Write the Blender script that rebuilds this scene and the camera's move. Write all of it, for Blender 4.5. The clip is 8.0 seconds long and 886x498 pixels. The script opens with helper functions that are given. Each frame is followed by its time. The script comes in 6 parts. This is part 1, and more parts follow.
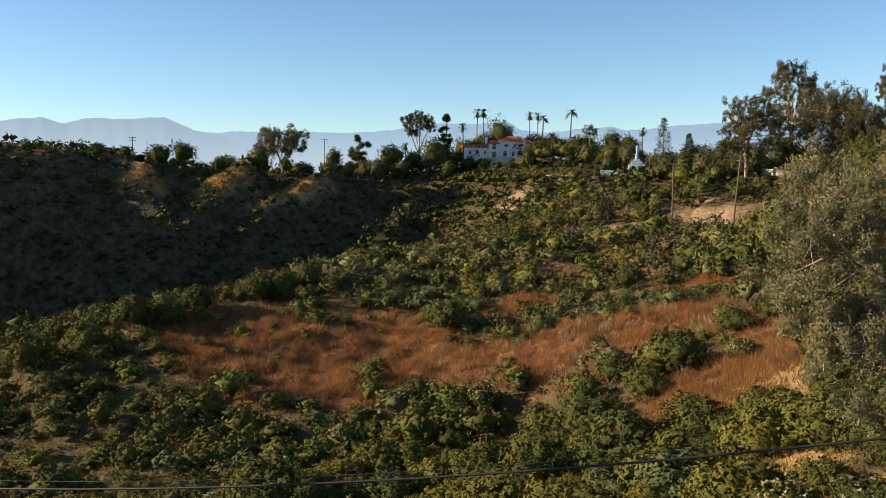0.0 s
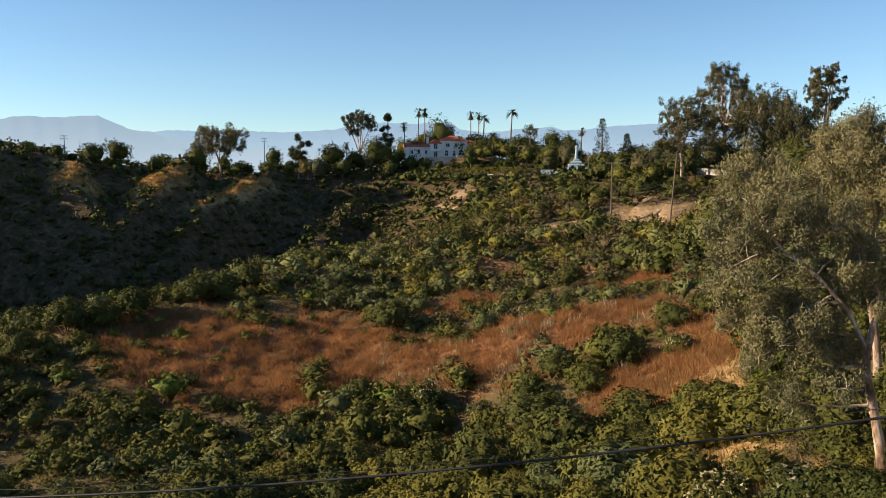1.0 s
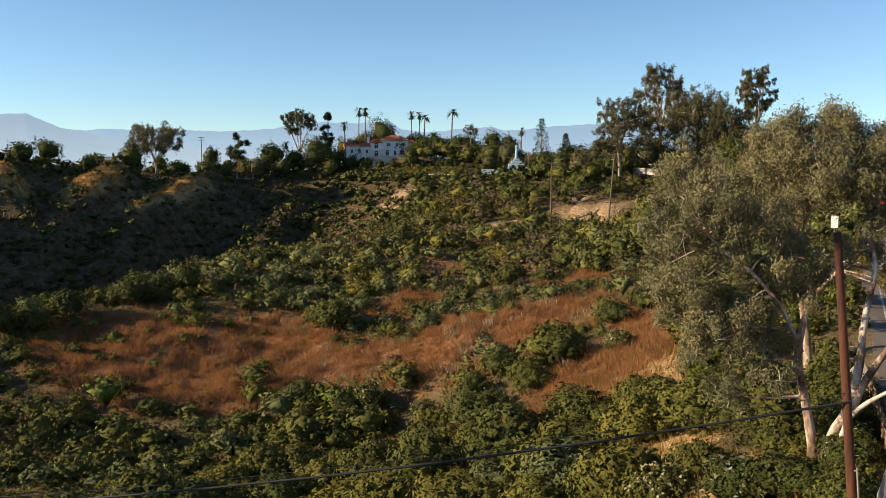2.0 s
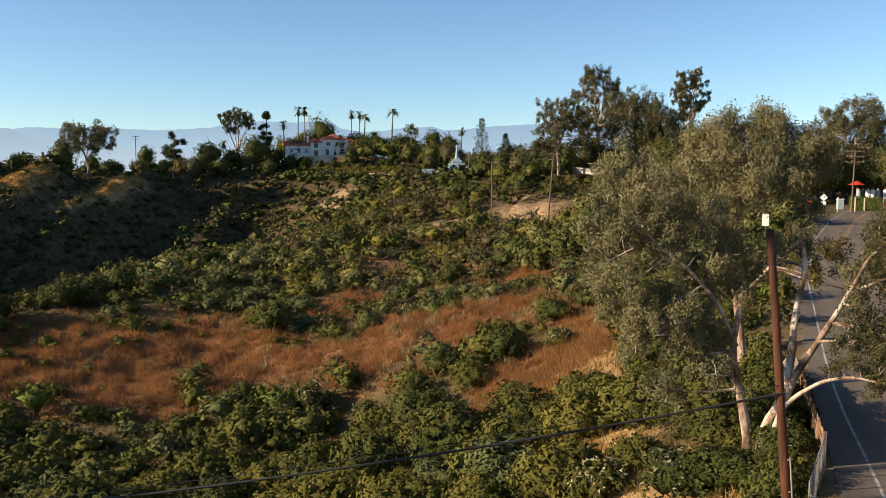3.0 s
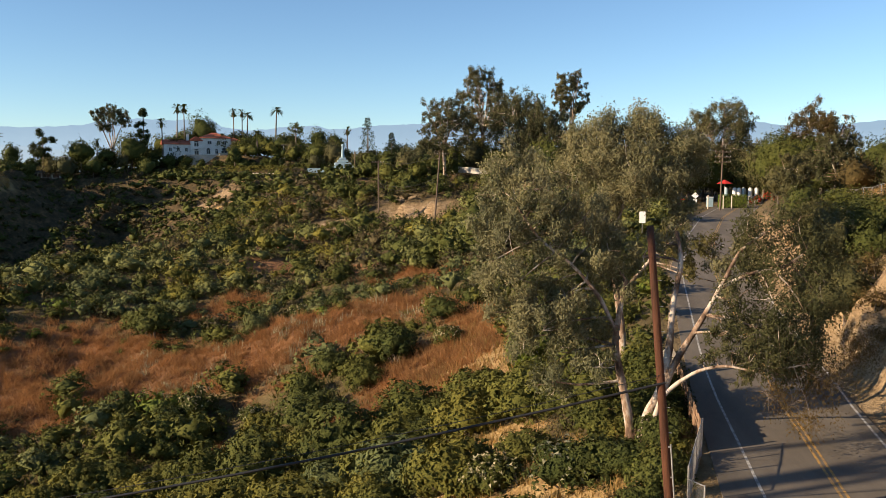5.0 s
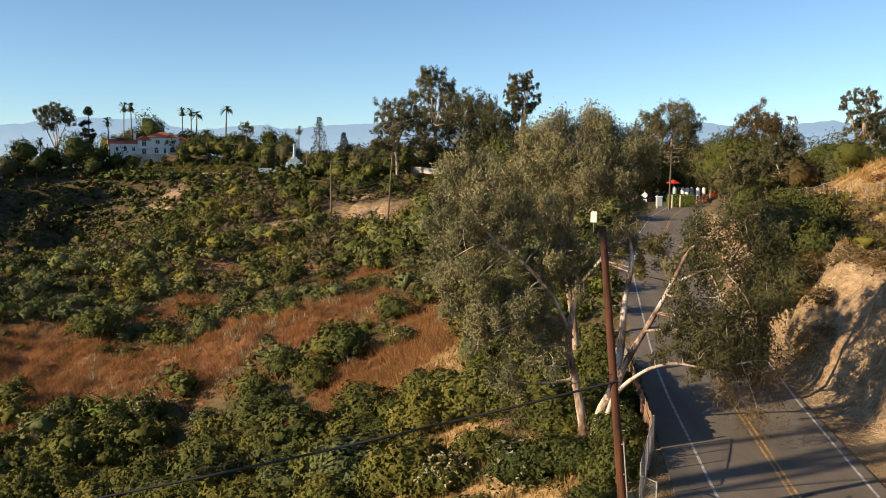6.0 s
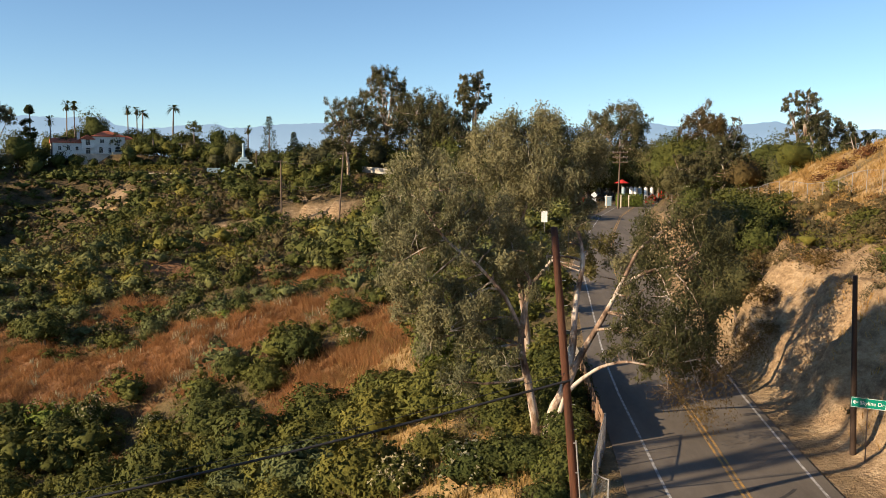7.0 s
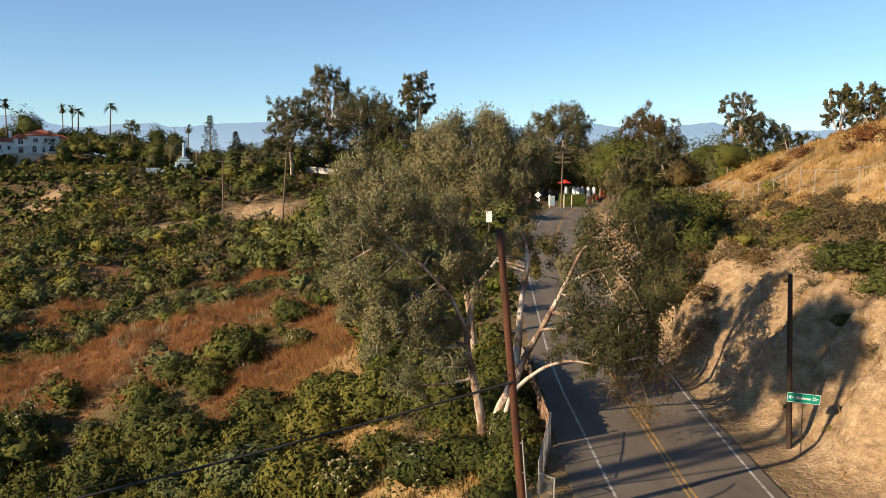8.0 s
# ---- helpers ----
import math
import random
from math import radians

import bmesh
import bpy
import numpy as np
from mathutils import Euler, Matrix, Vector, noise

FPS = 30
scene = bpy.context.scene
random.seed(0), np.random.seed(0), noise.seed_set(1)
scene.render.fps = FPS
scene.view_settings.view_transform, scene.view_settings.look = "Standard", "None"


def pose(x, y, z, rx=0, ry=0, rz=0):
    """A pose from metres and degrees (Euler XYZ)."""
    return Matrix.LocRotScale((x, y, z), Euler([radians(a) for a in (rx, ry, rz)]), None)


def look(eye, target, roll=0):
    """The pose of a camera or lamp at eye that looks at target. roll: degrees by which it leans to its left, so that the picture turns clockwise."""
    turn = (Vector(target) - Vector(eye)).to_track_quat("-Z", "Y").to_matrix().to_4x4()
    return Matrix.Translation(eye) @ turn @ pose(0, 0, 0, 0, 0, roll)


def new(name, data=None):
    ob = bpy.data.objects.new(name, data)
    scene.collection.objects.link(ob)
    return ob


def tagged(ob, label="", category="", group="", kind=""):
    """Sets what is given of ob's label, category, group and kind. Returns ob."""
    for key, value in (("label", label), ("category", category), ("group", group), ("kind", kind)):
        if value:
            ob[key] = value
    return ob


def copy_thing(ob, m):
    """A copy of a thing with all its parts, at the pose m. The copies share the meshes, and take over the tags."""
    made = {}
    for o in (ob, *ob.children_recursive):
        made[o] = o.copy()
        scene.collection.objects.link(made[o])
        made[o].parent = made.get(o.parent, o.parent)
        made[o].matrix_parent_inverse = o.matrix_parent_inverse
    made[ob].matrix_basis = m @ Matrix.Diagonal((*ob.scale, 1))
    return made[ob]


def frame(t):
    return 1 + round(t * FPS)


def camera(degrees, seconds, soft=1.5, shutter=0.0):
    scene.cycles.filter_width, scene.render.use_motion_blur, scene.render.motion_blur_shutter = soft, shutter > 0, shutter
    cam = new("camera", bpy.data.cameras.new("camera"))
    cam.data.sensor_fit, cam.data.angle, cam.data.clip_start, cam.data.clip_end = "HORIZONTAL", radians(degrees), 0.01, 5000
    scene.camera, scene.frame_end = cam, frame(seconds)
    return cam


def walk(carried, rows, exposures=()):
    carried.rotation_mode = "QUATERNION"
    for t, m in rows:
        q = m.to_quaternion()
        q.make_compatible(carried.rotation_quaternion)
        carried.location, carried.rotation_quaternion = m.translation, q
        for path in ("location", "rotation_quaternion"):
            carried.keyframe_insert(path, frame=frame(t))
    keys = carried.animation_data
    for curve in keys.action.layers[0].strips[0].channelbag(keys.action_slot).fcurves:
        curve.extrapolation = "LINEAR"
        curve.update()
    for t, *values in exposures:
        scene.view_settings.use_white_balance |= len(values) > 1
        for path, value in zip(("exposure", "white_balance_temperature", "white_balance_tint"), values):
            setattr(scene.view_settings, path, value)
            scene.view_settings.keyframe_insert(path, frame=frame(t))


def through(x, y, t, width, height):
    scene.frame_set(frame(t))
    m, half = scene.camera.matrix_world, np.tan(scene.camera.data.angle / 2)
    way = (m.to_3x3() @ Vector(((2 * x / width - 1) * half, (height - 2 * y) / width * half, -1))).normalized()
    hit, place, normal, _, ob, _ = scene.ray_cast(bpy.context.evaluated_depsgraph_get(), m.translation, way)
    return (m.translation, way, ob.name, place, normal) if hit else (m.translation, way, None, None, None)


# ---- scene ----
# ---- camera: hovers 13 m over the road and turns to the right, drifting by half a metre ----
cam = camera(55.47, 8.0, soft=0.75)
PITCH, ROLL = -5.23, 0.28
PATH = [
    # seconds, x, y, z, yaw
    (0.0, 0.568, -0.053, 13.038, 30.00),
    (0.5, 0.514, -0.073, 12.991, 28.05),
    (1.0, 0.463, -0.088, 12.950, 26.03),
    (1.5, 0.414, -0.101, 12.915, 24.03),
    (3.0, 0.283, -0.123, 12.845, 17.99),
    (3.5, 0.244, -0.123, 12.834, 16.01),
    (4.0, 0.208, -0.122, 12.829, 14.06),
    (4.5, 0.173, -0.117, 12.829, 12.13),
    (6.0, 0.085, -0.085, 12.867, 7.07),
    (6.5, 0.060, -0.068, 12.891, 5.64),
    (7.0, 0.037, -0.049, 12.921, 3.77),
    (7.5, 0.017, -0.026, 12.958, 1.94),
    (8.0, 0.000, 0.000, 13.000, 0.01),
]
walk(cam, [(t, pose(x, y, z, 90 + PITCH, 0, yaw) @ pose(0, 0, 0, 0, 0, ROLL)) for t, x, y, z, yaw in PATH],
     exposures=[(0.0, 1.0), (8.0, 1.0)])

# ---- daylight: a low, warm sun far to the left and slightly behind ----
SUN_TOWARDS = Vector((-0.876, -0.482, 0.0)).normalized()
SUN_ELEVATION = radians(19.5)
to_sun = Vector((SUN_TOWARDS.x * math.cos(SUN_ELEVATION), SUN_TOWARDS.y * math.cos(SUN_ELEVATION), math.sin(SUN_ELEVATION)))
sun_data = bpy.data.lights.new("sun", "SUN")
sun_data.energy, sun_data.angle, sun_data.color = 5.0, radians(0.55), (1.0, 0.79, 0.55)
sun_lamp = new("sun", sun_data)
sun_lamp.matrix_world = look((0, 0, 0), -to_sun)
world = bpy.data.worlds.new("sky")
scene.world = world
world.use_nodes = True
wn = world.node_tree
wn.nodes.clear()
sky = wn.nodes.new("ShaderNodeTexSky")
sky.sky_type, sky.sun_disc = "NISHITA", False
sky.sun_elevation = SUN_ELEVATION
sky.sun_rotation = math.atan2(SUN_TOWARDS.x, SUN_TOWARDS.y)
sky.altitude, sky.air_density, sky.dust_density, sky.ozone_density = 300, 0.85, 0.05, 2.8
background = wn.nodes.new("ShaderNodeBackground")
background.inputs["Strength"].default_value = 0.081
wout = wn.nodes.new("ShaderNodeOutputWorld")
tint = wn.nodes.new("ShaderNodeMix")
tint.data_type, tint.blend_type = "RGBA", "MULTIPLY"
tint.inputs["Factor"].default_value, tint.inputs["B"].default_value = 1.0, (0.93, 1.0, 1.02, 1)
wn.links.new(sky.outputs[0], tint.inputs["A"])
wn.links.new(tint.outputs["Result"], background.inputs["Color"])
wn.links.new(background.outputs[0], wout.inputs["Surface"])
# ---- the lie of the land: the road's line, and the crests, gullies and slopes beside it ----
ROAD = np.array([(10.0, -400, -6), (10.0, -60, -1), (10.0, 0, 0), (10.1, 34, 0), (10.5, 48, 0.2), (11.0, 60, 0.7), (12.6, 90, 2.2),
                 (16.0, 120, 3.9), (21.5, 150, 5.3), (34.0, 200, 6.6), (60.0, 270, 7.5)], float)

ROADSIDE = [(5, -60, -1.5), (4, 0, -1), (3, 30, -1.2), (2, 46, -1.1), (4, 60, -0.4), (5, 90, 1.2), (6, 120, 2.8), (10, 150, 5), (22, 200, 6.6)]
NEAR_SLOPE = [(-9, 74, -3.6), (-12, 47, -7.0), (-20, 62, -11.0), (0, 15, -4.5), (-22, 25, -11), (-10, 105, -1.0), (-60, -30, -18)]
GULLY = [(-36, 72, -16.5), (-54, 62, -18.8), (-80, 55, -21.5), (-115, 40, -29), (-46, 30, -17)]
NOSE = [(-138, 86, -19.0), (-120, 111, -13.5), (-110, 127, -9.0), (-91, 142, -5.0), (-83, 178, -3.0), (-42, 106, -9.8), (-24, 102, -5.2),
        (-72, 98, -14.5), (-60, 138, -6.5), (-36, 137, -2.6), (-45, 168, -0.5), (-12, 150, 3.0)]
CANYON = [(-172, 20, -58), (-172, 75, -54), (-164, 115, -50), (-154, 150, -42), (-150, 188, -32), (-150, 222, -20), (-166, 258, -4), (-114, 240, 0), (-120, 272, 8), (-104, 212, -4), (-186, 238, 1), (-182, 208, -10)]
# its first four points, out of view, are raised to shade the canyon wall
RIDGE = [(-268, -60, 32), (-266, 20, 34), (-264, 90, 31), (-261, 120, 27), (-256, 150, 20), (-243, 178, 18.5), (-235, 200, 15.5), (-219, 232, 11.5), (-205, 258, 10.0),
         (-184, 285, 11.0), (-153, 315, 18.2), (-113, 312, 17.2), (-88, 289, 12.0), (-54, 257, 13.2), (-30, 222, 12.0), (2, 222, 11.5)]
BEHIND = [(-335, -60, 12), (-335, 40, 10), (-335, 130, 4), (-310, 230, -4), (-270, 320, -18), (-190, 400, -15), (-60, 360, 2), (40, 300, 6), (-30, 196, 7.0), (-39, 184, 3.8)]
NODES = np.array(ROADSIDE + NEAR_SLOPE + GULLY + NOSE + CANYON + RIDGE + BEHIND, float)


def bend(d):
    return np.where(d > 0, d * d * np.log(np.maximum(d, 1e-6)), 0.0)


def thin_plate(nodes, stiffness=30.0):
    """Weights of a smooth sheet laid over the nodes."""
    p, n = nodes[:, :2] / 100, len(nodes)
    k = bend(np.hypot(p[:, None, 0] - p[None, :, 0], p[:, None, 1] - p[None, :, 1])) + np.eye(n) * stiffness * 1e-4
    q = np.column_stack([np.ones(n), p])
    m = np.block([[k, q], [q.T, np.zeros((3, 3))]])
    return np.linalg.solve(m, np.concatenate([nodes[:, 2], np.zeros(3)]))


SHEET = thin_plate(NODES)


def smooth(a, lo, hi):
    s = np.clip((a - lo) / (hi - lo), 0, 1)
    return s * s * (3 - 2 * s)


def waves(x, y, size, seed):
    """Cheap smooth noise from crossed sines, about -1 to 1."""
    r = np.random.RandomState(seed)
    s = np.zeros_like(np.asarray(x, float))
    for k in range(6):
        a, f, p = r.uniform(0, 6.28), r.uniform(0.6, 1.7) * 6.28 / size, r.uniform(0, 6.28, 2)
        s = s + np.sin((x * np.cos(a) + y * np.sin(a)) * f + p[0] + 1.3 * np.sin((y * np.cos(a) - x * np.sin(a)) * f * 0.7 + p[1]))
    return s / 3.2


def road_at(y):
    return np.interp(y, ROAD[:, 1], ROAD[:, 0]), np.interp(y, ROAD[:, 1], ROAD[:, 2])


def sheet(x, y):
    p = NODES[:, :2] / 100
    x, y = np.asarray(x, float), np.asarray(y, float)
    z = SHEET[-3] + SHEET[-2] * x / 100 + SHEET[-1] * y / 100
    for (px, py), w in zip(p, SHEET):
        z = z + w * bend(np.hypot(x / 100 - px, y / 100 - py))
    return z


# crests of the spurs that run down the far canyon wall, from the ridge to the stream
SPURS = [[(-244, 177.5, 17.0), (-215, 170, 0.5), (-164, 153, -24)],
         [(-236, 199, 16.5), (-224, 190, 14.2), (-216, 184.5, 9.0), (-188, 171.5, -6.5)],
         [(-214, 228, 15.8), (-207, 212, 12.4), (-198.5, 189.5, 1.6), (-182.5, 162.5, -11)],
         [(-196, 258, 13.0), (-192.5, 239, 10.6), (-189, 212.5, 2.2), (-178, 182, -11.6), (-169, 158, -17)],
         [(-169, 301, 12.0), (-165, 280, 7.5), (-161, 247, -2.5), (-154, 221, -11)]]


def spur(x, y, line):
    """Height of a sharp-backed spur over its surroundings."""
    best = np.full(np.shape(x), -1e3)
    for a, b in zip(line[:-1], line[1:]):
        dx, dy = b[0] - a[0], b[1] - a[1]
        t = np.clip(((x - a[0]) * dx + (y - a[1]) * dy) / (dx * dx + dy * dy), 0, 1)
        off = np.hypot(x - a[0] - t * dx, y - a[1] - t * dy)
        sunny = (x - a[0]) * dy - (y - a[1]) * dx > 0
        best = np.maximum(best, a[2] + t * (b[2] - a[2]) - np.where(sunny, 0.42 * np.minimum(off, 7) + 0.85 * np.maximum(off - 7, 0), 0.95 * (np.sqrt(off * off + 4.0) - 2.0)))
    return best


def land(x, y):
    """Height of the ground."""
    x, y = np.asarray(x, float), np.asarray(y, float)
    rx, rz = road_at(y)
    z = sheet(np.clip(x, -340, 60), np.clip(y, -120, 420))
    # spurs and ravines on the far canyon wall
    wall = smooth(-x, 150, 200) * smooth(y, 60, 130) * smooth(17 - z, 0, 13)
    z = z + wall * (-1.5 + 2.2 * waves(x, y, 34, 3) + 1.2 * waves(x, y, 14, 4) + 0.8 * np.abs(waves(x, y, 7, 14)))
    gnaw = 0.5 * waves(x, y, 11, 24) + 0.3 * waves(x, y, 5, 25)
    for line in SPURS:
        z = np.maximum(z, spur(x, y, line) + gnaw)
    z = z + smooth(-x, 5, 40) * (0.8 * waves(x, y, 26, 5) + 0.35 * waves(x, y, 9, 6))
    # the rounded knoll of red grass
    z = z + 1.9 * np.exp(-((x + 36) / 16) ** 2 - ((y - 103) / 6.5) ** 2)
    # the cut of bare sandstone under the far road
    z = z + np.exp(-((x + 40) / 11) ** 4) * (2.2 * np.exp(-((y - 189) / 16) ** 4) * (np.tanh((y - 189.5 + 1.6 * waves(x, y * 0.3, 8, 15)) / 1.2) - 1) + 1.1 * np.exp(-((y - 189) / 5) ** 2) * (np.abs(waves(x, y * 0.2, 3.4, 16)) - 0.4))
    z = z + 1.6 * np.exp(-((x + 12) / 14) ** 2 - ((y - 201) / 10) ** 2) * np.tanh((y - 200) / 1.5)
    # the garden terrace below the villa
    q = y - 309 + 0.04 * (x + 175)
    z = np.where((x > -185) & (x < -84), np.minimum(z, 14.6 + np.where(q > 0, 2.5 * q, 0.36 * np.maximum(q, -14)) + 30 * (smooth(-x, 172, 185) + smooth(x, -96, -84))), z)
    # the hill to the right of the road, with its cut bank
    d = x - rx
    foot = np.interp(y, [29, 33, 36, 39, 42, 46, 50, 57, 75, 100], [8.4, 7.7, 7.1, 6.9, 6.4, 5.9, 5.4, 4.8, 4.8, 5.0]) + 0.35 * waves(x * 0.3, y, 5, 7)
    face = np.interp(y, [20, 52, 66, 90, 125, 160], [6.4, 6.2, 5.0, 3.8, 2.2, 0.8])
    over = np.maximum(d - foot, 0)
    cut = np.minimum(over * 1.55, 0.55 * face + over * 0.85).clip(0, face) + 0.28 * np.clip(d - foot + 1.5, 0, 1.5)
    up = np.interp(y, [-100, 70, 100, 125, 150, 190], [0.58, 0.62, 0.58, 0.46, 0.2, 0.03])
    back = np.clip(d - 10.5, 0, None)
    rise = up * (22 * (1 - np.exp(-back / 22)) + 0.12 * back)
    bank = smooth(d, foot + 0.2, foot + 1.4) * (1 - smooth(d, 13, 20)) * (1 - smooth(y, 120, 150))
    hill = rz + cut + rise + smooth(d, 7, 12) * (0.25 * waves(x, y, 6, 8) + 0.5 * waves(x, y, 22, 9))
    hill = hill + smooth(y, 40, 66) * (1 - smooth(y, 118, 140)) * (1.1 * smooth(d, 21, 33) - (2.2 - 0.9 * smooth(y, 62, 86)) * np.exp(-((d - 20) / 5.5) ** 2))
    hill = hill + bank * (1.0 * np.abs(waves(x * 0.25, y, 5.2, 10)) - 0.5 + 0.42 * np.abs(waves(x * 0.4, y, 2.3, 11)) + 0.35 * waves(x, y, 3.1, 12) + 0.14 * waves(x, y, 1.2, 13))
    z = np.where(d > 0, hill, z)
    # the road's bench
    bench = 1 - smooth(np.abs(d), np.where(d > 0, foot - 1.7, 4.6), np.where(d > 0, foot - 0.2, 9.0))
    z = z * (1 - bench) + (rz - 0.04) * bench
    # far out the land falls to a plain
    out = smooth(np.hypot(np.maximum(np.maximum(-320 - x, x - 90), 0), np.maximum(np.maximum(-150 - y, y - 400), 0)), 0, 500)
    return z * (1 - out) - 70 * out
# ---- materials ----
def material(name, rough=0.9, metal=0.0):
    m = bpy.data.materials.new(name)
    m.use_nodes = True
    b = m.node_tree.nodes["Principled BSDF"]
    b.inputs["Roughness"].default_value, b.inputs["Metallic"].default_value = rough, metal
    b.inputs["Specular IOR Level"].default_value = 0.25
    return m, m.node_tree, b


def noise_node(nt, scale, detail=4.0, rough=0.6, stretch=None):
    """Noise in world metres: scale is features per metre."""
    geo = nt.nodes.new("ShaderNodeNewGeometry")
    n = nt.nodes.new("ShaderNodeTexNoise")
    n.inputs["Scale"].default_value, n.inputs["Detail"].default_value, n.inputs["Roughness"].default_value = scale, detail, rough
    if stretch:
        mp = nt.nodes.new("ShaderNodeMapping")
        mp.inputs["Scale"].default_value = stretch
        nt.links.new(geo.outputs["Position"], mp.inputs["Vector"])
        nt.links.new(mp.outputs[0], n.inputs["Vector"])
    else:
        nt.links.new(geo.outputs["Position"], n.inputs["Vector"])
    return n.outputs["Fac"]


def ramp(nt, fac, stops):
    r = nt.nodes.new("ShaderNodeValToRGB")
    e = r.color_ramp.elements
    while len(e) < len(stops):
        e.new(0.5)
    for k, (p, c) in zip(e, stops):
        k.position, k.color = p, (*c, 1)
    nt.links.new(fac, r.inputs["Fac"])
    return r.outputs["Color"]


def mix(nt, fac, a, b, kind="MIX"):
    m = nt.nodes.new("ShaderNodeMix")
    m.data_type, m.blend_type = "RGBA", kind
    for socket, v in ((m.inputs["Factor"], fac), (m.inputs["A"], a), (m.inputs["B"], b)):
        if isinstance(v, (int, float)):
            socket.default_value = v
        elif isinstance(v, tuple):
            socket.default_value = (*v, 1)
        else:
            nt.links.new(v, socket)
    return m.outputs["Result"]


def maths(nt, op, a, b=0.0):
    m = nt.nodes.new("ShaderNodeMath")
    m.operation = op
    for socket, v in zip(m.inputs, (a, b)):
        if isinstance(v, (int, float)):
            socket.default_value = v
        else:
            nt.links.new(v, socket)
    return m.outputs[0]


def bump(nt, bsdf, height, strength=0.4, distance=0.05):
    b = nt.nodes.new("ShaderNodeBump")
    b.inputs["Strength"].default_value, b.inputs["Distance"].default_value = strength, distance
    nt.links.new(height, b.inputs["Height"])
    nt.links.new(b.outputs[0], bsdf.inputs["Normal"])


def surface(name, stops, scale=2.0, rough=0.9, metal=0.0, fine=25.0, relief=0.3, distance=0.03, stretch=None):
    """A weathered surface: broad stains times fine grain, with relief."""
    m, nt, b = material(name, rough, metal)
    broad = ramp(nt, noise_node(nt, scale, 5, 0.65, stretch), stops)
    grain = noise_node(nt, fine, 3, 0.6, stretch)
    shade = ramp(nt, grain, [(0.25, (0.78, 0.78, 0.78)), (0.75, (1.12, 1.12, 1.12))])
    nt.links.new(mix(nt, 1.0, broad, shade, "MULTIPLY"), b.inputs["Base Color"])
    if relief:
        bump(nt, b, grain, relief, distance)
    return m


def foliage(name, dark, mid, light, through=0.07, gloss=0.75):
    """Leaves: each leaf takes its own tone, broad patches drift between tones, and some light passes through."""
    m, nt, b = material(name, gloss)
    geo = nt.nodes.new("ShaderNodeNewGeometry")
    each = ramp(nt, geo.outputs["Random Per Island"], [(0.0, tuple(0.4 * a + 0.6 * b for a, b in zip(dark, mid))), (0.55, mid), (1.0, tuple(0.7 * a + 0.3 * b for a, b in zip(mid, light)))])
    info = nt.nodes.new("ShaderNodeObjectInfo")
    patch = ramp(nt, noise_node(nt, 0.22, 3), [(0.3, (0.68, 0.72, 0.7)), (0.7, (1.18, 1.12, 1.02))])
    whole = ramp(nt, info.outputs["Random"], [(0.0, (0.78, 0.84, 0.85)), (0.5, (1, 1, 1)), (1.0, (1.18, 1.10, 0.95))])
    colour = mix(nt, 1.0, mix(nt, 1.0, each, patch, "MULTIPLY"), whole, "MULTIPLY")
    speck = noise_node(nt, 9.0, 4, 0.8)
    colour = mix(nt, 1.0, colour, ramp(nt, speck, [(0.34, (0.6, 0.62, 0.6)), (0.66, (1.28, 1.26, 1.2))]), "MULTIPLY")
    bump(nt, b, speck, 0.8, 0.12)
    nt.links.new(colour, b.inputs["Base Color"])
    b.inputs["Specular IOR Level"].default_value = 0.10
    t = nt.nodes.new("ShaderNodeBsdfTranslucent")
    nt.links.new(colour, t.inputs["Color"])
    ms = nt.nodes.new("ShaderNodeMixShader")
    ms.inputs[0].default_value = through
    out = nt.nodes["Material Output"]
    nt.links.new(b.outputs[0], ms.inputs[1])
    nt.links.new(t.outputs[0], ms.inputs[2])
    nt.links.new(ms.outputs[0], out.inputs["Surface"])
    return m


OLIVE = foliage("olive_leaves", (0.060, 0.060, 0.014), (0.140, 0.134, 0.032), (0.26, 0.24, 0.07))
DEEP = foliage("deep_green_leaves", (0.038, 0.045, 0.013), (0.084, 0.094, 0.026), (0.17, 0.17, 0.052))
SAGE = foliage("sage_leaves", (0.07, 0.082, 0.033), (0.14, 0.152, 0.062), (0.25, 0.26, 0.115))
BRIGHT = foliage("bright_leaves", (0.055, 0.08, 0.014), (0.12, 0.155, 0.03), (0.21, 0.235, 0.06))
TWIGGY = foliage("dry_twigs", (0.06, 0.050, 0.028), (0.12, 0.098, 0.055), (0.20, 0.165, 0.095), 0.15)
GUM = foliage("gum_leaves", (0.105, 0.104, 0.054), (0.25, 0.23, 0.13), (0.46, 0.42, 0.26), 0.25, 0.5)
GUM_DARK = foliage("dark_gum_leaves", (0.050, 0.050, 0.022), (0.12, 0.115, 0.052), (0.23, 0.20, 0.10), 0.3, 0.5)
GUM_FAR = foliage("far_gum_leaves", (0.045, 0.048, 0.024), (0.115, 0.108, 0.055), (0.23, 0.20, 0.105), 0.2)
RUST = foliage("rusty_leaves", (0.06, 0.048, 0.02), (0.145, 0.10, 0.042), (0.25, 0.165, 0.075), 0.3)
PINE = foliage("pine_needles", (0.02, 0.03, 0.012), (0.05, 0.062, 0.024), (0.10, 0.11, 0.045), 0.2)
FROND = foliage("palm_fronds", (0.03, 0.04, 0.015), (0.07, 0.085, 0.03), (0.13, 0.14, 0.05), 0.25, 0.4)
BLOSSOM = foliage("cream_blossom", (0.30, 0.27, 0.18), (0.48, 0.43, 0.30), (0.62, 0.57, 0.42), 0.3)
STRAW_RED = foliage("red_brown_grass", (0.19, 0.088, 0.036), (0.38, 0.185, 0.082), (0.60, 0.34, 0.17), 0.4)
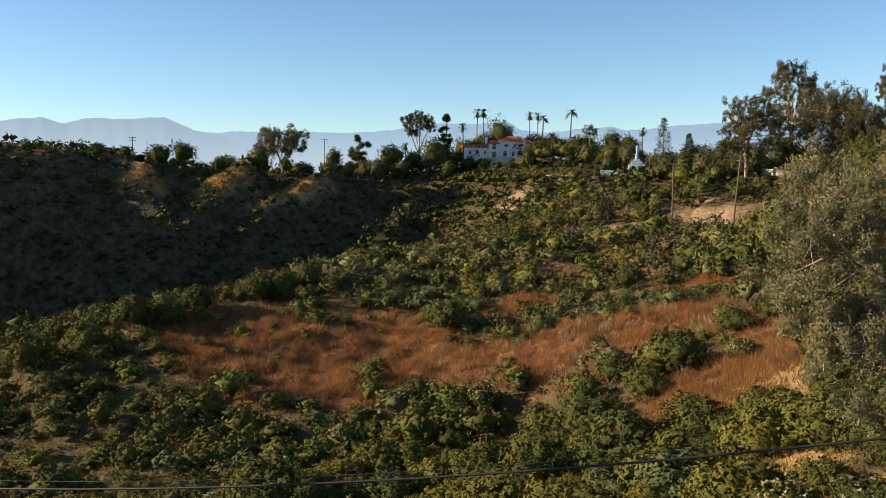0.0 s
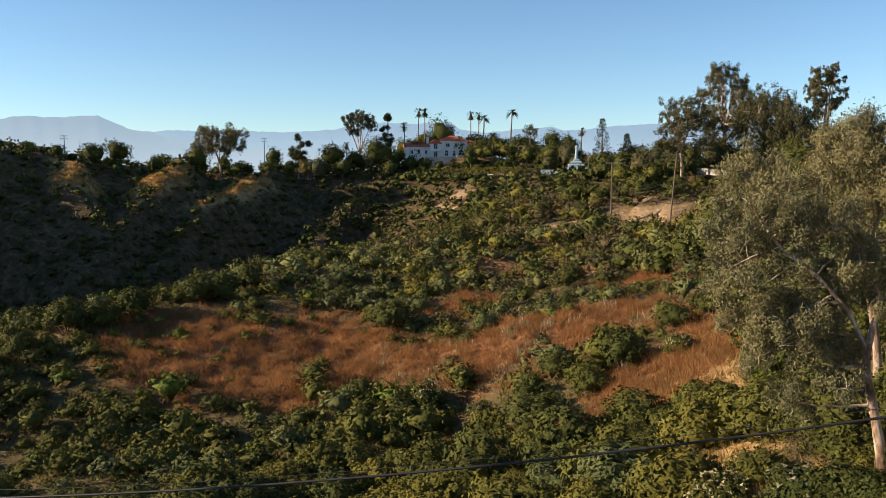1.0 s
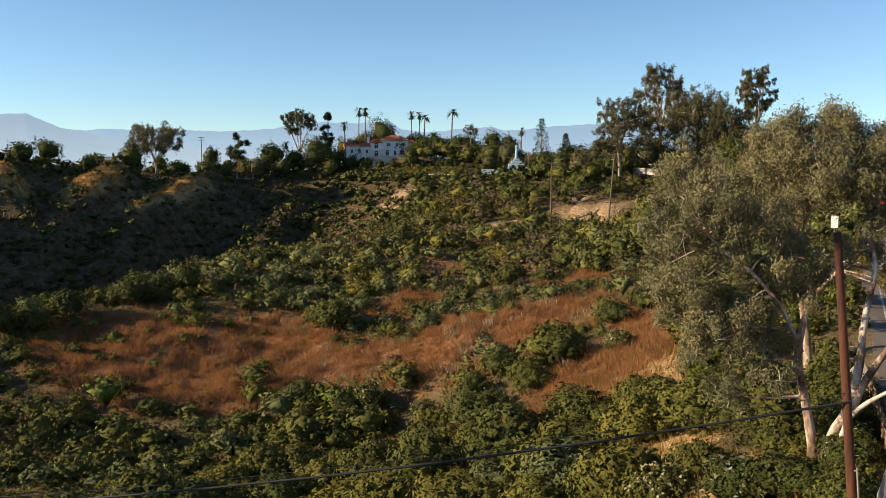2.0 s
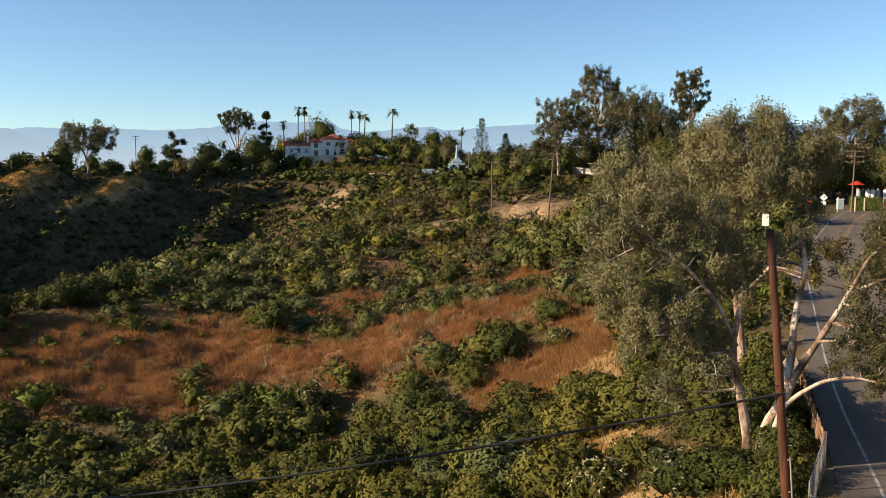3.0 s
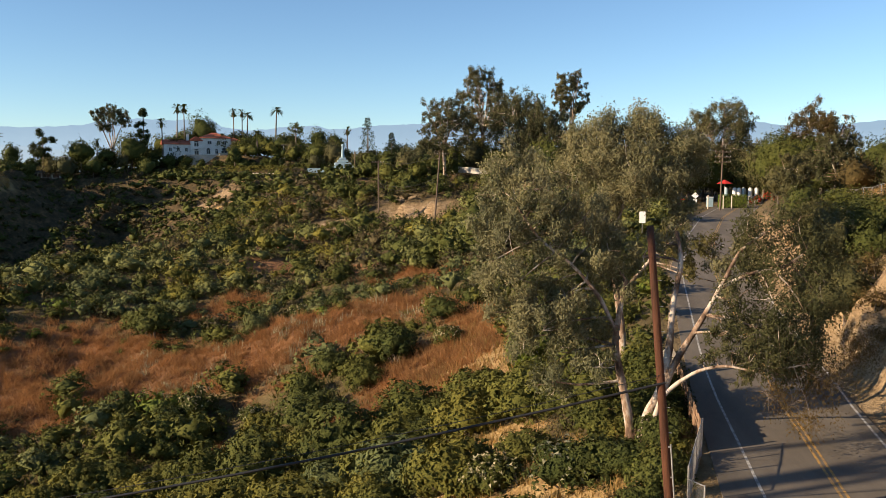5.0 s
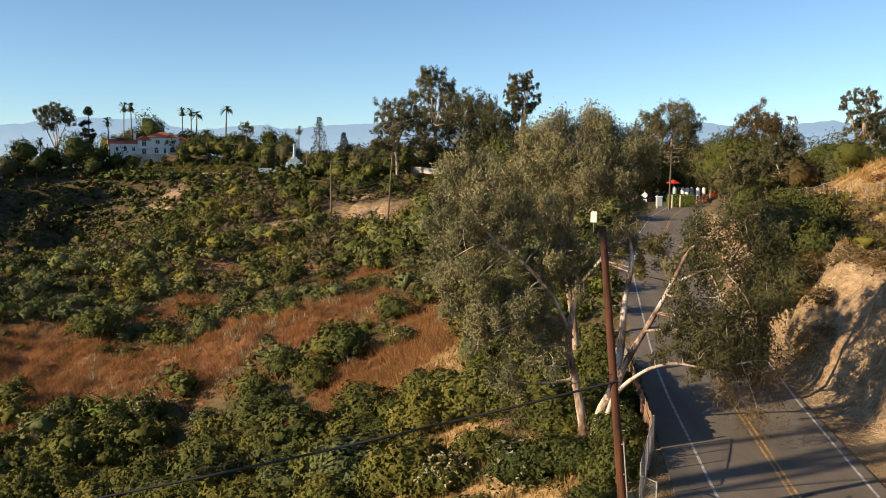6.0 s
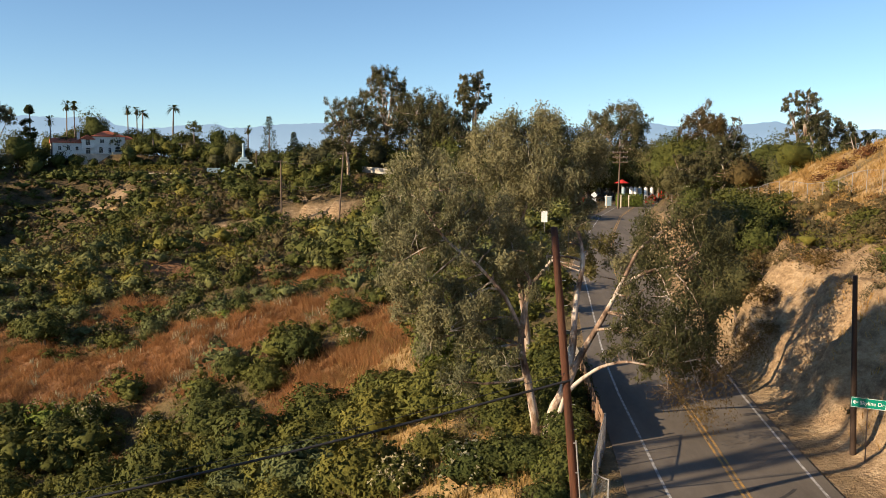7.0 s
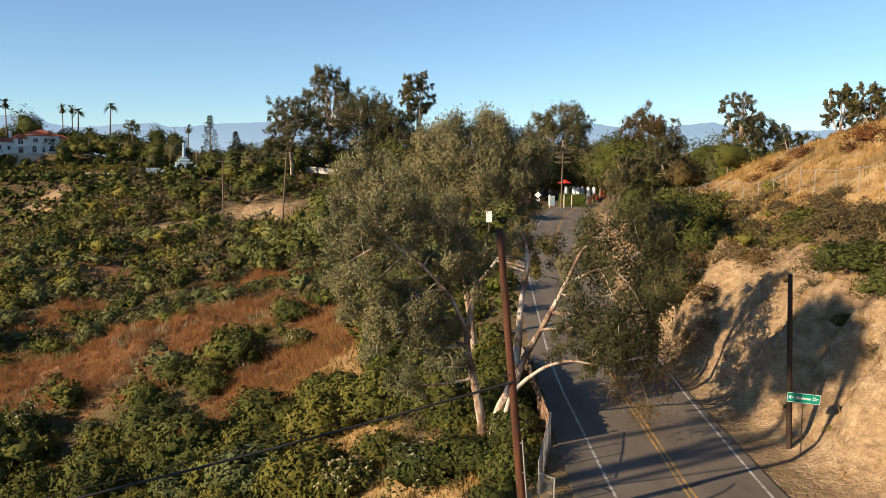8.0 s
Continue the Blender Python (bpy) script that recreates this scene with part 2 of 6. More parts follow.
STRAW_OLIVE = foliage("olive_straw", (0.10, 0.085, 0.028), (0.20, 0.165, 0.058), (0.33, 0.26, 0.10), 0.35)
STRAW_TAN = foliage("tan_grass", (0.26, 0.16, 0.06), (0.45, 0.28, 0.105), (0.62, 0.42, 0.18), 0.4)
REDDISH = foliage("reddish_dry_leaves", (0.07, 0.034, 0.018), (0.16, 0.070, 0.034), (0.27, 0.13, 0.06), 0.2)
BARK = surface("grey_bark", [(0.3, (0.10, 0.075, 0.055)), (0.7, (0.24, 0.19, 0.15))], 1.5, 0.9, fine=14, relief=0.6, stretch=(1, 1, 0.25))
GUM_BARK = surface("peeling_gum_bark", [(0.38, (0.09, 0.055, 0.036)), (0.47, (0.25, 0.165, 0.11)), (0.58, (0.50, 0.43, 0.355))], 1.3, 0.75, fine=9, relief=0.5,
                   stretch=(1, 1, 0.4))
DEAD_WOOD = surface("bare_wood", [(0.3, (0.16, 0.12, 0.09)), (0.7, (0.36, 0.29, 0.23))], 2.0, 0.9)
POLE_WOOD = surface("creosoted_pole", [(0.3, (0.040, 0.016, 0.009)), (0.7, (0.125, 0.046, 0.022))], 1.2, 0.7, fine=40, stretch=(6, 6, 0.35), relief=0.5)
DARK_POLE = surface("dark_pole", [(0.3, (0.022, 0.014, 0.010)), (0.7, (0.06, 0.038, 0.026))], 1.2, 0.8, fine=40, stretch=(6, 6, 0.35), relief=0.5)
GREY_POLE = surface("weathered_pole", [(0.3, (0.085, 0.058, 0.042)), (0.7, (0.18, 0.13, 0.095))], 1.2, 0.85, fine=30, stretch=(6, 6, 0.35))
RUBBER = surface("black_cable", [(0.3, (0.012, 0.012, 0.014)), (0.7, (0.03, 0.03, 0.032))], 3.0, 0.5, fine=60, relief=0.1)
STEEL = surface("galvanised_steel", [(0.3, (0.26, 0.25, 0.24)), (0.7, (0.42, 0.41, 0.39))], 6.0, 0.6, 0.5, fine=60, relief=0.1)
WHITE_PAINT = surface("white_paint", [(0.3, (0.70, 0.69, 0.66)), (0.7, (0.82, 0.81, 0.78))], 1.2, 0.6, fine=30, relief=0.1)
STUCCO = surface("white_stucco", [(0.3, (0.68, 0.66, 0.62)), (0.7, (0.82, 0.80, 0.76))], 0.5, 0.9, fine=12, relief=0.3)
CREAM = surface("cream_stucco", [(0.3, (0.50, 0.42, 0.32)), (0.7, (0.64, 0.55, 0.43))], 0.6, 0.9, fine=12, relief=0.3)
TERRACOTTA = surface("terracotta", [(0.3, (0.34, 0.085, 0.045)), (0.7, (0.52, 0.16, 0.085))], 1.0, 0.85, fine=5, relief=0.3)
CONCRETE = surface("concrete", [(0.3, (0.36, 0.32, 0.27)), (0.7, (0.52, 0.47, 0.40))], 0.5, 0.92, fine=10, relief=0.3)
DARK_GLASS = surface("dark_window", [(0.3, (0.02, 0.025, 0.03)), (0.7, (0.05, 0.06, 0.07))], 0.5, 0.12, fine=4, relief=0.0)
GREY_ROOF = surface("grey_shingle", [(0.3, (0.09, 0.085, 0.08)), (0.7, (0.17, 0.16, 0.15))], 0.8, 0.95, fine=8)
FENCE_WOOD = surface("fence_boards", [(0.3, (0.17, 0.10, 0.06)), (0.7, (0.34, 0.22, 0.14))], 1.5, 0.9, fine=25, stretch=(4, 4, 0.5))
SIGN_GREEN = surface("green_sheeting", [(0.3, (0.0, 0.16, 0.11)), (0.7, (0.0, 0.20, 0.14))], 2.0, 0.4, fine=50, relief=0.02)
RED_CLOTH = surface("red_canvas", [(0.3, (0.42, 0.02, 0.02)), (0.7, (0.55, 0.04, 0.03))], 1.0, 0.9, fine=20)
# darkened and blued: the tree shade over the monument is put into this tone
SHADED_BLUE = surface("shaded_blue_plaster", [(0.3, (0.26, 0.37, 0.43)), (0.7, (0.36, 0.47, 0.53))], 0.8, 0.7, fine=10)


def ground_material():
    m, nt, b = material("hillside_soil", 0.97)
    at = nt.nodes.new("ShaderNodeAttribute")
    at.attribute_name = "cover"
    parts_ = nt.nodes.new("ShaderNodeSeparateColor")
    nt.links.new(at.outputs["Color"], parts_.inputs[0])
    fine, mid = noise_node(nt, 6.0, 5, 0.7), noise_node(nt, 0.5, 5, 0.7)
    soil = ramp(nt, mid, [(0.3, (0.06, 0.046, 0.020)), (0.5, (0.115, 0.085, 0.036)), (0.72, (0.20, 0.145, 0.066))])
    red = ramp(nt, mid, [(0.3, (0.15, 0.070, 0.030)), (0.5, (0.24, 0.115, 0.050)), (0.7, (0.33, 0.18, 0.085))])
    tan = ramp(nt, mid, [(0.3, (0.33, 0.20, 0.085)), (0.5, (0.45, 0.29, 0.12)), (0.7, (0.53, 0.37, 0.17))])
    sand = ramp(nt, noise_node(nt, 0.9, 6, 0.72, (1, 1, 2.2)), [(0.3, (0.15, 0.092, 0.05)), (0.5, (0.33, 0.225, 0.125)), (0.7, (0.50, 0.37, 0.225))])
    # darker, browner ground tone, mixed in by the cover's alpha
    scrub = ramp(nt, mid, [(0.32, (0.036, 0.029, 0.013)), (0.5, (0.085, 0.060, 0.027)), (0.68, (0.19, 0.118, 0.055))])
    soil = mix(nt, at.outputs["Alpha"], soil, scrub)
    c = mix(nt, parts_.outputs[0], soil, red)
    c = mix(nt, parts_.outputs[1], c, tan)
    c = mix(nt, parts_.outputs[2], c, sand)
    grain = ramp(nt, fine, [(0.25, (0.72, 0.72, 0.72)), (0.75, (1.18, 1.18, 1.18))])
    nt.links.new(mix(nt, 1.0, c, grain, "MULTIPLY"), b.inputs["Base Color"])
    bump(nt, b, maths(nt, "ADD", fine, maths(nt, "MULTIPLY", noise_node(nt, 1.4, 5, 0.7), 3.0)), 0.9, 0.16)
    return m


SOIL = ground_material()


def asphalt_material():
    m, nt, b = material("worn_asphalt", 0.85)
    base = ramp(nt, noise_node(nt, 0.45, 5, 0.65, (1, 0.25, 1)), [(0.3, (0.095, 0.080, 0.063)), (0.7, (0.175, 0.148, 0.116))])
    grain = ramp(nt, noise_node(nt, 30, 3), [(0.25, (0.75, 0.75, 0.75)), (0.75, (1.2, 1.2, 1.2))])
    dirt = ramp(nt, noise_node(nt, 1.8, 6, 0.7), [(0.55, (0, 0, 0)), (0.75, (1, 1, 1))])
    c = mix(nt, maths(nt, "MULTIPLY", dirt, 0.35), base, (0.20, 0.165, 0.125))
    nt.links.new(mix(nt, 1.0, c, grain, "MULTIPLY"), b.inputs["Base Color"])
    bump(nt, b, noise_node(nt, 45, 2), 0.25, 0.01)
    return m


ASPHALT = asphalt_material()


def paint_line(name, colour):
    """Road paint, worn through to the asphalt in flecks."""
    m, nt, b = material(name, 0.7)
    worn = ramp(nt, noise_node(nt, 4.0, 6, 0.75), [(0.44, (0, 0, 0)), (0.56, (1, 1, 1))])
    nt.links.new(mix(nt, maths(nt, "MULTIPLY", worn, 0.8), colour, (0.11, 0.10, 0.09)), b.inputs["Base Color"])
    return m


LINE_WHITE, LINE_YELLOW = paint_line("worn_white_line", (0.50, 0.48, 0.44)), paint_line("worn_yellow_line", (0.48, 0.27, 0.06))


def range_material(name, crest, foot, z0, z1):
    """Far mountains: the haze before them is painted on as glow, thicker towards their feet."""
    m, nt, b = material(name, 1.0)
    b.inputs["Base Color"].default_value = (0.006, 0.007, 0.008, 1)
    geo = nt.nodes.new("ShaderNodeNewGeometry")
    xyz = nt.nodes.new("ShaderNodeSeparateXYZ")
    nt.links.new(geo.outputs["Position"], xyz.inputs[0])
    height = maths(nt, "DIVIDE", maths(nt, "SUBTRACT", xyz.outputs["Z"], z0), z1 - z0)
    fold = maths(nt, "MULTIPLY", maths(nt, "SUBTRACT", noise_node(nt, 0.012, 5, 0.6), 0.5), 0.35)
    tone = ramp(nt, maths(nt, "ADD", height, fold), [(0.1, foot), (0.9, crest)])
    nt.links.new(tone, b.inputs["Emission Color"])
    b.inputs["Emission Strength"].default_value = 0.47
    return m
# ---- building helpers ----
def mesh_of(name, verts, faces, mat=None):
    """A mesh from arrays; the faces are one array of rows of equal length, or a list of tuples."""
    me = bpy.data.meshes.new(name)
    if isinstance(faces, np.ndarray):
        verts, n = np.asarray(verts, np.float32), faces.shape[1]
        me.vertices.add(len(verts))
        me.vertices.foreach_set("co", verts.ravel())
        me.loops.add(faces.size)
        me.loops.foreach_set("vertex_index", faces.astype(np.int32).ravel())
        me.polygons.add(len(faces))
        me.polygons.foreach_set("loop_start", np.arange(0, faces.size, n, dtype=np.int32))
        me.update(calc_edges=True)
    else:
        me.from_pydata([tuple(v) for v in verts], [], faces)
        me.update()
    if mat:
        me.materials.append(mat)
    return me


def part(name, shape, mat, parent, label=""):
    """ONE mesh object under a thing or a part, from a bmesh or a mesh."""
    if isinstance(shape, bmesh.types.BMesh):
        me = bpy.data.meshes.new(name)
        shape.to_mesh(me)
        shape.free()
    else:
        me = shape
    if mat and not me.materials:
        me.materials.append(mat)
    ob = new(name, me)
    ob.parent = parent
    return tagged(ob, label)


def thing(name, at, label, category, group="", turn=0.0, kind=""):
    ob = new(name)
    ob.empty_display_size = 0.2
    ob.matrix_basis = pose(*at, 0, 0, turn)
    return tagged(ob, label, category, group, kind)


def add_box(bm, centre, size, turn=0.0, bevel=0.0, tilt=(0, 0)):
    """A box with softened edges."""
    made = bmesh.ops.create_cube(bm, size=1.0, matrix=pose(*centre, tilt[0], tilt[1], turn) @ Matrix.Diagonal((*size, 1)))
    if bevel:
        edges = list({e for v in made["verts"] for e in v.link_edges})
        bmesh.ops.bevel(bm, geom=edges, offset=bevel, segments=1, affect="EDGES")
    return bm


def tube(points, radii, sides=7):
    """Verts and quads of a tapering tube through the points."""
    pts = np.asarray(points, float)
    radii = np.asarray(radii, float)
    n = len(pts)
    d = np.gradient(pts, axis=0)
    d /= np.linalg.norm(d, axis=1)[:, None] + 1e-9
    ref = np.where(np.abs(d[:, 2:3]) > 0.9, np.array([[1.0, 0, 0]]), np.array([[0, 0, 1.0]]))
    ref = np.repeat(ref[:1], n, axis=0) if np.all(ref == ref[0]) else ref
    a = np.cross(d, ref)
    a /= np.linalg.norm(a, axis=1)[:, None] + 1e-9
    for k in range(1, n):
        if a[k] @ a[k - 1] < 0:
            a[k] = -a[k]
    b = np.cross(d, a)
    th = np.arange(sides) * 2 * np.pi / sides
    ring = pts[:, None] + radii[:, None, None] * (np.cos(th)[None, :, None] * a[:, None] + np.sin(th)[None, :, None] * b[:, None])
    v = ring.reshape(-1, 3)
    i, j = np.meshgrid(np.arange(n - 1), np.arange(sides), indexing="ij")
    i, j = i.ravel(), j.ravel()
    k = (j + 1) % sides
    f = np.stack([i * sides + j, i * sides + k, (i + 1) * sides + k, (i + 1) * sides + j], 1)
    v = np.concatenate([v, pts[[0, -1]]])
    js, ks = np.arange(sides), (np.arange(sides) + 1) % sides
    first = np.stack([np.full(sides, n * sides), ks, js, js], 1)
    last = np.stack([np.full(sides, n * sides + 1), (n - 1) * sides + js, (n - 1) * sides + ks, (n - 1) * sides + ks], 1)
    return v, f, first, last


class Shape:
    """Gathers verts and quads (or tris) of many pieces for one mesh, with the way that each vert faces where that is given."""
    def __init__(self):
        self.v, self.f, self.way, self.n = [], [], [], 0

    def add(self, v, f, way=None):
        self.v.append(np.asarray(v, float))
        self.f.append(np.asarray(f) + self.n)
        self.way.append(np.zeros((len(v), 3)) if way is None else way)
        self.n += len(v)
        return self

    def arrays(self):
        return np.concatenate(self.v), np.concatenate(self.f), np.concatenate(self.way)

    def tube(self, points, radii, sides=7):
        v, f, _, _ = tube(points, radii, sides)
        return self.add(v, f)

    def mesh(self, name, mat=None):
        v, f, way = self.arrays()
        me = mesh_of(name, v, f, mat)
        if np.any(way):
            me.polygons.foreach_set("use_smooth", np.ones(len(f), bool))
            me.normals_split_custom_set_from_vertices(way.astype(np.float32))
        return me


def smooth_mesh(me):
    me.polygons.foreach_set("use_smooth", np.ones(len(me.polygons), bool))
    return me


def unit(v):
    return v / (np.linalg.norm(v, axis=-1, keepdims=True) + 1e-9)


def leaves(points, out, length, width, rng, scatter=0.7, hang=0.0):
    """One small pointed leaf at each point, facing roughly outwards, hanging by the given share."""
    n = len(points)
    nrm = unit(out + scatter * rng.normal(size=(n, 3)))
    along = unit(np.cross(nrm, rng.normal(size=(n, 3))))
    along = unit(along * (1 - hang) + np.array([0, 0, -1.0]) * hang)
    side = unit(np.cross(nrm, along))
    ln = length * rng.uniform(0.65, 1.3, (n, 1)) / 2
    wd = width * rng.uniform(0.65, 1.3, (n, 1)) / 2
    v = np.stack([points - along * ln - side * wd, points - along * ln * 0.6 + side * wd, points + along * ln], 1).reshape(-1, 3)
    return v, np.arange(3 * n).reshape(n, 3)


def soft_leaves(points, out, length, width, rng, scatter=0.7, hang=0.0, soft=0.6):
    """Leaves that take the light mostly as the clump they belong to does."""
    v, f = leaves(points, out, length, width, rng, scatter, hang)
    t = v.reshape(-1, 3, 3)
    own = unit(np.cross(t[:, 1] - t[:, 0], t[:, 2] - t[:, 0]))
    own = own * np.where((own * out).sum(1) < 0, -1.0, 1.0)[:, None]
    turned = (own * np.cross(t[:, 1] - t[:, 0], t[:, 2] - t[:, 0])).sum(1) < 0
    f[turned] = f[turned][:, [0, 2, 1]]
    return v, f, np.repeat(unit(out * soft + own * (1 - soft)), 3, axis=0)


def reach(c, r, heart, d):
    """How far the union of round lumps goes from the heart of a bush along each way, and which lump is met there."""
    oc = heart - c
    b = d @ oc.T
    disc = b * b - ((oc ** 2).sum(1) - r * r)[None]
    t = np.where(disc > 0, -b + np.sqrt(np.maximum(disc, 0)), 0.0)
    k = t.argmax(1)
    return np.maximum(t[np.arange(len(d)), k], 0.25 * r.mean()), k


def dome_lumps(rng, radius, height, lumps):
    """Lumps set over a dome, low ones at its rim."""
    th, u = rng.uniform(0, 6.283, lumps), np.sqrt(rng.uniform(0.0, 1, lumps))
    c = np.stack([np.cos(th) * u * radius * 0.70, np.sin(th) * u * radius * 0.70,
                  height * (0.16 + 0.54 * np.sqrt(np.maximum(1 - u * u, 0)) * rng.uniform(0.6, 1.1, lumps))], 1)
    return c, rng.uniform(0.20, 0.36, lumps) * min(radius, height * 1.2)


def crown_lumps(rng, width, height, lumps):
    """Lumps set through a whole rounded crown, its middle at the origin."""
    q = unit(rng.normal(size=(lumps, 3))) * rng.uniform(0.45, 1.0, (lumps, 1))
    return q * np.array([width * 0.33, width * 0.33, height * 0.34]), rng.uniform(0.15, 0.26, lumps) * min(width, height * 1.2)


def dome_points(rng, radius, height, lumps, n, low=0.0, rough=0.07, whole=False):
    """Points and outward ways over a lumpy bush, gathered in sprigs, some standing out farther than others."""
    c, r = crown_lumps(rng, 2 * radius, height, lumps) if whole else dome_lumps(rng, radius, height, lumps)
    heart = np.zeros(3) if whole else np.array([0, 0, 0.3 * height])
    each = 4
    m = max(n // each, 6)
    d0 = unit(rng.normal(size=(m, 3)) + np.array([0, 0, 0.35]))
    far = np.repeat(1 + rough * rng.normal(size=m), each)
    d = unit(np.repeat(d0, each, axis=0) + 0.05 * rng.normal(size=(m * each, 3)))
    t, k = reach(c, r, heart, d)
    p = heart + d * (t * far * (1 + 0.04 * rng.normal(size=len(t))))[:, None]
    ok = p[:, 2] > low
    return p[ok], unit(p - c[k])[ok], c, r


def round_form(level):
    bm = bmesh.new()
    bmesh.ops.create_icosphere(bm, subdivisions=level, radius=1.0)
    v = np.array([tuple(p.co) for p in bm.verts])
    f = np.array([[p.index for p in q.verts] for q in bm.faces])
    bm.free()
    return v, f


ROUND = {k: round_form(k) for k in (1, 2, 3)}


def close_growth(c, r, heart, rng, level, share=0.9):
    """The close inner growth of a bush as one uneven body under its outer leaves."""
    v, f = ROUND[level]
    d = unit(v)
    t, _ = reach(c, r, heart, d)
    return heart + d * (t * share * (1 + 0.05 * rng.normal(size=len(t))))[:, None], f


def blob_points(rng, c, r, n, fill=0.75, flat=0.75):
    """Points through a loose clump of leaves."""
    d = unit(rng.normal(size=(n, 3)))
    q = fill + (1 - fill) * rng.uniform(0, 1, n) if fill > 0 else rng.uniform(0, 1, n) ** 0.4
    p = np.asarray(c) + d * (r * q * (1 + 0.15 * rng.normal(size=n)))[:, None] * np.array([1, 1, flat])
    return p, d


def branch_line(a, b, rng, bow=0.12, n=6):
    a, b = np.asarray(a, float), np.asarray(b, float)
    t = np.linspace(0, 1, n)[:, None]
    length = np.linalg.norm(b - a)
    off = rng.normal(size=3) * bow * length
    lift = np.array([0, 0, 0.10 * length])
    wob = np.cumsum(rng.normal(size=(n, 3)) * 0.02 * length, axis=0) * (t * (1 - t)) * 2
    return a + (b - a) * t + (off + lift) * (t * (1 - t)) * 1.6 + wob
# ---- ground, road and far mountains ----
# patches of dry growth: x, y, half-lengths
RED_PATCHES = [(-33, 149, 4, 3), (-15, 124, 5, 3), (-41, 134, 6, 3), (-59, 147, 5, 3), (-84, 93, 20, 12), (-70, 107, 12, 7), (-38, 101, 19, 10), (-55, 98, 12, 9), (-17, 72, 7, 5), (-13, 82, 8, 12), (-57, 120, 5, 3), (-41, 135, 6, 4),
               (-36, 79, 3, 3), (-52, 172, 9, 5), (-70, 88, 10, 5), (-26, 122, 8, 4), (-75, 205, 10, 6), (-58, 146, 8, 4), (-41, 134, 9, 4), (-56, 122, 6, 5), (-85, 150, 8, 5), (-30, 150, 7, 4), (-66, 165, 9, 4), (-12, 86, 7, 9), (-95, 118, 6, 5), (-20, 165, 8, 4), (-100, 185, 10, 5)]
# the spur patches (x below -185) also paint in their sunlit tops
TAN_PATCHES = [(-121, 276, 4, 3), (-69, 177, 5, 3), (-115, 247, 5, 4), (-10, 81, 6, 12), (-13, 75, 5, 5), (-6, 51, 4, 4), (-221, 188, 8, 7), (-230, 194, 6, 6), (-206, 209, 7, 12), (-212, 222, 6, 6), (-192, 232, 6, 14), (-190, 216, 4, 8), (2, 33, 3, 3), (-3, 41, 6, 7)]
SAND_PATCHES = [(-41, 189, 11, 3), (-124, 261, 5, 9), (-47, 199, 7, 3), (-57, 180, 6, 4), (-21, 139, 4, 4), (-10, 201, 17, 4), (-9, 83, 2.5, 5)]


def patches(x, y, which, soft=0.5):
    s = np.zeros_like(np.asarray(x, float))
    w = 0.28 * waves(x, y, 11, 21) + 0.18 * waves(x, y, 4, 22)
    for px, py, a, b in which:
        q = np.hypot((x - px) / a, (y - py) / b) + w
        s = np.maximum(s, 1 - smooth(q, 1 - soft * 0.6, 1 + soft * 0.4))
    return s


def cover(x, y):
    """How much red grass, tan grass and bare sandy ground there is."""
    x, y = np.asarray(x, float), np.asarray(y, float)
    rx, _ = road_at(y)
    d = x - rx
    red, tan, sand = patches(x, y, RED_PATCHES), patches(x, y, TAN_PATCHES), patches(x, y, SAND_PATCHES)
    hill = smooth(d, 13, 17) * smooth(160 - y, 0, 20)
    tan = np.maximum(tan, hill * np.clip(0.85 + 0.5 * waves(x, y, 16, 23), 0, 1))
    bank = (0.66 + 0.34 * smooth(d, 5.0, 6.0)) * smooth(d, 3.0, 3.6) * (1 - smooth(d, 11.5, 14)) * (1 - 0.7 * smooth(y, 100, 130))
    sand = np.maximum(sand, np.maximum(bank, smooth(-d, 3.2, 3.6) * (1 - smooth(-d, 4.6, 5.6)) * 0.5))
    return red, tan, sand


def axis(dense, lo, hi, far):
    """Coordinates: close set between the dense marks, then ever wider to the horizon."""
    a = list(dense)
    step = a[1] - a[0]
    while a[0] > lo:
        a.insert(0, a[0] - step)
        step = min(step * (1.03 if a[0] > -290 else 1.35), 2.6 if a[0] > -290 else 900)
    step = a[-1] - a[-2]
    while a[-1] < hi:
        a.append(a[-1] + step)
        step = min(step * (1.04 if a[-1] < far else 1.35), 2.6 if a[-1] < far else 900)
    return np.array(a)


def build_ground():
    xs = axis(np.concatenate([np.arange(-24, 13.6, 0.95), np.arange(13.9, 24, 0.36), np.arange(24.3, 42, 0.95)]), -4700, 4700, 70)
    ys = axis(np.arange(26, 110, 0.9), -4700, 4700, 350)
    gx, gy = np.meshgrid(xs, ys, indexing="ij")
    gz = land(gx, gy)
    nx, ny = gx.shape
    idx = np.arange(nx * ny).reshape(nx, ny)
    f = np.stack([idx[:-1, :-1], idx[1:, :-1], idx[1:, 1:], idx[:-1, 1:]], -1).reshape(-1, 4)
    me = mesh_of("ground", np.stack([gx, gy, gz], -1).reshape(-1, 3), f, SOIL)
    # the soil takes a darker, browner tone on the canyon wall and the far slopes
    red, tan, sand = cover(gx, gy)
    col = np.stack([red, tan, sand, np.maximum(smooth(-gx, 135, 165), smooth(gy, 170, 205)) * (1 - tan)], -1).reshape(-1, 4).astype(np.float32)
    me.color_attributes.new("cover", "FLOAT_COLOR", "POINT").data.foreach_set("color", col.ravel())
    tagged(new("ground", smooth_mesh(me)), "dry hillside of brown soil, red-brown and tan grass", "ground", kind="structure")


build_ground()


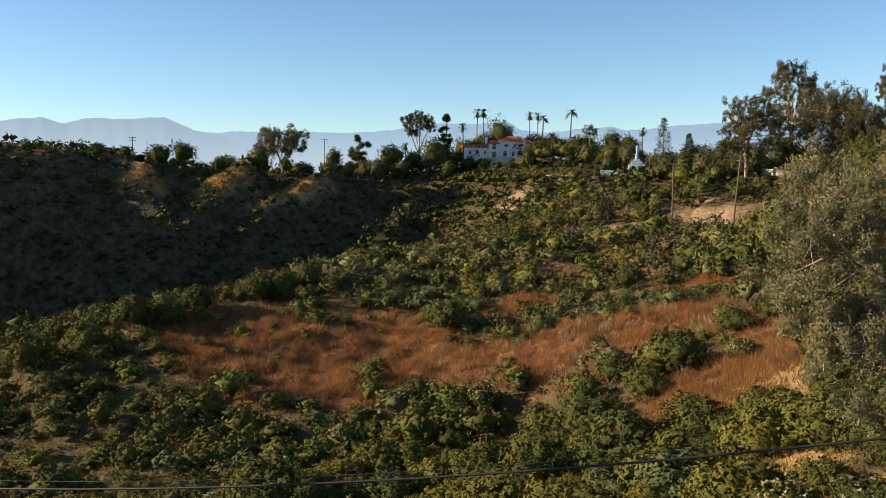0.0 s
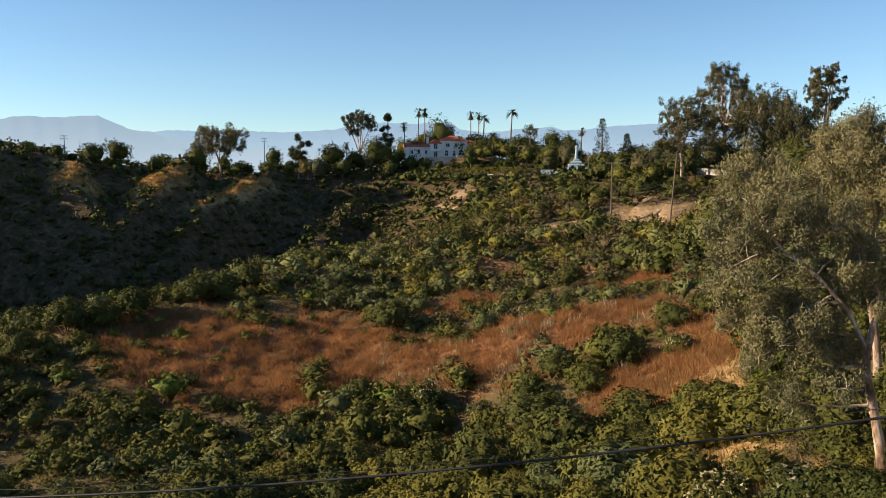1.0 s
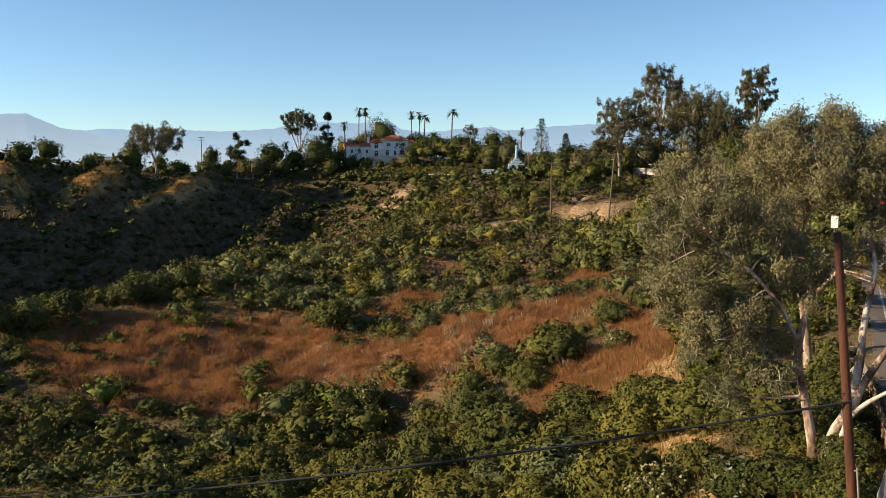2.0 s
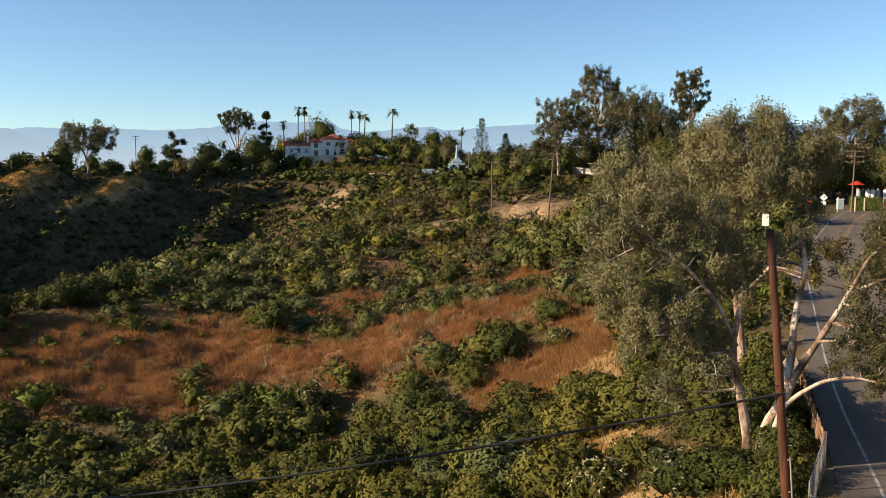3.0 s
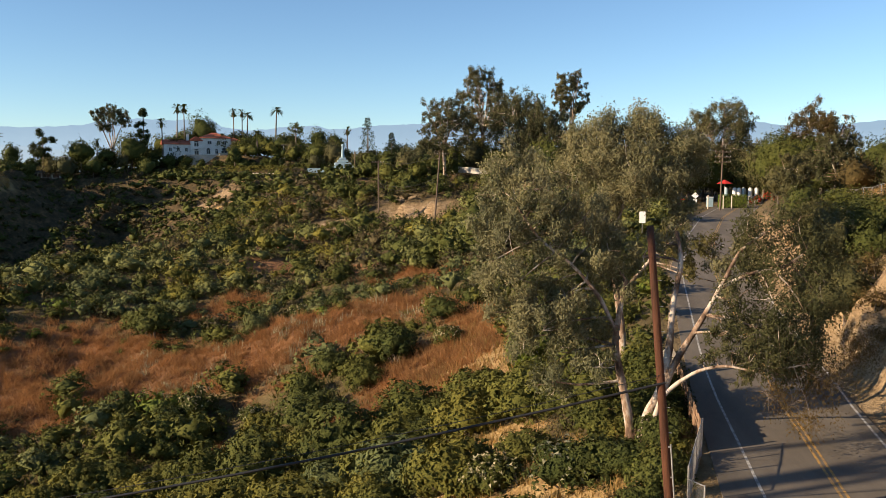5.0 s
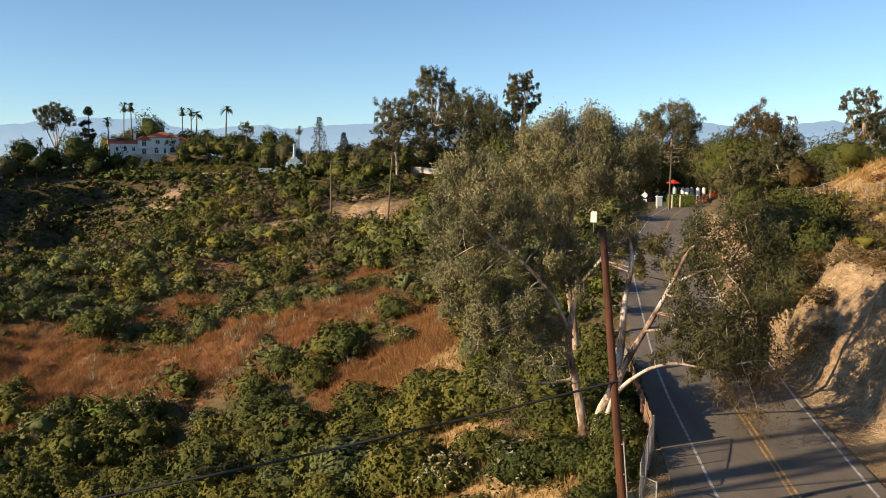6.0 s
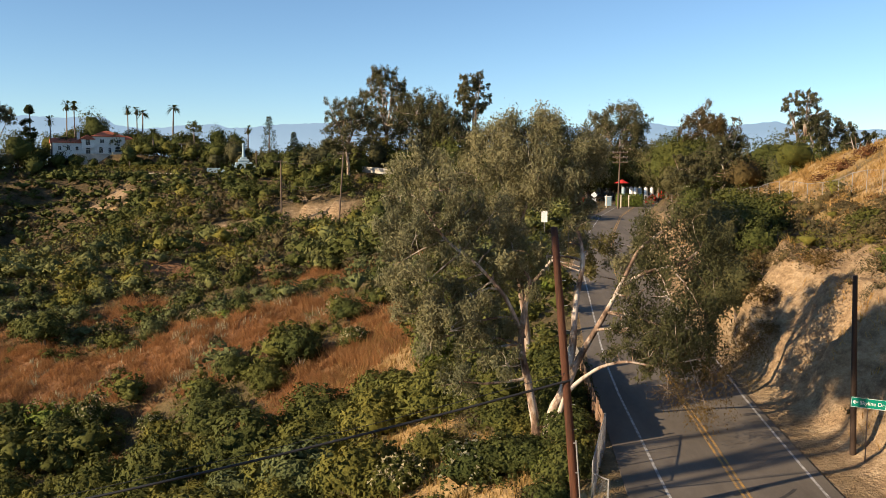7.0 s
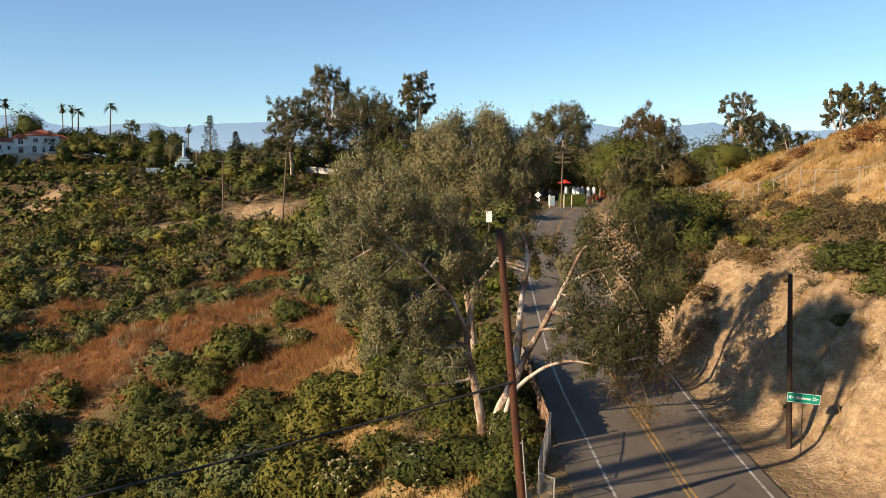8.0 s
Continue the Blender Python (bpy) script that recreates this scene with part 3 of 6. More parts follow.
def strip(name, offset, width, y0, y1, lift, mat, parent=None, step=1.5, thick=0.0):
    """A band that follows the road at an offset from its centre, with side skirts if thick."""
    y = np.arange(y0, y1 + step, step)
    rx, rz = road_at(y)
    if callable(offset):
        offset = offset(y)
    tx, ty = np.gradient(rx), np.gradient(y)
    ln = np.hypot(tx, ty)
    nx, ny = ty / ln, -tx / ln
    rows = []
    for o, dz in ((-width / 2, -thick), (-width / 2, 0), (width / 2, 0), (width / 2, -thick)):
        if thick == 0 and dz == 0 and len(rows) == 2:
            break
        rows.append(np.stack([rx + nx * (offset + o), y + ny * (offset + o), rz + lift + dz], 1))
    if thick == 0:
        rows = [np.stack([rx + nx * (offset + o), y + ny * (offset + o), rz + lift], 1) for o in (-width / 2, width / 2)]
    n, m = len(y), len(rows)
    v = np.concatenate(rows)
    f = [(k * n + i, (k + 1) * n + i, (k + 1) * n + i + 1, k * n + i + 1) for k in range(m - 1) for i in range(n - 1)]
    me = mesh_of(name, v, np.array(f), mat)
    me.shade_flat()
    ob = new(name, me)
    ob.parent = parent
    return ob


road = tagged(strip("road", -0.45, 8.6, -300, 262, 0.02, ASPHALT, thick=0.25), "worn grey two-lane asphalt road curving uphill", "road", kind="structure")
def lane_edge(y):
    """The lanes widen a little into the bend."""
    return np.interp(y, [32, 41, 54, 90], [3.2, 3.4, 3.72, 3.6])


strip("edge_line", lambda y: -lane_edge(y) + 0.12, 0.13, -100, 250, 0.026, LINE_WHITE, road)
strip("edge_line", lane_edge, 0.13, -100, 250, 0.026, LINE_WHITE, road)
strip("centre_line", -0.13, 0.12, -100, 250, 0.026, LINE_YELLOW, road)
strip("centre_line", 0.13, 0.12, -100, 250, 0.026, LINE_YELLOW, road)


def mountain_range(dist, az0, az1, height, seed, mat, label):
    """A worn range seen side on: a crest with folded flanks, curved round the valley."""
    rng = np.random.RandomState(seed)
    n, m = 620, 14
    az = np.linspace(az0, az1, n)
    a = np.radians(az)
    fine = sum(rng.uniform(0.4, 1) / k ** 0.75 * np.sin(az * k * 0.55 + rng.uniform(0, 6.28)) for k in range(2, 22))
    top = np.array([height(v) for v in az]) + fine * 4.0 * dist / 4000
    v = []
    for k in range(m):
        s = k / (m - 1)
        fold = np.sin(az * 1.9 + 3 * s + seed) * 25 * s + np.sin(az * 5.3 + 2 * s) * 12 * s
        r = dist - 700 * s + fold
        v.append(np.stack([-np.sin(a) * r, np.cos(a) * r, -70 + (top + 70) * (1 - s) ** 1.25], 1))
    idx = np.arange(n * m).reshape(m, n)
    f = np.stack([idx[:-1, :-1], idx[:-1, 1:], idx[1:, 1:], idx[1:, :-1]], -1).reshape(-1, 4)
    tagged(new("backdrop", smooth_mesh(mesh_of("backdrop", np.concatenate(v), f, mat))), label, "mountains", kind="structure")


def high_range(az):
    """Crest of the farther range, in metres over the eye's level, by its bearing left of the road."""
    e = np.interp(az, [-60, -40, -28, -21, -18.6, -17.6, -15.2, -11.7, -9.9, -4, 4, 11.5, 16, 18, 19, 21.3, 23.2, 24.9, 25.5, 27.2, 30.6, 33.2, 37, 40.7, 44.4, 47, 60, 80],
                  [2.3, 2.4, 2.6, 2.81, 3.01, 3.39, 3.05, 3.08, 3.35, 3.0, 2.9, 3.34, 3.0, 2.85, 3.11, 2.88, 2.73, 2.89, 3.36, 3.32, 3.31, 2.88, 2.58, 2.72, 2.56, 2.5, 2.5, 2.5])
    return 13 + 4400 * math.tan(radians(e))


def near_range(az):
    e = np.interp(az, [-60, 0, 30, 40, 44, 46.5, 48.2, 50.6, 52.9, 54.2, 55.4, 57.5, 62, 75], [0.6, 0.8, 1.0, 1.6, 2.2, 2.7, 3.42, 3.32, 3.19, 2.91, 3.28, 2.98, 3.2, 3.3])
    return 13 + 3600 * math.tan(radians(e))


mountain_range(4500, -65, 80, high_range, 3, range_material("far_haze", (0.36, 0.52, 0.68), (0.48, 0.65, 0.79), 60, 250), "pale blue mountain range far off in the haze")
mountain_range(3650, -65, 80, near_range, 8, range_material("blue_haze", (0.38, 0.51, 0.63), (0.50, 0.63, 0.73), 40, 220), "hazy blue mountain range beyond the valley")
# ---- shrubs ----
def shrub_arrays(seed, radius, height, lumps, n, leaf, scatter=0.6, level=2, rough=0.08, share=0.74):
    rng = np.random.RandomState(seed)
    p, d, c, r = dome_points(rng, radius, height, lumps, n, 0.0, rough)
    body = Shape().add(*close_growth(c, r, np.array([0, 0, 0.3 * height]), rng, level, share))
    body.add(*soft_leaves(p, d, leaf * 1.35, leaf * 1.0, rng, scatter))
    return body, c, r


def shrub_kind(mat, seed, radius, height, lumps, n, leaf, label, flowers=0, rough=0.08, share=0.74):
    """A shrub with stems and foliage of its own, to be copied."""
    root = thing("shrub", (0, 0, -500), label, "shrub", "shrubs on the hillside")
    body, c, r = shrub_arrays(seed, radius, height, lumps, n, leaf, 0.36, 2, rough, share)
    part("foliage", body.mesh("foliage", mat), mat, root)
    rng = np.random.RandomState(seed + 1)
    s = Shape()
    for k in range(min(lumps, 7)):
        line = branch_line((rng.normal() * 0.12, rng.normal() * 0.12, -0.4), c[k], rng, 0.08, 4)
        s.tube(line, np.linspace(0.07, 0.025, 4), 5)
    part("stem", s.mesh("stem", BARK), BARK, root)
    if flowers:
        p, d, _, _ = dome_points(np.random.RandomState(seed), radius * 1.02, height * 1.03, lumps, n)
        keep = (d[:, 2] > 0.1) & (np.random.RandomState(seed + 2).uniform(size=len(p)) < flowers)
        v, f = leaves(p[keep] + d[keep] * 0.05, d[keep], 0.22, 0.18, rng, 0.4)
        part("blossom", mesh_of("blossom", v, f, BLOSSOM), BLOSSOM, root, "cream flower heads")
    return root


KINDS = {"olive": [], "deep": [], "sage": [], "flower": [], "bright": [], "twig": [], "rust": [], "red": []}
for k in range(4):
    KINDS["olive"].append(shrub_kind(OLIVE, 100 + k, 1.9, 2.2, 30 + k, 2600, 0.152, "rounded olive-green chaparral shrub on the slope"))
    KINDS["deep"].append(shrub_kind(DEEP, 120 + k, 2.2, 3.0, 30 + k, 2700, 0.155, "dense dark green shrub on the slope"))
for k in range(3):
    KINDS["sage"].append(shrub_kind(SAGE, 140 + k, 1.8, 2.1, 28, 2400, 0.148, "soft grey-green shrub among dry grass"))
    KINDS["flower"].append(shrub_kind(DEEP, 160 + k, 1.9, 2.6, 26, 2500, 0.152, "dark shrub covered in cream flower heads", 0.13))
    KINDS["bright"].append(shrub_kind(BRIGHT, 180 + k, 1.6, 1.8, 24, 2200, 0.148, "yellow-green leafy shrub on the slope"))
    KINDS["twig"].append(shrub_kind(TWIGGY, 200 + k, 1.7, 1.7, 26, 1900, 0.11, "dry brown twiggy shrub on the slope", 0, 0.24, 0.5))
for k in range(2):
    KINDS["rust"].append(shrub_kind(RUST, 220 + k, 1.7, 2.0, 20, 1900, 0.11, "dry brown-leaved shrub at the foot of the bank", 0, 0.3, 0.4))
    KINDS["red"].append(shrub_kind(REDDISH, 240 + k, 1.7, 1.6, 20, 1500, 0.12, "dry red-brown shrub on the grassy hill", 0, 0.25, 0.5))
planted = []


def plant(kind, x, y, size=1.0, tall=1.0, label=""):
    r = random.Random(int(x * 37 + y * 101))
    src = r.choice(KINDS[kind])
    z = 0.5 * float(land(x, y)) + 0.5 * min(float(land(x + a, y + b)) for a, b in ((size, 0), (-size, 0), (0, size), (0, -size))) - 0.15
    m = pose(x, y, z, 0, 0, r.uniform(0, 360))
    ob = src if src.location.z < -400 else copy_thing(src, m)
    ob.matrix_basis = m
    ob.scale = (size, size, size * tall)
    planted.append((x, y, 1.9 * size))
    return tagged(ob, label)


# shrubs that stand out by themselves
for kind, x, y, size, tall in [
    ("deep", -62, 110, 1.7, 1.1), ("deep", -66, 113, 1.4, 1.0), ("flower", -44, 87, 1.4, 1.1), ("flower", -14.6, 85.5, 0.95, 1.0), ("deep", -20.4, 86, 1.45, 1.0),
    ("deep", -24, 84, 1.1, 1.0), ("deep", -28.6, 89, 1.2, 1.0), ("sage", -45, 107, 1.3, 1.2), ("sage", -47, 104.5, 0.9, 1.0), ("deep", -17, 95, 1.2, 0.9), ("deep", -14, 98, 1.2, 0.8),
    ("deep", -99, 69, 1.2, 1.1), ("deep", -107, 71, 1.8, 1.1), ("deep", -105, 79, 1.7, 1.1), ("deep", -105.5, 88, 1.9, 1.1), ("deep", -102, 91.5, 1.3, 1.1),
    ("deep", -101.5, 97.5, 1.6, 1.1), ("deep", -97, 107, 1.5, 1.1), ("deep", -95, 111, 1.5, 1.1), ("deep", -92.5, 115, 1.5, 1.2), ("bright", -90, 95, 0.75, 1.2),
    ("deep", -46, 84, 1.3, 1.0), ("olive", -50, 83, 1.4, 1.0), ("deep", -53, 87, 1.5, 1.0), ("olive", -57, 88, 1.3, 0.9), ("deep", -30, 84, 1.2, 1.0),
    ("flower", -36, 84, 1.0, 1.0), ("olive", -33, 80, 1.3, 1.1), ("sage", -26, 79, 1.1, 1.0), ("deep", -42, 81, 1.2, 1.0), ("flower", -26, 116, 1.0, 0.9), ("flower", -31, 116, 1.0, 0.9),
    ("deep", -36, 115, 1.1, 0.9), ("flower", -41, 113, 1.0, 0.9), ("bright", -5.0, 68, 1.3, 1.7), ("bright", -4.2, 73, 1.2, 1.4), ("olive", -6.5, 58, 1.1, 0.9),
    ("flower", -0.8, 40.6, 1.2, 0.85), ("deep", 1.6, 41.0, 0.7, 0.8), ("olive", -3.2, 37.2, 1.0, 0.8), ("bright", 3.0, 38.6, 0.85, 0.8), ("olive", -6.5, 37, 1.2, 0.9), ("deep", 0.5, 40.2, 1.0, 0.9), ("deep", 1.9, 39.4, 0.8, 0.9), ("deep", 3.1, 36.0, 0.75, 1.0), ("deep", 2.4, 34.5, 0.6, 0.9), ("olive", 3.6, 37.6, 0.7, 1.1), ("deep", 3.9, 46.8, 0.9, 0.7), ("deep", 3.8, 43.6, 0.75, 0.7), ("deep", 0.6, 46.5, 1.1, 0.8), ("olive", -3.5, 46.5, 1.1, 0.8), ("twig", 1.8, 36.2, 0.6, 0.6), ("flower", -5.0, 43.2, 0.95, 1.0),
    ("bright", -8, 41, 0.8, 0.9), ("olive", -11, 40, 1.0, 0.9), ("olive", 1.5, 45.5, 0.9, 0.7), ("twig", -1.4, 50, 0.8, 0.9), ("olive", -10, 66, 1.0, 0.8), ("deep", -16, 112, 1.0, 0.8),
    ("rust", 17.7, 56.5, 0.95, 0.9), ("rust", 18.8, 60.5, 1.1, 0.9), ("rust", 17.2, 53, 0.6, 0.8), ("rust", 20.2, 53.5, 0.9, 0.8), ("twig", 19.3, 57, 0.9, 0.8),
    ("deep", 3.5, 40.8, 0.75, 1.0), ("deep", 3.3, 45.2, 0.95, 1.0), ("deep", 3.5, 49.5, 1.0, 1.0), ("deep", 3.6, 53.6, 1.0, 1.0), ("olive", 3.4, 57.5, 1.0, 1.0), ("deep", 21.4, 44, 0.95, 0.9), ("deep", 22.6, 40.5, 1.05, 0.9), ("twig", 24.2, 37.4, 1.2, 0.9), ("deep", 21.6, 36.6, 0.9, 0.8), ("deep", 23.6, 46.4, 1.1, 0.9), ("deep", 25.6, 42.6, 1.3, 1.0),
    ("twig", 22.2, 48.8, 1.0, 0.8), ("deep", 20.3, 41.6, 0.5, 0.7), ("twig", 20.4, 38.6, 0.6, 0.7), ("deep", 24.8, 34.2, 1.2, 1.0), ("deep", 27.8, 45, 1.3, 1.0), ("twig", 20.8, 46.6, 0.7, 0.7),
    ("bright", 22.0, 74, 1.2, 1.4), ("deep", 23.8, 76, 1.3, 1.2), ("deep", 20.5, 78, 1.3, 1.3), ("deep", 26.5, 70, 1.1, 0.8), ("twig", 22.5, 64, 1.0, 0.8), ("twig", 25, 60, 1.0, 0.8),
    ("twig", 24, 56, 1.2, 0.9), ("deep", 26.5, 52, 1.0, 0.9), ("deep", 28.5, 48.5, 1.2, 1.2), ("twig", 23.5, 50, 1.0, 0.8), ("olive", 28, 63, 1.0, 0.8), ("twig", 19.5, 66, 1.0, 0.8),
    ("deep", 20.5, 86, 1.3, 1.3), ("deep", 18.8, 69, 0.9, 0.9), ("twig", 29.5, 73, 0.9, 0.7), ("twig", 33, 70, 0.9, 0.7), ("olive", 25.4, 44, 1.0, 0.9), ("deep", 27.5, 41, 1.2, 1.1),
    ("red", 39.2, 99, 1.3, 0.8), ("red", 41.6, 98, 1.2, 0.8), ("red", 37.4, 100.5, 1.0, 0.7), ("red", 41.5, 83.5, 1.4, 0.9), ("red", 42.6, 79.5, 1.3, 0.8), ("red", 39.6, 82.5, 1.0, 0.7), ("red", 31.9, 73.6, 0.55, 0.8),
    ("deep", 25.6, 66.5, 1.1, 0.9), ("deep", 27.0, 63.2, 1.0, 0.9), ("twig", 28.6, 69, 1.0, 0.7), ("twig", 30.4, 66.5, 1.1, 0.7), ("twig", 31.2, 69.5, 1.1, 0.7), ("twig", 30.2, 75.5, 1.0, 0.6),
    ("twig", 24.6, 53.4, 1.1, 0.8), ("twig", 25.9, 50.6, 1.1, 0.8), ("olive", 24.0, 57.5, 0.9, 0.8), ("twig", 27.4, 54.5, 1.1, 0.8), ("twig", 27.6, 57.8, 1.0, 0.8), ("deep", 27.2, 49.2, 1.2, 0.9),
    ("deep", 24.2, 48.2, 0.9, 0.8), ("deep", 22.2, 44.6, 0.7, 0.8), ("deep", 23.2, 42.6, 0.9, 0.9), ("deep", 21.4, 40.4, 0.7, 0.8), ("deep", 20.6, 36.2, 0.6, 0.8), ("twig", 21.2, 47.4, 0.6, 0.8)]:
    plant("twig" if kind == "deep" and x > 19 and int(x * 10 + y) % 5 < 3 else kind, x, y, size, tall)


def scatter(x0, x1, y0, y1, gap, seed):
    """Jittered places, kept clear of one another."""
    rng = np.random.RandomState(seed)
    gx, gy = np.meshgrid(np.arange(x0, x1, gap), np.arange(y0, y1, gap))
    return np.stack([gx.ravel(), gy.ravel()], 1) + rng.uniform(-0.5, 0.5, (gx.size, 2)) * gap, rng


def free_of(x, y, room):
    return all((x - a) ** 2 + (y - b) ** 2 > (room + 0.6 * c) ** 2 for a, b, c in planted)


def kind_here(x, y, rng):
    """Which shrub grows here: dense olive scrub below, grey-green above, dark in the canyon."""
    u = rng.uniform()
    upper = y > 112 - 0.18 * (x + 60)
    if x < -150 or (x < -118 and y < 230):
        return "deep" if u < 0.8 else "twig"
    if upper and y < 150 and x < -55:
        return "sage" if u < 0.66 else "olive" if u < 0.84 else "twig" if u < 0.9 else "deep"
    if upper and y < 165:
        return "sage" if u < 0.26 else "olive" if u < 0.36 else "deep" if u < 0.72 else "twig" if u < 0.93 else "flower"
    # dark shrubs prevail here also to stand in for shade on the slope
    if upper and y > 200:
        return "deep" if u < 0.76 else "twig" if u < 0.9 else "olive"
    if upper:
        return "olive" if u < 0.14 else "deep" if u < 0.62 else "twig" if u < 0.86 else "sage"
    return "olive" if u < 0.56 else "deep" if u < 0.82 else "bright" if u < 0.86 else "flower" if u < 0.92 else "sage"


spots, rng_ = scatter(-78, -2, 34, 106, 2.9, 5)
order = np.argsort(np.hypot(spots[:, 0], spots[:, 1]))
singles = 0
loose = []
for x, y in spots[order]:
    red, tan, sand = (float(v) for v in cover(x, y))
    if max(tan, sand) > 0.35 or not free_of(x, y, 0.55):
        continue
    if red > 0.35:
        if rng_.uniform() < 0.22:
            loose.append((rng_.choice(["sage", "olive", "twig", "twig"]), x, y, rng_.uniform(0.25, 0.6), rng_.uniform(0.7, 1.0)))
        continue
    size, tall = rng_.choice([0.7, 1.0, 1.2, 1.5, 1.8]) * rng_.uniform(0.85, 1.15), rng_.uniform(0.75, 1.05)
    if singles < 215:
        plant(kind_here(x, y, rng_), x, y, size, tall)
        singles += 1
    else:
        loose.append((kind_here(x, y, rng_), x, y, size, tall))


def bake(entries, detail, leaf_scale, name, label, mats):
    """Many shrubs as one sheet of growth for each leaf colour: what nobody could count."""
    groups = {}
    bases = {}
    for key, mat in mats.items():
        bases[key] = [shrub_arrays(300 + 7 * j + len(key), 1.9, 2.3, 20 if detail > 150 else 11, detail, leaf_scale, 0.36, 1, 0.22 if key == "twig" else 0.09, 0.55 if key == "twig" else 0.8)[0].arrays() for j in range(5)]
    r = np.random.RandomState(17)
    if not entries:
        return
    xs, ys = np.array([e[1] for e in entries]), np.array([e[2] for e in entries])
    zs = land(xs, ys)
    for (key, x, y, size, tall), z in zip(entries, zs):
        v, f, way = bases[key][r.randint(5)]
        a = r.uniform(0, 6.283)
        c, s = math.cos(a) * size, math.sin(a) * size
        w = np.stack([v[:, 0] * c - v[:, 1] * s + x, v[:, 0] * s + v[:, 1] * c + y, v[:, 2] * size * tall + z - 0.2], 1)
        turned = np.stack([way[:, 0] * c - way[:, 1] * s, way[:, 0] * s + way[:, 1] * c, way[:, 2] * size], 1)
        groups.setdefault(key, Shape()).add(w, f, turned)
    for key, sh in groups.items():
        tagged(new(name, sh.mesh(name, mats[key])), label, "shrubs", kind="stuff")


MATS = {"olive": OLIVE, "deep": DEEP, "sage": SAGE, "bright": BRIGHT, "twig": TWIGGY, "flower": SAGE}
for kind_, x, y, size, tall in list(loose):
    planted.append((x, y, 1.9 * size))
# the rest of the near slopes and the nose
more, rng_ = scatter(-128, 9, 40, 128, 3.0, 6)
for x, y in more:
    if (-78 < x < -2 and y < 106) or y < -x / 1.62 - 6:
        continue
    red, tan, sand = (float(v) for v in cover(x, y))
    thin = 0.5 if red > 0.35 else 0.05 if max(tan, sand) > 0.35 else 0.9
    if rng_.uniform() < thin and free_of(x, y, 0.5) and x < road_at(y)[0] - (6.3 if y > 56 else 8.5):
        loose.append((kind_here(x, y, rng_), x, y, rng_.uniform(0.7, 1.45) * (0.62 if red > 0.35 else 1), rng_.uniform(0.7, 1.05)))
bake(loose, 560, 0.20, "chaparral", "chaparral shrubs covering the near slope", MATS)
loose = []
more, rng_ = scatter(-120, 16, 128, 215, 2.9, 7)
for x, y in more:
    red, tan, sand = (float(v) for v in cover(x, y))
    near_cut = -52 < x < -29 and 181 < y < 192
    if rng_.uniform() < (0.22 if max(red, tan, sand) > 0.4 else 0.55 if near_cut else 0.86) and x < road_at(y)[0] - 6.5:
        loose.append((kind_here(x, y, rng_), x, y, rng_.choice([0.7, 1.0, 1.3, 1.7, 2.1]) * rng_.uniform(0.85, 1.15) * (0.55 if near_cut else 1), rng_.uniform(0.75, 1.15)))
bake(loose, 400, 0.19, "chaparral", "mixed chaparral on the farther slope", MATS)
loose = []
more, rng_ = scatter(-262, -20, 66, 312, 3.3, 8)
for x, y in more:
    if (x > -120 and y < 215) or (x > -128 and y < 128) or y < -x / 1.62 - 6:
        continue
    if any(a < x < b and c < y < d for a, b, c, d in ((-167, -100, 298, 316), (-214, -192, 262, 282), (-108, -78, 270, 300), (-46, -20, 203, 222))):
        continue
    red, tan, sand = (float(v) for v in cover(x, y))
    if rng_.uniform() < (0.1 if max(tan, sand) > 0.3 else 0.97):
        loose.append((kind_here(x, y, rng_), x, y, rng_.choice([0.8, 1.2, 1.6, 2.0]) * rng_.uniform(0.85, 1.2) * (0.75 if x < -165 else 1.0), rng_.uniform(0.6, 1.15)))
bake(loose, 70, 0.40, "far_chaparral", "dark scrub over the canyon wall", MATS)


# scrub over the top of the cut bank
loose = []
more, rng_ = scatter(14, 40, 30, 128, 2.2, 9)
for x, y in more:
    d = x - road_at(y)[0]
    want = smooth(d, 8.6, 10.5) * (1 - smooth(d, 17, 22)) * (0.95 if y < 98 else 0.35)
    if rng_.uniform() < want and free_of(x, y, 0.5):
        u = rng_.uniform()
        loose.append(("twig" if u < 0.62 else "deep" if u < 0.78 else "olive", x, y, rng_.uniform(0.4, 0.95), rng_.uniform(0.7, 1.1)))
    elif 6.8 < d < 10 and rng_.uniform() < 0.38:
        loose.append((rng_.choice(["twig", "twig", "olive"]), x, y, rng_.uniform(0.12, 0.42), rng_.uniform(0.7, 1.1)))
bake(loose, 420, 0.15, "bank_scrub", "dry scrub over the top of the cut bank", MATS)


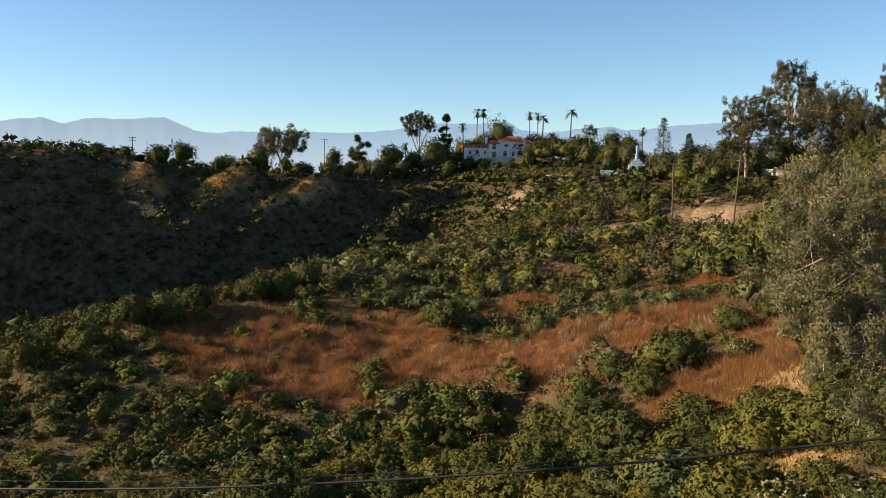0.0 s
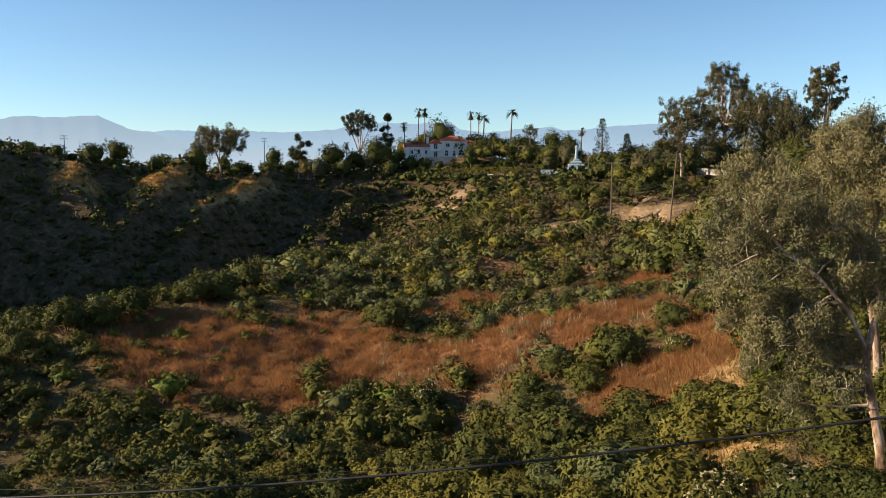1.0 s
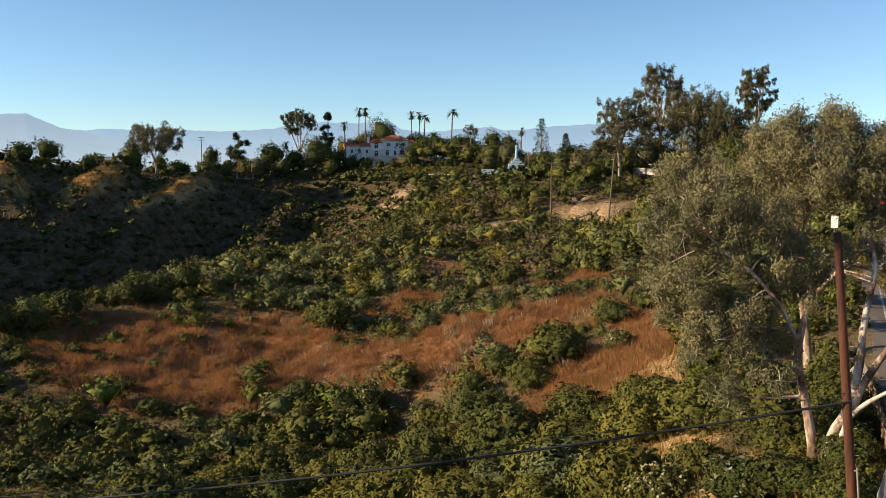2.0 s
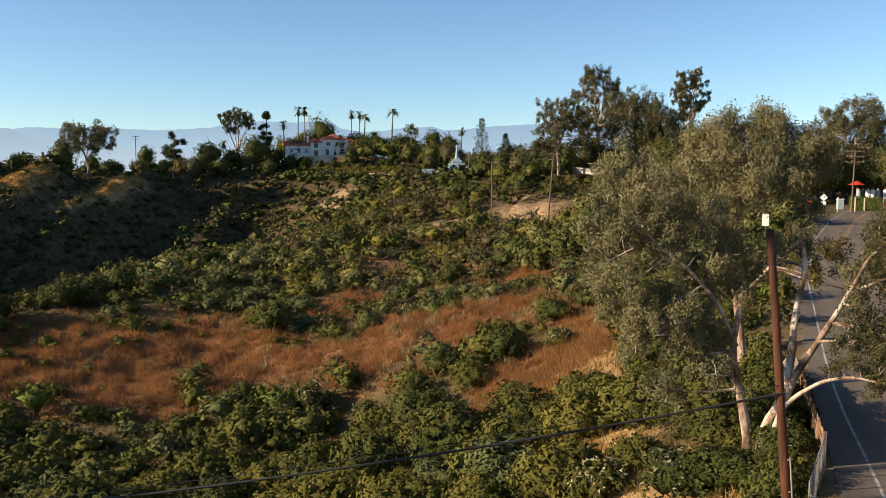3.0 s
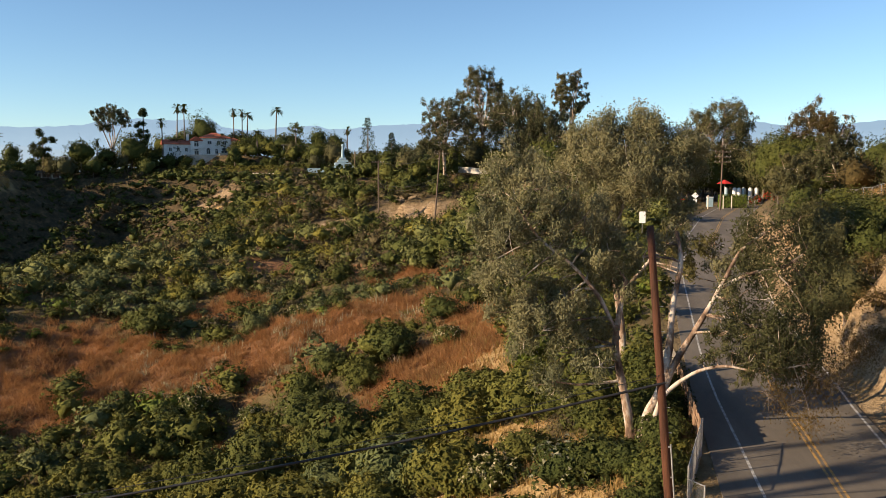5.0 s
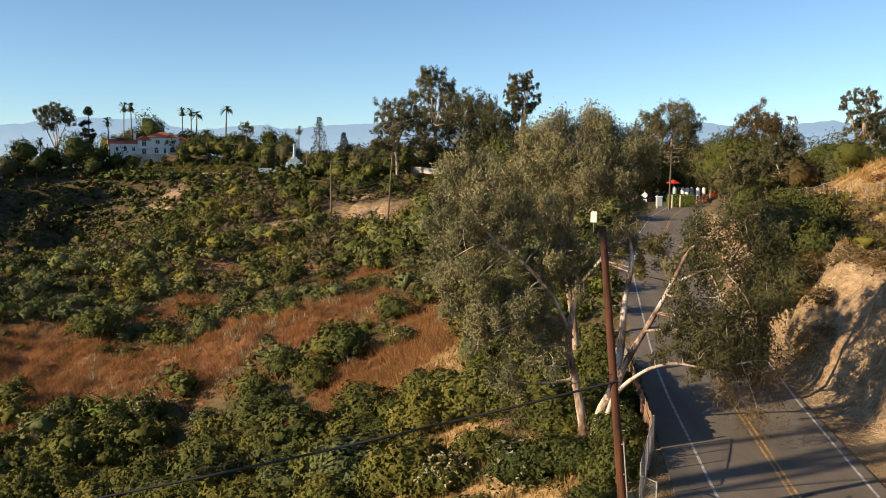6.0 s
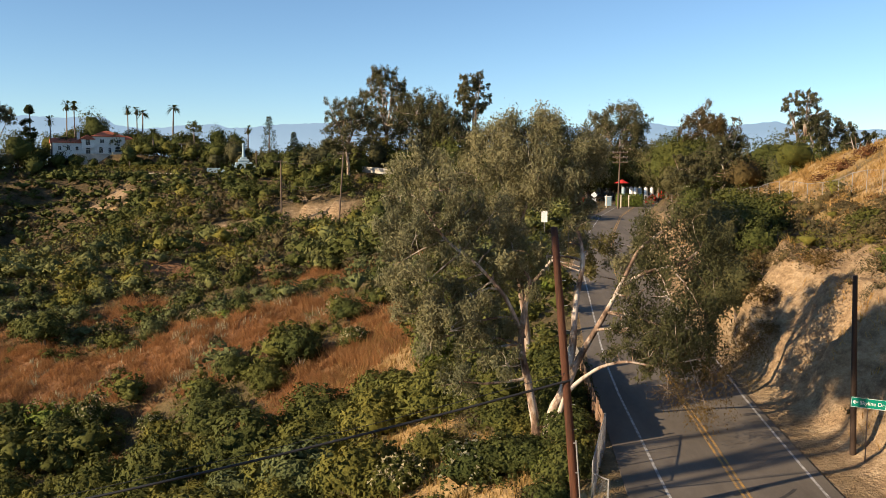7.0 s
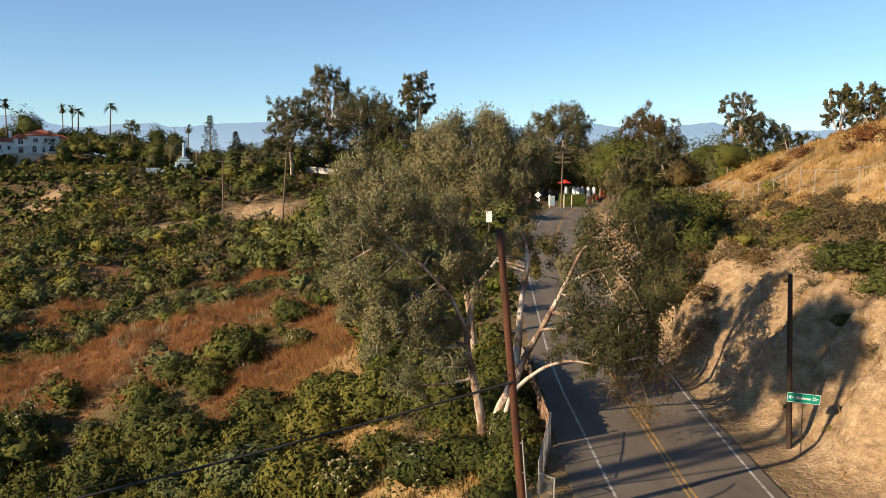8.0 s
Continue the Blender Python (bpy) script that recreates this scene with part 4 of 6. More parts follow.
# ---- dry grass ----
def grass(name, label, mat, weight, box, n, height, seed, width=0.05, lean=0.35):
    rng = np.random.RandomState(seed)
    # tussocks: blades spread from shared roots
    m = n // 9
    cx, cy = np.repeat(rng.uniform(box[0], box[1], m), 9), np.repeat(rng.uniform(box[2], box[3], m), 9)
    size = np.repeat(rng.uniform(0.6, 1.35, m), 9)
    n = m * 9
    away = rng.normal(size=(n, 2)) * 0.20
    x, y = cx + away[:, 0], cy + away[:, 1]
    keep = rng.uniform(size=n) < weight(x, y)
    x, y, away, size = x[keep], y[keep], away[keep], size[keep]
    n = len(x)
    z = land(x, y)
    h = height * rng.uniform(0.6, 1.15, n) * size * np.clip(0.85 + 0.5 * waves(x, y, 3.4, seed) + 0.3 * waves(x, y, 1.5, seed + 1), 0.3, 1.6)
    a = rng.uniform(0, 6.283, n)
    t = (rng.normal(size=(n, 2)) * 0.5 * lean + away * 2.4 * lean) * h[:, None]
    base = np.stack([x, y, z - 0.05], 1)
    side = np.stack([np.cos(a), np.sin(a), np.zeros(n)], 1) * width
    tip = base + np.stack([t[:, 0], t[:, 1], h], 1)
    v = np.stack([base - side, base + side, tip], 1).reshape(-1, 3)
    tagged(new(name, mesh_of(name, v, np.arange(3 * n).reshape(n, 3), mat)), label, "grass", kind="stuff")


grass("dry_grass", "red-brown dry grass and buckwheat on the slope", STRAW_RED, lambda x, y: cover(x, y)[0], (-108, -8, 66, 128), 300000, 0.9, 31, 0.04, 0.8)
grass("scrub_grass", "short olive and straw-coloured growth between the shrubs", STRAW_OLIVE, lambda x, y: 1 - np.clip(sum(cover(x, y)), 0, 1), (-128, 2, 36, 130), 90000, 0.5, 35, 0.07, 0.7)
grass("tan_grass", "tan dry grass beside the path", STRAW_TAN, lambda x, y: cover(x, y)[1] * 0.8, (-22, 4, 30, 92), 36000, 0.6, 32, 0.045)
grass("hill_grass", "golden dry grass on the hill above the road", STRAW_TAN, lambda x, y: cover(x, y)[1] * smooth(x, 22, 26), (20, 72, 40, 140), 100000, 0.6, 33, 0.045, 0.5)
grass("flower_heads", "pale buckwheat flower heads over the dry grass", BLOSSOM, lambda x, y: cover(x, y)[0] * smooth(waves(x, y, 9, 44), 0.1, 0.6), (-62, -18, 90, 112), 12000, 0.85, 34, 0.06)
grass("bank_grass", "dry straw tufts on the sandy bank", STRAW_TAN, lambda x, y: smooth(x - road_at(y)[0], 6.3, 7.2) * (1 - smooth(x - road_at(y)[0], 11, 14)) * smooth(waves(x, y, 4, 45), -0.2, 0.5), (14, 30, 30, 100), 34000, 0.4, 36, 0.03, 0.7)
grass("spur_grass", "golden dry grass on the sunlit spurs of the canyon", STRAW_TAN, lambda x, y: np.clip(cover(x, y)[1] * 1.4, 0, 1), (-228, -188, 176, 252), 60000, 0.9, 37, 0.12, 0.6)
# ---- trees ----
def nearest_on(lines, p):
    best = None
    for pts, rad in lines:
        d = np.linalg.norm(pts - p, axis=1)
        k = int(np.argmin(d + 0.35 * np.maximum(pts[:, 2] - p[2], 0)))
        if best is None or d[k] < best[0]:
            best = (d[k], pts[k], rad[k])
    return best


def refine(pts, n=4):
    """A limb's line with soft bends between its marks."""
    pts = np.asarray(pts, float)
    t = np.arange(len(pts))
    s = np.linspace(0, len(pts) - 1, (len(pts) - 1) * n + 1)
    base = np.stack([np.interp(s, t, pts[:, k]) for k in range(3)], 1)
    for _ in range(2):
        base[1:-1] = (base[:-2] + 2 * base[1:-1] + base[2:]) / 4
    return base


def crown_parts(root, limbs, blobs, seed, mat, bark, density, leaf, hang, fill=0.35, twigs=4, sides=7, twig_r=0.03, name="foliage", split=0, spread=0.17):
    """Boughs from the limbs out to each clump, twigs within it, and its leaves."""
    rng = np.random.RandomState(seed)
    wood, cloud = Shape(), Shape()
    for x, y, z, r in blobs:
        c = np.array([x, y, z])
        _, start, rad = nearest_on(limbs, c)
        rb = min(rad * 0.6, twig_r * 3)
        wood.tube(branch_line(start, c, rng, 0.10, 6), np.linspace(rb, rb * 0.45, 6), 5)
        for _k in range(twigs):
            e = c + unit(rng.normal(size=3)) * r * 0.85
            wood.tube(branch_line(c, e, rng, 0.15, 4), np.linspace(rb * 0.45, rb * 0.15, 4), 4)
        n = max(int(density * r * r), 8)
        p, d = blob_points(rng, c, r, n, fill, 0.8)
        if split:
            # leaves gather into hanging tufts with gaps between
            tuft = c + unit(rng.normal(size=(split, 3))) * (r * rng.uniform(0.35, 1.1, (split, 1))) * np.array([1, 1, 0.85])
            which = rng.randint(0, split, n)
            own = rng.normal(size=(n, 3)) * r * spread * np.array([1, 1, 1.3])
            p = tuft[which] + own
            d = unit(own + 0.6 * (tuft[which] - c))
        cloud.add(*soft_leaves(p, d, leaf[0], leaf[1], rng, 0.9, hang, 0.25))
    tagged(part("branchwork", wood.mesh("branchwork", bark), bark, root), kind="stuff")
    tagged(part(name, cloud.mesh(name, mat), mat, root), kind="stuff")


# the big gum beside the road, with its many trunks
def road_gum():
    base = np.array((2.3, 42.9, -1.2))
    root = thing("eucalyptus_tree", tuple(base), "large many-trunked eucalyptus with peeling pale bark beside the road", "tree")
    lines = {
        "left": ([(2.2, 42.9, -1.4), (2.0, 43.0, 0.4), (1.6, 43.0, 2.3), (1.2, 43.0, 4.1), (1.4, 43.2, 5.6), (1.7, 43.5, 7.4)], 0.27, 0.12),
        "leaning": ([(1.4, 43.0, 4.4), (0.5, 43.0, 6.5), (-1.0, 43.0, 8.2), (-2.7, 42.9, 9.4), (-4.0, 42.8, 11.4)], 0.13, 0.05),
        "middle": ([(2.5, 42.9, -1.4), (2.9, 43.2, 0.5), (3.6, 43.3, 1.8), (4.0, 43.8, 3.9), (4.1, 44.3, 6.0), (4.6, 44.8, 8.3), (4.3, 45.3, 9.8)], 0.30, 0.09),
        "low": ([(2.7, 42.7, -1.4), (3.2, 42.4, 0.4), (3.5, 42.2, 1.7), (4.2, 42.0, 2.5), (5.2, 41.7, 3.3), (6.4, 41.3, 3.7), (7.7, 40.9, 3.5), (9.8, 40.3, 4.1)], 0.16, 0.03),
        "rising": ([(3.6, 43.3, 1.6), (4.3, 43.4, 3.4), (5.4, 43.7, 5.2), (6.5, 44.5, 7.0), (7.5, 45.4, 8.9), (8.8, 45.7, 9.8)], 0.20, 0.06),
        "outer": ([(6.5, 44.5, 7.0), (8.0, 44.8, 7.8), (9.6, 45.0, 8.0), (10.8, 45.4, 8.9)], 0.11, 0.04)}
    limbs = []
    for key, (pts, r0, r1) in lines.items():
        line = refine(np.array(pts) - base)
        rad = np.linspace(r0, r1, len(line)) * (1 + 0.06 * np.sin(np.arange(len(line)) * 1.7))
        limbs.append((line, rad))
        n = "trunk" if key in ("left", "middle", "low") else "limb"
        part(n, smooth_mesh(Shape().tube(line, rad, 10).mesh(n, GUM_BARK)), GUM_BARK, root)
    left = [(-4.2, 43.8, 13.1, 1.5), (-5.2, 44.7, 11.6, 1.4), (-2.9, 41.9, 12.0, 1.5), (-4.1, 41.8, 9.7, 1.7), (-5.3, 42.7, 8.2, 1.3), (-3.4, 40.9, 7.6, 1.6),
            (-1.9, 43.0, 9.1, 1.7), (-4.1, 41.8, 5.8, 1.4), (-2.3, 40.9, 5.1, 1.5), (-1.2, 42.0, 6.6, 1.7), (-0.1, 44.0, 7.8, 1.6), (-0.7, 42.0, 4.0, 1.4), (-5.6, 43.5, 9.8, 1.3), (-3.2, 43.5, 10.8, 1.5), (-1.6, 42.0, 10.9, 1.4), (-2.6, 41.6, 6.2, 1.5), (-3.4, 42.5, 4.2, 1.2), (-0.4, 43.0, 10.6, 1.4), (0.8, 43.4, 8.9, 1.4)]
    inner = [(0.5, 43.0, 5.3, 1.2), (-1.8, 42.0, 2.3, 1.2), (0.5, 41.0, 3.4, 0.9), (1.7, 44.0, 7.2, 1.3), (2.6, 44.9, 8.5, 1.2), (0.6, 44.5, 9.6, 1.4), (3.9, 46.2, 9.0, 1.1)]
    right = [(7.8, 45.3, 9.8, 1.2), (9.7, 46.0, 10.1, 1.4), (10.9, 45.7, 9.2, 1.3), (9.3, 45.1, 8.3, 1.4), (7.8, 45.3, 7.7, 1.1), (6.4, 43.5, 5.5, 1.0),
             (7.8, 43.3, 5.3, 1.3), (9.0, 42.0, 4.6, 1.3), (7.8, 41.3, 4.2, 1.1), (9.7, 40.9, 3.7, 1.0), (10.2, 45.0, 10.4, 1.2), (11.6, 46, 8.4, 1.2), (8.6, 46, 9.0, 1.4), (7.2, 44, 6.4, 1.0), (10.2, 43, 6.2, 1.2), (8.9, 44, 6.6, 1.2), (7.2, 42.6, 4.6, 1.0), (8.6, 42.8, 4.9, 1.2), (10.4, 43.2, 5.0, 1.2), (11.4, 44.2, 6.4, 1.2), (11.6, 45, 7.4, 1.2), (7.4, 41, 3.9, 0.7), (8.4, 40.8, 4.0, 0.9), (9.4, 41.0, 4.3, 1.0), (10.6, 41.2, 4.6, 1.1), (8.8, 41.8, 5.6, 1.1), (5.9, 41.6, 4.1, 0.5), (6.7, 41.4, 4.3, 0.6), (7.2, 41.2, 3.1, 0.5), (6.2, 42.4, 4.9, 0.7), (7.6, 40.8, 3.6, 0.6), (8.6, 40.6, 3.5, 0.7), (5.4, 41.8, 3.7, 0.4)]
    dry = [(9.2, 40.0, 2.3, 1.2), (10.5, 40.7, 3.4, 1.3), (11.7, 41.4, 4.5, 1.4), (8.2, 40.2, 2.5, 0.8), (10.0, 39.6, 1.6, 1.0), (11.2, 40.6, 3.0, 1.1), (9.0, 40.6, 3.4, 1.0), (12.4, 42.2, 3.8, 1.2), (13.2, 43.4, 4.6, 1.2)]

    def shift(bl):
        return [(x - base[0], y - base[1], z - base[2], r) for x, y, z, r in bl]
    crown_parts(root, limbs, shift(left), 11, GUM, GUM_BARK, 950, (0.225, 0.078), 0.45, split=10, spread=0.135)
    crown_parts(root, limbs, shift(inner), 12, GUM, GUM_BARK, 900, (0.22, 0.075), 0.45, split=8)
    # the right-hand clumps of the same tree take a darker leaf colour
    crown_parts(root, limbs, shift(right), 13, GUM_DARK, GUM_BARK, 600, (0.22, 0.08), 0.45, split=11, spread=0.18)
    crown_parts(root, limbs, shift(dry), 14, RUST, DEAD_WOOD, 620, (0.15, 0.042), 0.45, 0.2, 14, split=16, spread=0.2, name="dry_foliage")


road_gum()


def back_gum():
    base = np.array((2.3, 62.0, -0.4))
    root = thing("eucalyptus_tree", tuple(base), "tall eucalyptus with drooping grey-green leaves behind the roadside gum", "tree")
    limbs = []
    for pts, r0, r1 in [([(2.3, 62, -0.6), (2.2, 62.0, 1.6), (1.5, 62.0, 5.5), (1.2, 62.0, 7.8)], 0.28, 0.2),
                        ([(1.2, 62.0, 7.8), (2.1, 62.0, 10.7), (2.7, 61.9, 13.2), (2.9, 61.9, 15.5)], 0.15, 0.05),
                        ([(1.2, 62.0, 7.6), (0.6, 62.0, 11.1), (-0.4, 62, 13.8)], 0.12, 0.04),
                        ([(1.8, 62.0, 3.8), (4.0, 61.8, 6.5), (5.4, 61.7, 9.0), (5.8, 61.8, 12.6)], 0.15, 0.05)]:
        line = refine(np.array(pts) - base)
        rad = np.linspace(r0, r1, len(line))
        limbs.append((line, rad))
        part("limb" if limbs[1:] else "trunk", smooth_mesh(Shape().tube(line, rad, 9).mesh("limb", GUM_BARK)), GUM_BARK, root)
    blobs = [(0.6, 62.0, 15.6, 1.9), (2.7, 61.9, 16.2, 1.9), (4.7, 61.8, 15.6, 1.9), (6.0, 61.6, 14.8, 1.6), (-0.2, 61.0, 13.2, 2.0), (2.2, 60.0, 13.6, 2.0),
             (4.7, 60.8, 12.8, 2.0), (5.6, 61.6, 12.6, 1.6), (0.6, 61.0, 10.7, 1.8), (2.6, 59.9, 11.8, 1.5), (6.0, 61.7, 10.6, 1.2), (-1.0, 62.0, 14.8, 1.5), (3.6, 62.5, 14.6, 1.9), (1.2, 62.5, 14.0, 1.8), (5.8, 62, 13.8, 1.9), (2.0, 61, 11.8, 1.8), (5.4, 61, 11.4, 1.3), (-1.6, 62, 12.6, 1.7), (1.0, 61, 9.2, 1.2), (5.8, 60.5, 9.2, 0.9), (8.7, 60, 6.6, 1.1), (9.9, 60, 7.6, 0.9), (10.6, 60, 6.5, 1.0), (9.2, 60, 5.2, 1.1)]
    crown_parts(root, limbs, [(x - base[0], y - base[1], z - base[2], r) for x, y, z, r in blobs], 21, GUM, GUM_BARK, 900, (0.26, 0.095), 0.45, split=9)
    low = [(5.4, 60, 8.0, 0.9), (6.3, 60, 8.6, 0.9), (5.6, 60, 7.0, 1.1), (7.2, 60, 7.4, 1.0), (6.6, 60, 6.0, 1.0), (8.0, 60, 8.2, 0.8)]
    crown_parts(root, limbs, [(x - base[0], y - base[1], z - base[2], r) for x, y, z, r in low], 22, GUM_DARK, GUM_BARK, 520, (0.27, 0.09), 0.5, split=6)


back_gum()


# trees farther off, by kind
def far_gum(x, y, h, w, seed, mat=None, label="", open_=1.0, low=0.34, bark=None):
    rng = np.random.RandomState(seed)
    z = float(land(x, y))
    root = thing("eucalyptus_tree", (x, y, z - 0.2), label or "tall open-crowned eucalyptus on the ridge", "tree", "ridge trees", rng.uniform(0, 360))
    limbs = []
    fork = h * rng.uniform(0.25, 0.4)
    trunk = refine([(0, 0, -0.3), (rng.normal() * 0.2, rng.normal() * 0.2, fork * 0.5), (rng.normal() * 0.3, rng.normal() * 0.3, fork)])
    limbs.append((trunk, np.linspace(0.022 * h, 0.016 * h, len(trunk))))
    ends = []
    for k in range(5):
        a = k * 1.26 + rng.uniform(0, 0.8)
        e = np.array([math.cos(a) * w * rng.uniform(0.12, 0.38), math.sin(a) * w * rng.uniform(0.12, 0.38), h * rng.uniform(0.7, 0.93)])
        line = branch_line(trunk[-1], e, rng, 0.10, 8)
        limbs.append((line, np.linspace(0.011 * h, 0.004 * h, 8)))
        ends.append(e)
    s = Shape()
    for line, rad in limbs:
        s.tube(line, rad, 7)
    bark = bark or GUM_BARK
    part("trunk", smooth_mesh(s.mesh("trunk", bark)), bark, root)
    blobs = []
    mid, tall = h * (low + 1) / 2 * 0.985, h * (1 - low) / 2
    holes = rng.uniform(-1, 1, (9, 3)) * np.array([w * 0.5, w * 0.5, tall]) + np.array([0, 0, mid])
    while len(blobs) < int(74 * open_):
        q = unit(rng.normal(size=3)) * rng.uniform(0.15, 1) ** 0.5
        p = np.array([q[0] * w * 0.47, q[1] * w * 0.47, mid + q[2] * tall * 0.95])
        if np.min(np.linalg.norm((holes - p) / np.array([1, 1, 1.2]), axis=1)) < w * 0.12 and rng.uniform() < 0.85:
            continue
        blobs.append((p[0], p[1], p[2], w * rng.uniform(0.065, 0.125)))
    blobs += [(e[0], e[1], e[2], w * 0.08) for e in ends]
    fine = max(math.hypot(x, y) / 235, 0.75)
    crown_parts(root, limbs, blobs, seed + 1, mat or GUM_FAR, bark, 125 * (12 / w) ** 1.4 / fine ** 1.5, (0.42 * fine, 0.27 * fine), 0.2, 0.1, 1, 5, 0.035, split=5)


def broadleaf(x, y, h, w, seed, mat=None, label="", stem=0.22):
    """A full dark crown, low to the ground, over a short trunk."""
    rng = np.random.RandomState(seed)
    z = float(land(x, y))
    root = thing("broadleaf_tree", (x, y, z - 0.2), label or "dense dark broadleaf tree on the ridge", "tree", "ridge trees", rng.uniform(0, 360))
    line = refine([(0, 0, -0.3), (rng.normal() * 0.15, rng.normal() * 0.15, h * 0.25), (rng.normal() * 0.3, rng.normal() * 0.3, h * 0.6)])
    part("trunk", Shape().tube(line, np.linspace(0.03 * h, 0.012 * h, len(line)), 7).mesh("trunk", BARK), BARK, root)
    fine = min(max(math.hypot(x, y) / 250, 0.36), 1.0)
    deep = h * (1 - 0.5 * stem)
    p, d, c, r = dome_points(rng, w / 2, deep, 22, int(900 / fine ** 1.5 * (0.65 if fine < 0.6 else 1) * min(max(w * deep / 70, 0.8), 2.6)), -deep, 0.13, True)
    lift = np.array([0, 0, h - deep / 2])
    crown = Shape().add(*close_growth(c + lift, r, lift, rng, 2, 0.78))
    crown.add(*soft_leaves(p + lift, d, 0.55 * fine, 0.42 * fine, rng, 0.45))
    part("crown", crown.mesh("crown", mat or DEEP), mat or DEEP, root)


def conifer(x, y, h, w, seed):
    rng = np.random.RandomState(seed)
    z = float(land(x, y))
    root = thing("conifer_tree", (x, y, z - 0.2), "dark conical conifer on the ridge", "tree", "ridge trees")
    part("trunk", Shape().tube([(0, 0, -0.3), (0, 0, h * 0.5), (0.1, 0, h)], [0.022 * h, 0.014 * h, 0.02], 7).mesh("trunk", BARK), BARK, root)
    cloud = Shape()
    for k in range(34):
        u = 0.08 + 0.9 * k / 34
        reach = w * 0.5 * (1 - u) ** 0.8 * rng.uniform(0.7, 1.1) + 0.15
        for _j in range(6):
            a = rng.uniform(0, 6.283)
            n = 9
            t = np.sqrt(rng.uniform(0.05, 1, n))
            p = np.stack([np.cos(a) * t * reach, np.sin(a) * t * reach, h * u + 0.25 * t * reach - 0.5 * t ** 2 * reach], 1) + rng.normal(size=(n, 3)) * 0.16
            cloud.add(*leaves(p, np.tile([0, 0, 1.0], (n, 1)), 0.62, 0.34, rng, 0.6))
    part("crown", cloud.mesh("crown", PINE), PINE, root)


def pine(x, y, h, w, seed):
    rng = np.random.RandomState(seed)
    z = float(land(x, y))
    root = thing("pine_tree", (x, y, z - 0.2), "tall pine with a bare lower trunk on the ridge", "tree", "ridge trees")
    line = refine([(0, 0, -0.3), (0.2, 0, h * 0.5), (0.1, 0.1, h * 0.95)])
    limbs = [(line, np.linspace(0.02 * h, 0.006 * h, len(line)))]
    part("trunk", Shape().tube(line, limbs[0][1], 7).mesh("trunk", BARK), BARK, root)
    blobs = []
    for k in range(20):
        u = rng.uniform(0.42, 0.97)
        a, q = rng.uniform(0, 6.283), rng.uniform(0.2, 1)
        s = w * 0.42 * (1.12 - abs(u - 0.66) * 1.9)
        blobs.append((math.cos(a) * s * q, math.sin(a) * s * q, h * u, w * rng.uniform(0.12, 0.19)))
    crown_parts(root, limbs, blobs, seed + 1, PINE, BARK, 150, (0.55, 0.36), 0.1, 0.2, 1, 5, 0.05)


def palm(x, y, h, w, seed, feather):
    """Feather palms hold arching fronds; fan palms a tight ball of stiff fans over a dead skirt."""
    rng = np.random.RandomState(seed)
    z = float(land(x, y))
    root = thing("palm_tree", (x, y, z - 0.2), "tall date palm with arching fronds on the ridge" if feather else "slender fan palm with a small tufted head",
                 "palm", "ridge palms")
    lean = rng.normal(size=2) * 0.02 * h
    r0 = 0.32 if feather else 0.24
    line = refine([(0, 0, -0.3), (lean[0] * 0.4, lean[1] * 0.4, h * 0.5), (lean[0], lean[1], h - w * 0.3)])
    part("trunk", Shape().tube(line, np.linspace(r0 * 1.2, r0 * 0.8, len(line)), 8).mesh("trunk", BARK), BARK, root)
    cloud, top = Shape(), line[-1]
    for k in range(26 if feather else 34):
        a = rng.uniform(0, 6.283)
        e = rng.uniform(-0.5, 1.25) if feather else rng.uniform(-1.0, 1.35)
        reach = w * 0.52 * rng.uniform(0.85, 1.1)
        t = np.linspace(0, 1, 7)
        droop = 0.55 if feather else 0.18
        rr = reach * t * math.cos(e * 0.8)
        zz = reach * (t * math.sin(e) - droop * t * t)
        mid = np.stack([np.cos(a) * rr, np.sin(a) * rr, zz], 1) + top
        side = np.array([-math.sin(a), math.cos(a), 0.0])
        wd = (0.5 * np.sin(np.pi * np.clip(t * 0.9 + 0.08, 0, 1)) if feather else 0.12 + 0.75 * t ** 2)[:, None] * w * 0.11
        v = np.concatenate([mid - side * wd - np.array([0, 0, 0.25]) * wd, mid, mid + side * wd - np.array([0, 0, 0.25]) * wd])
        i = np.arange(6)
        cloud.add(v, np.concatenate([np.stack([i, i + 7, i + 8, i + 1], 1), np.stack([i + 7, i + 14, i + 15, i + 8], 1)]))
    part("fronds", cloud.mesh("fronds", FROND), FROND, root)
    if not feather:
        n = 120
        a, u = rng.uniform(0, 6.283, n), rng.uniform(0.0, 1.0, n)
        p = np.stack([np.cos(a) * (0.35 + 0.3 * u), np.sin(a) * (0.35 + 0.3 * u), -u * w * 0.5], 1) + top
        part("dead_skirt", mesh_of("dead_skirt", *leaves(p, np.stack([np.cos(a), np.sin(a), 0 * a], 1), 0.9, 0.3, rng, 0.3, 0.8), TWIGGY), TWIGGY, root)


def lollipop(x, y, h, w, seed):
    rng = np.random.RandomState(seed)
    root = thing("broadleaf_tree", (x, y, float(land(x, y)) - 0.2), "clipped round-headed tree on a tall bare trunk", "tree", "ridge trees")
    line = refine([(0, 0, -0.3), (0.1, 0, h * 0.4), (0.0, 0, h * 0.8)])
    part("trunk", Shape().tube(line, np.linspace(0.3, 0.2, len(line)), 7).mesh("trunk", BARK), BARK, root)
    p, d, c, r = dome_points(rng, w / 2, h * 0.36, 12, 900, 0.0, 0.12)
    part("crown", mesh_of("crown", *leaves(p + np.array([0, 0, h * 0.62]), d, 0.6, 0.45, rng, 0.6), DEEP), DEEP, root)


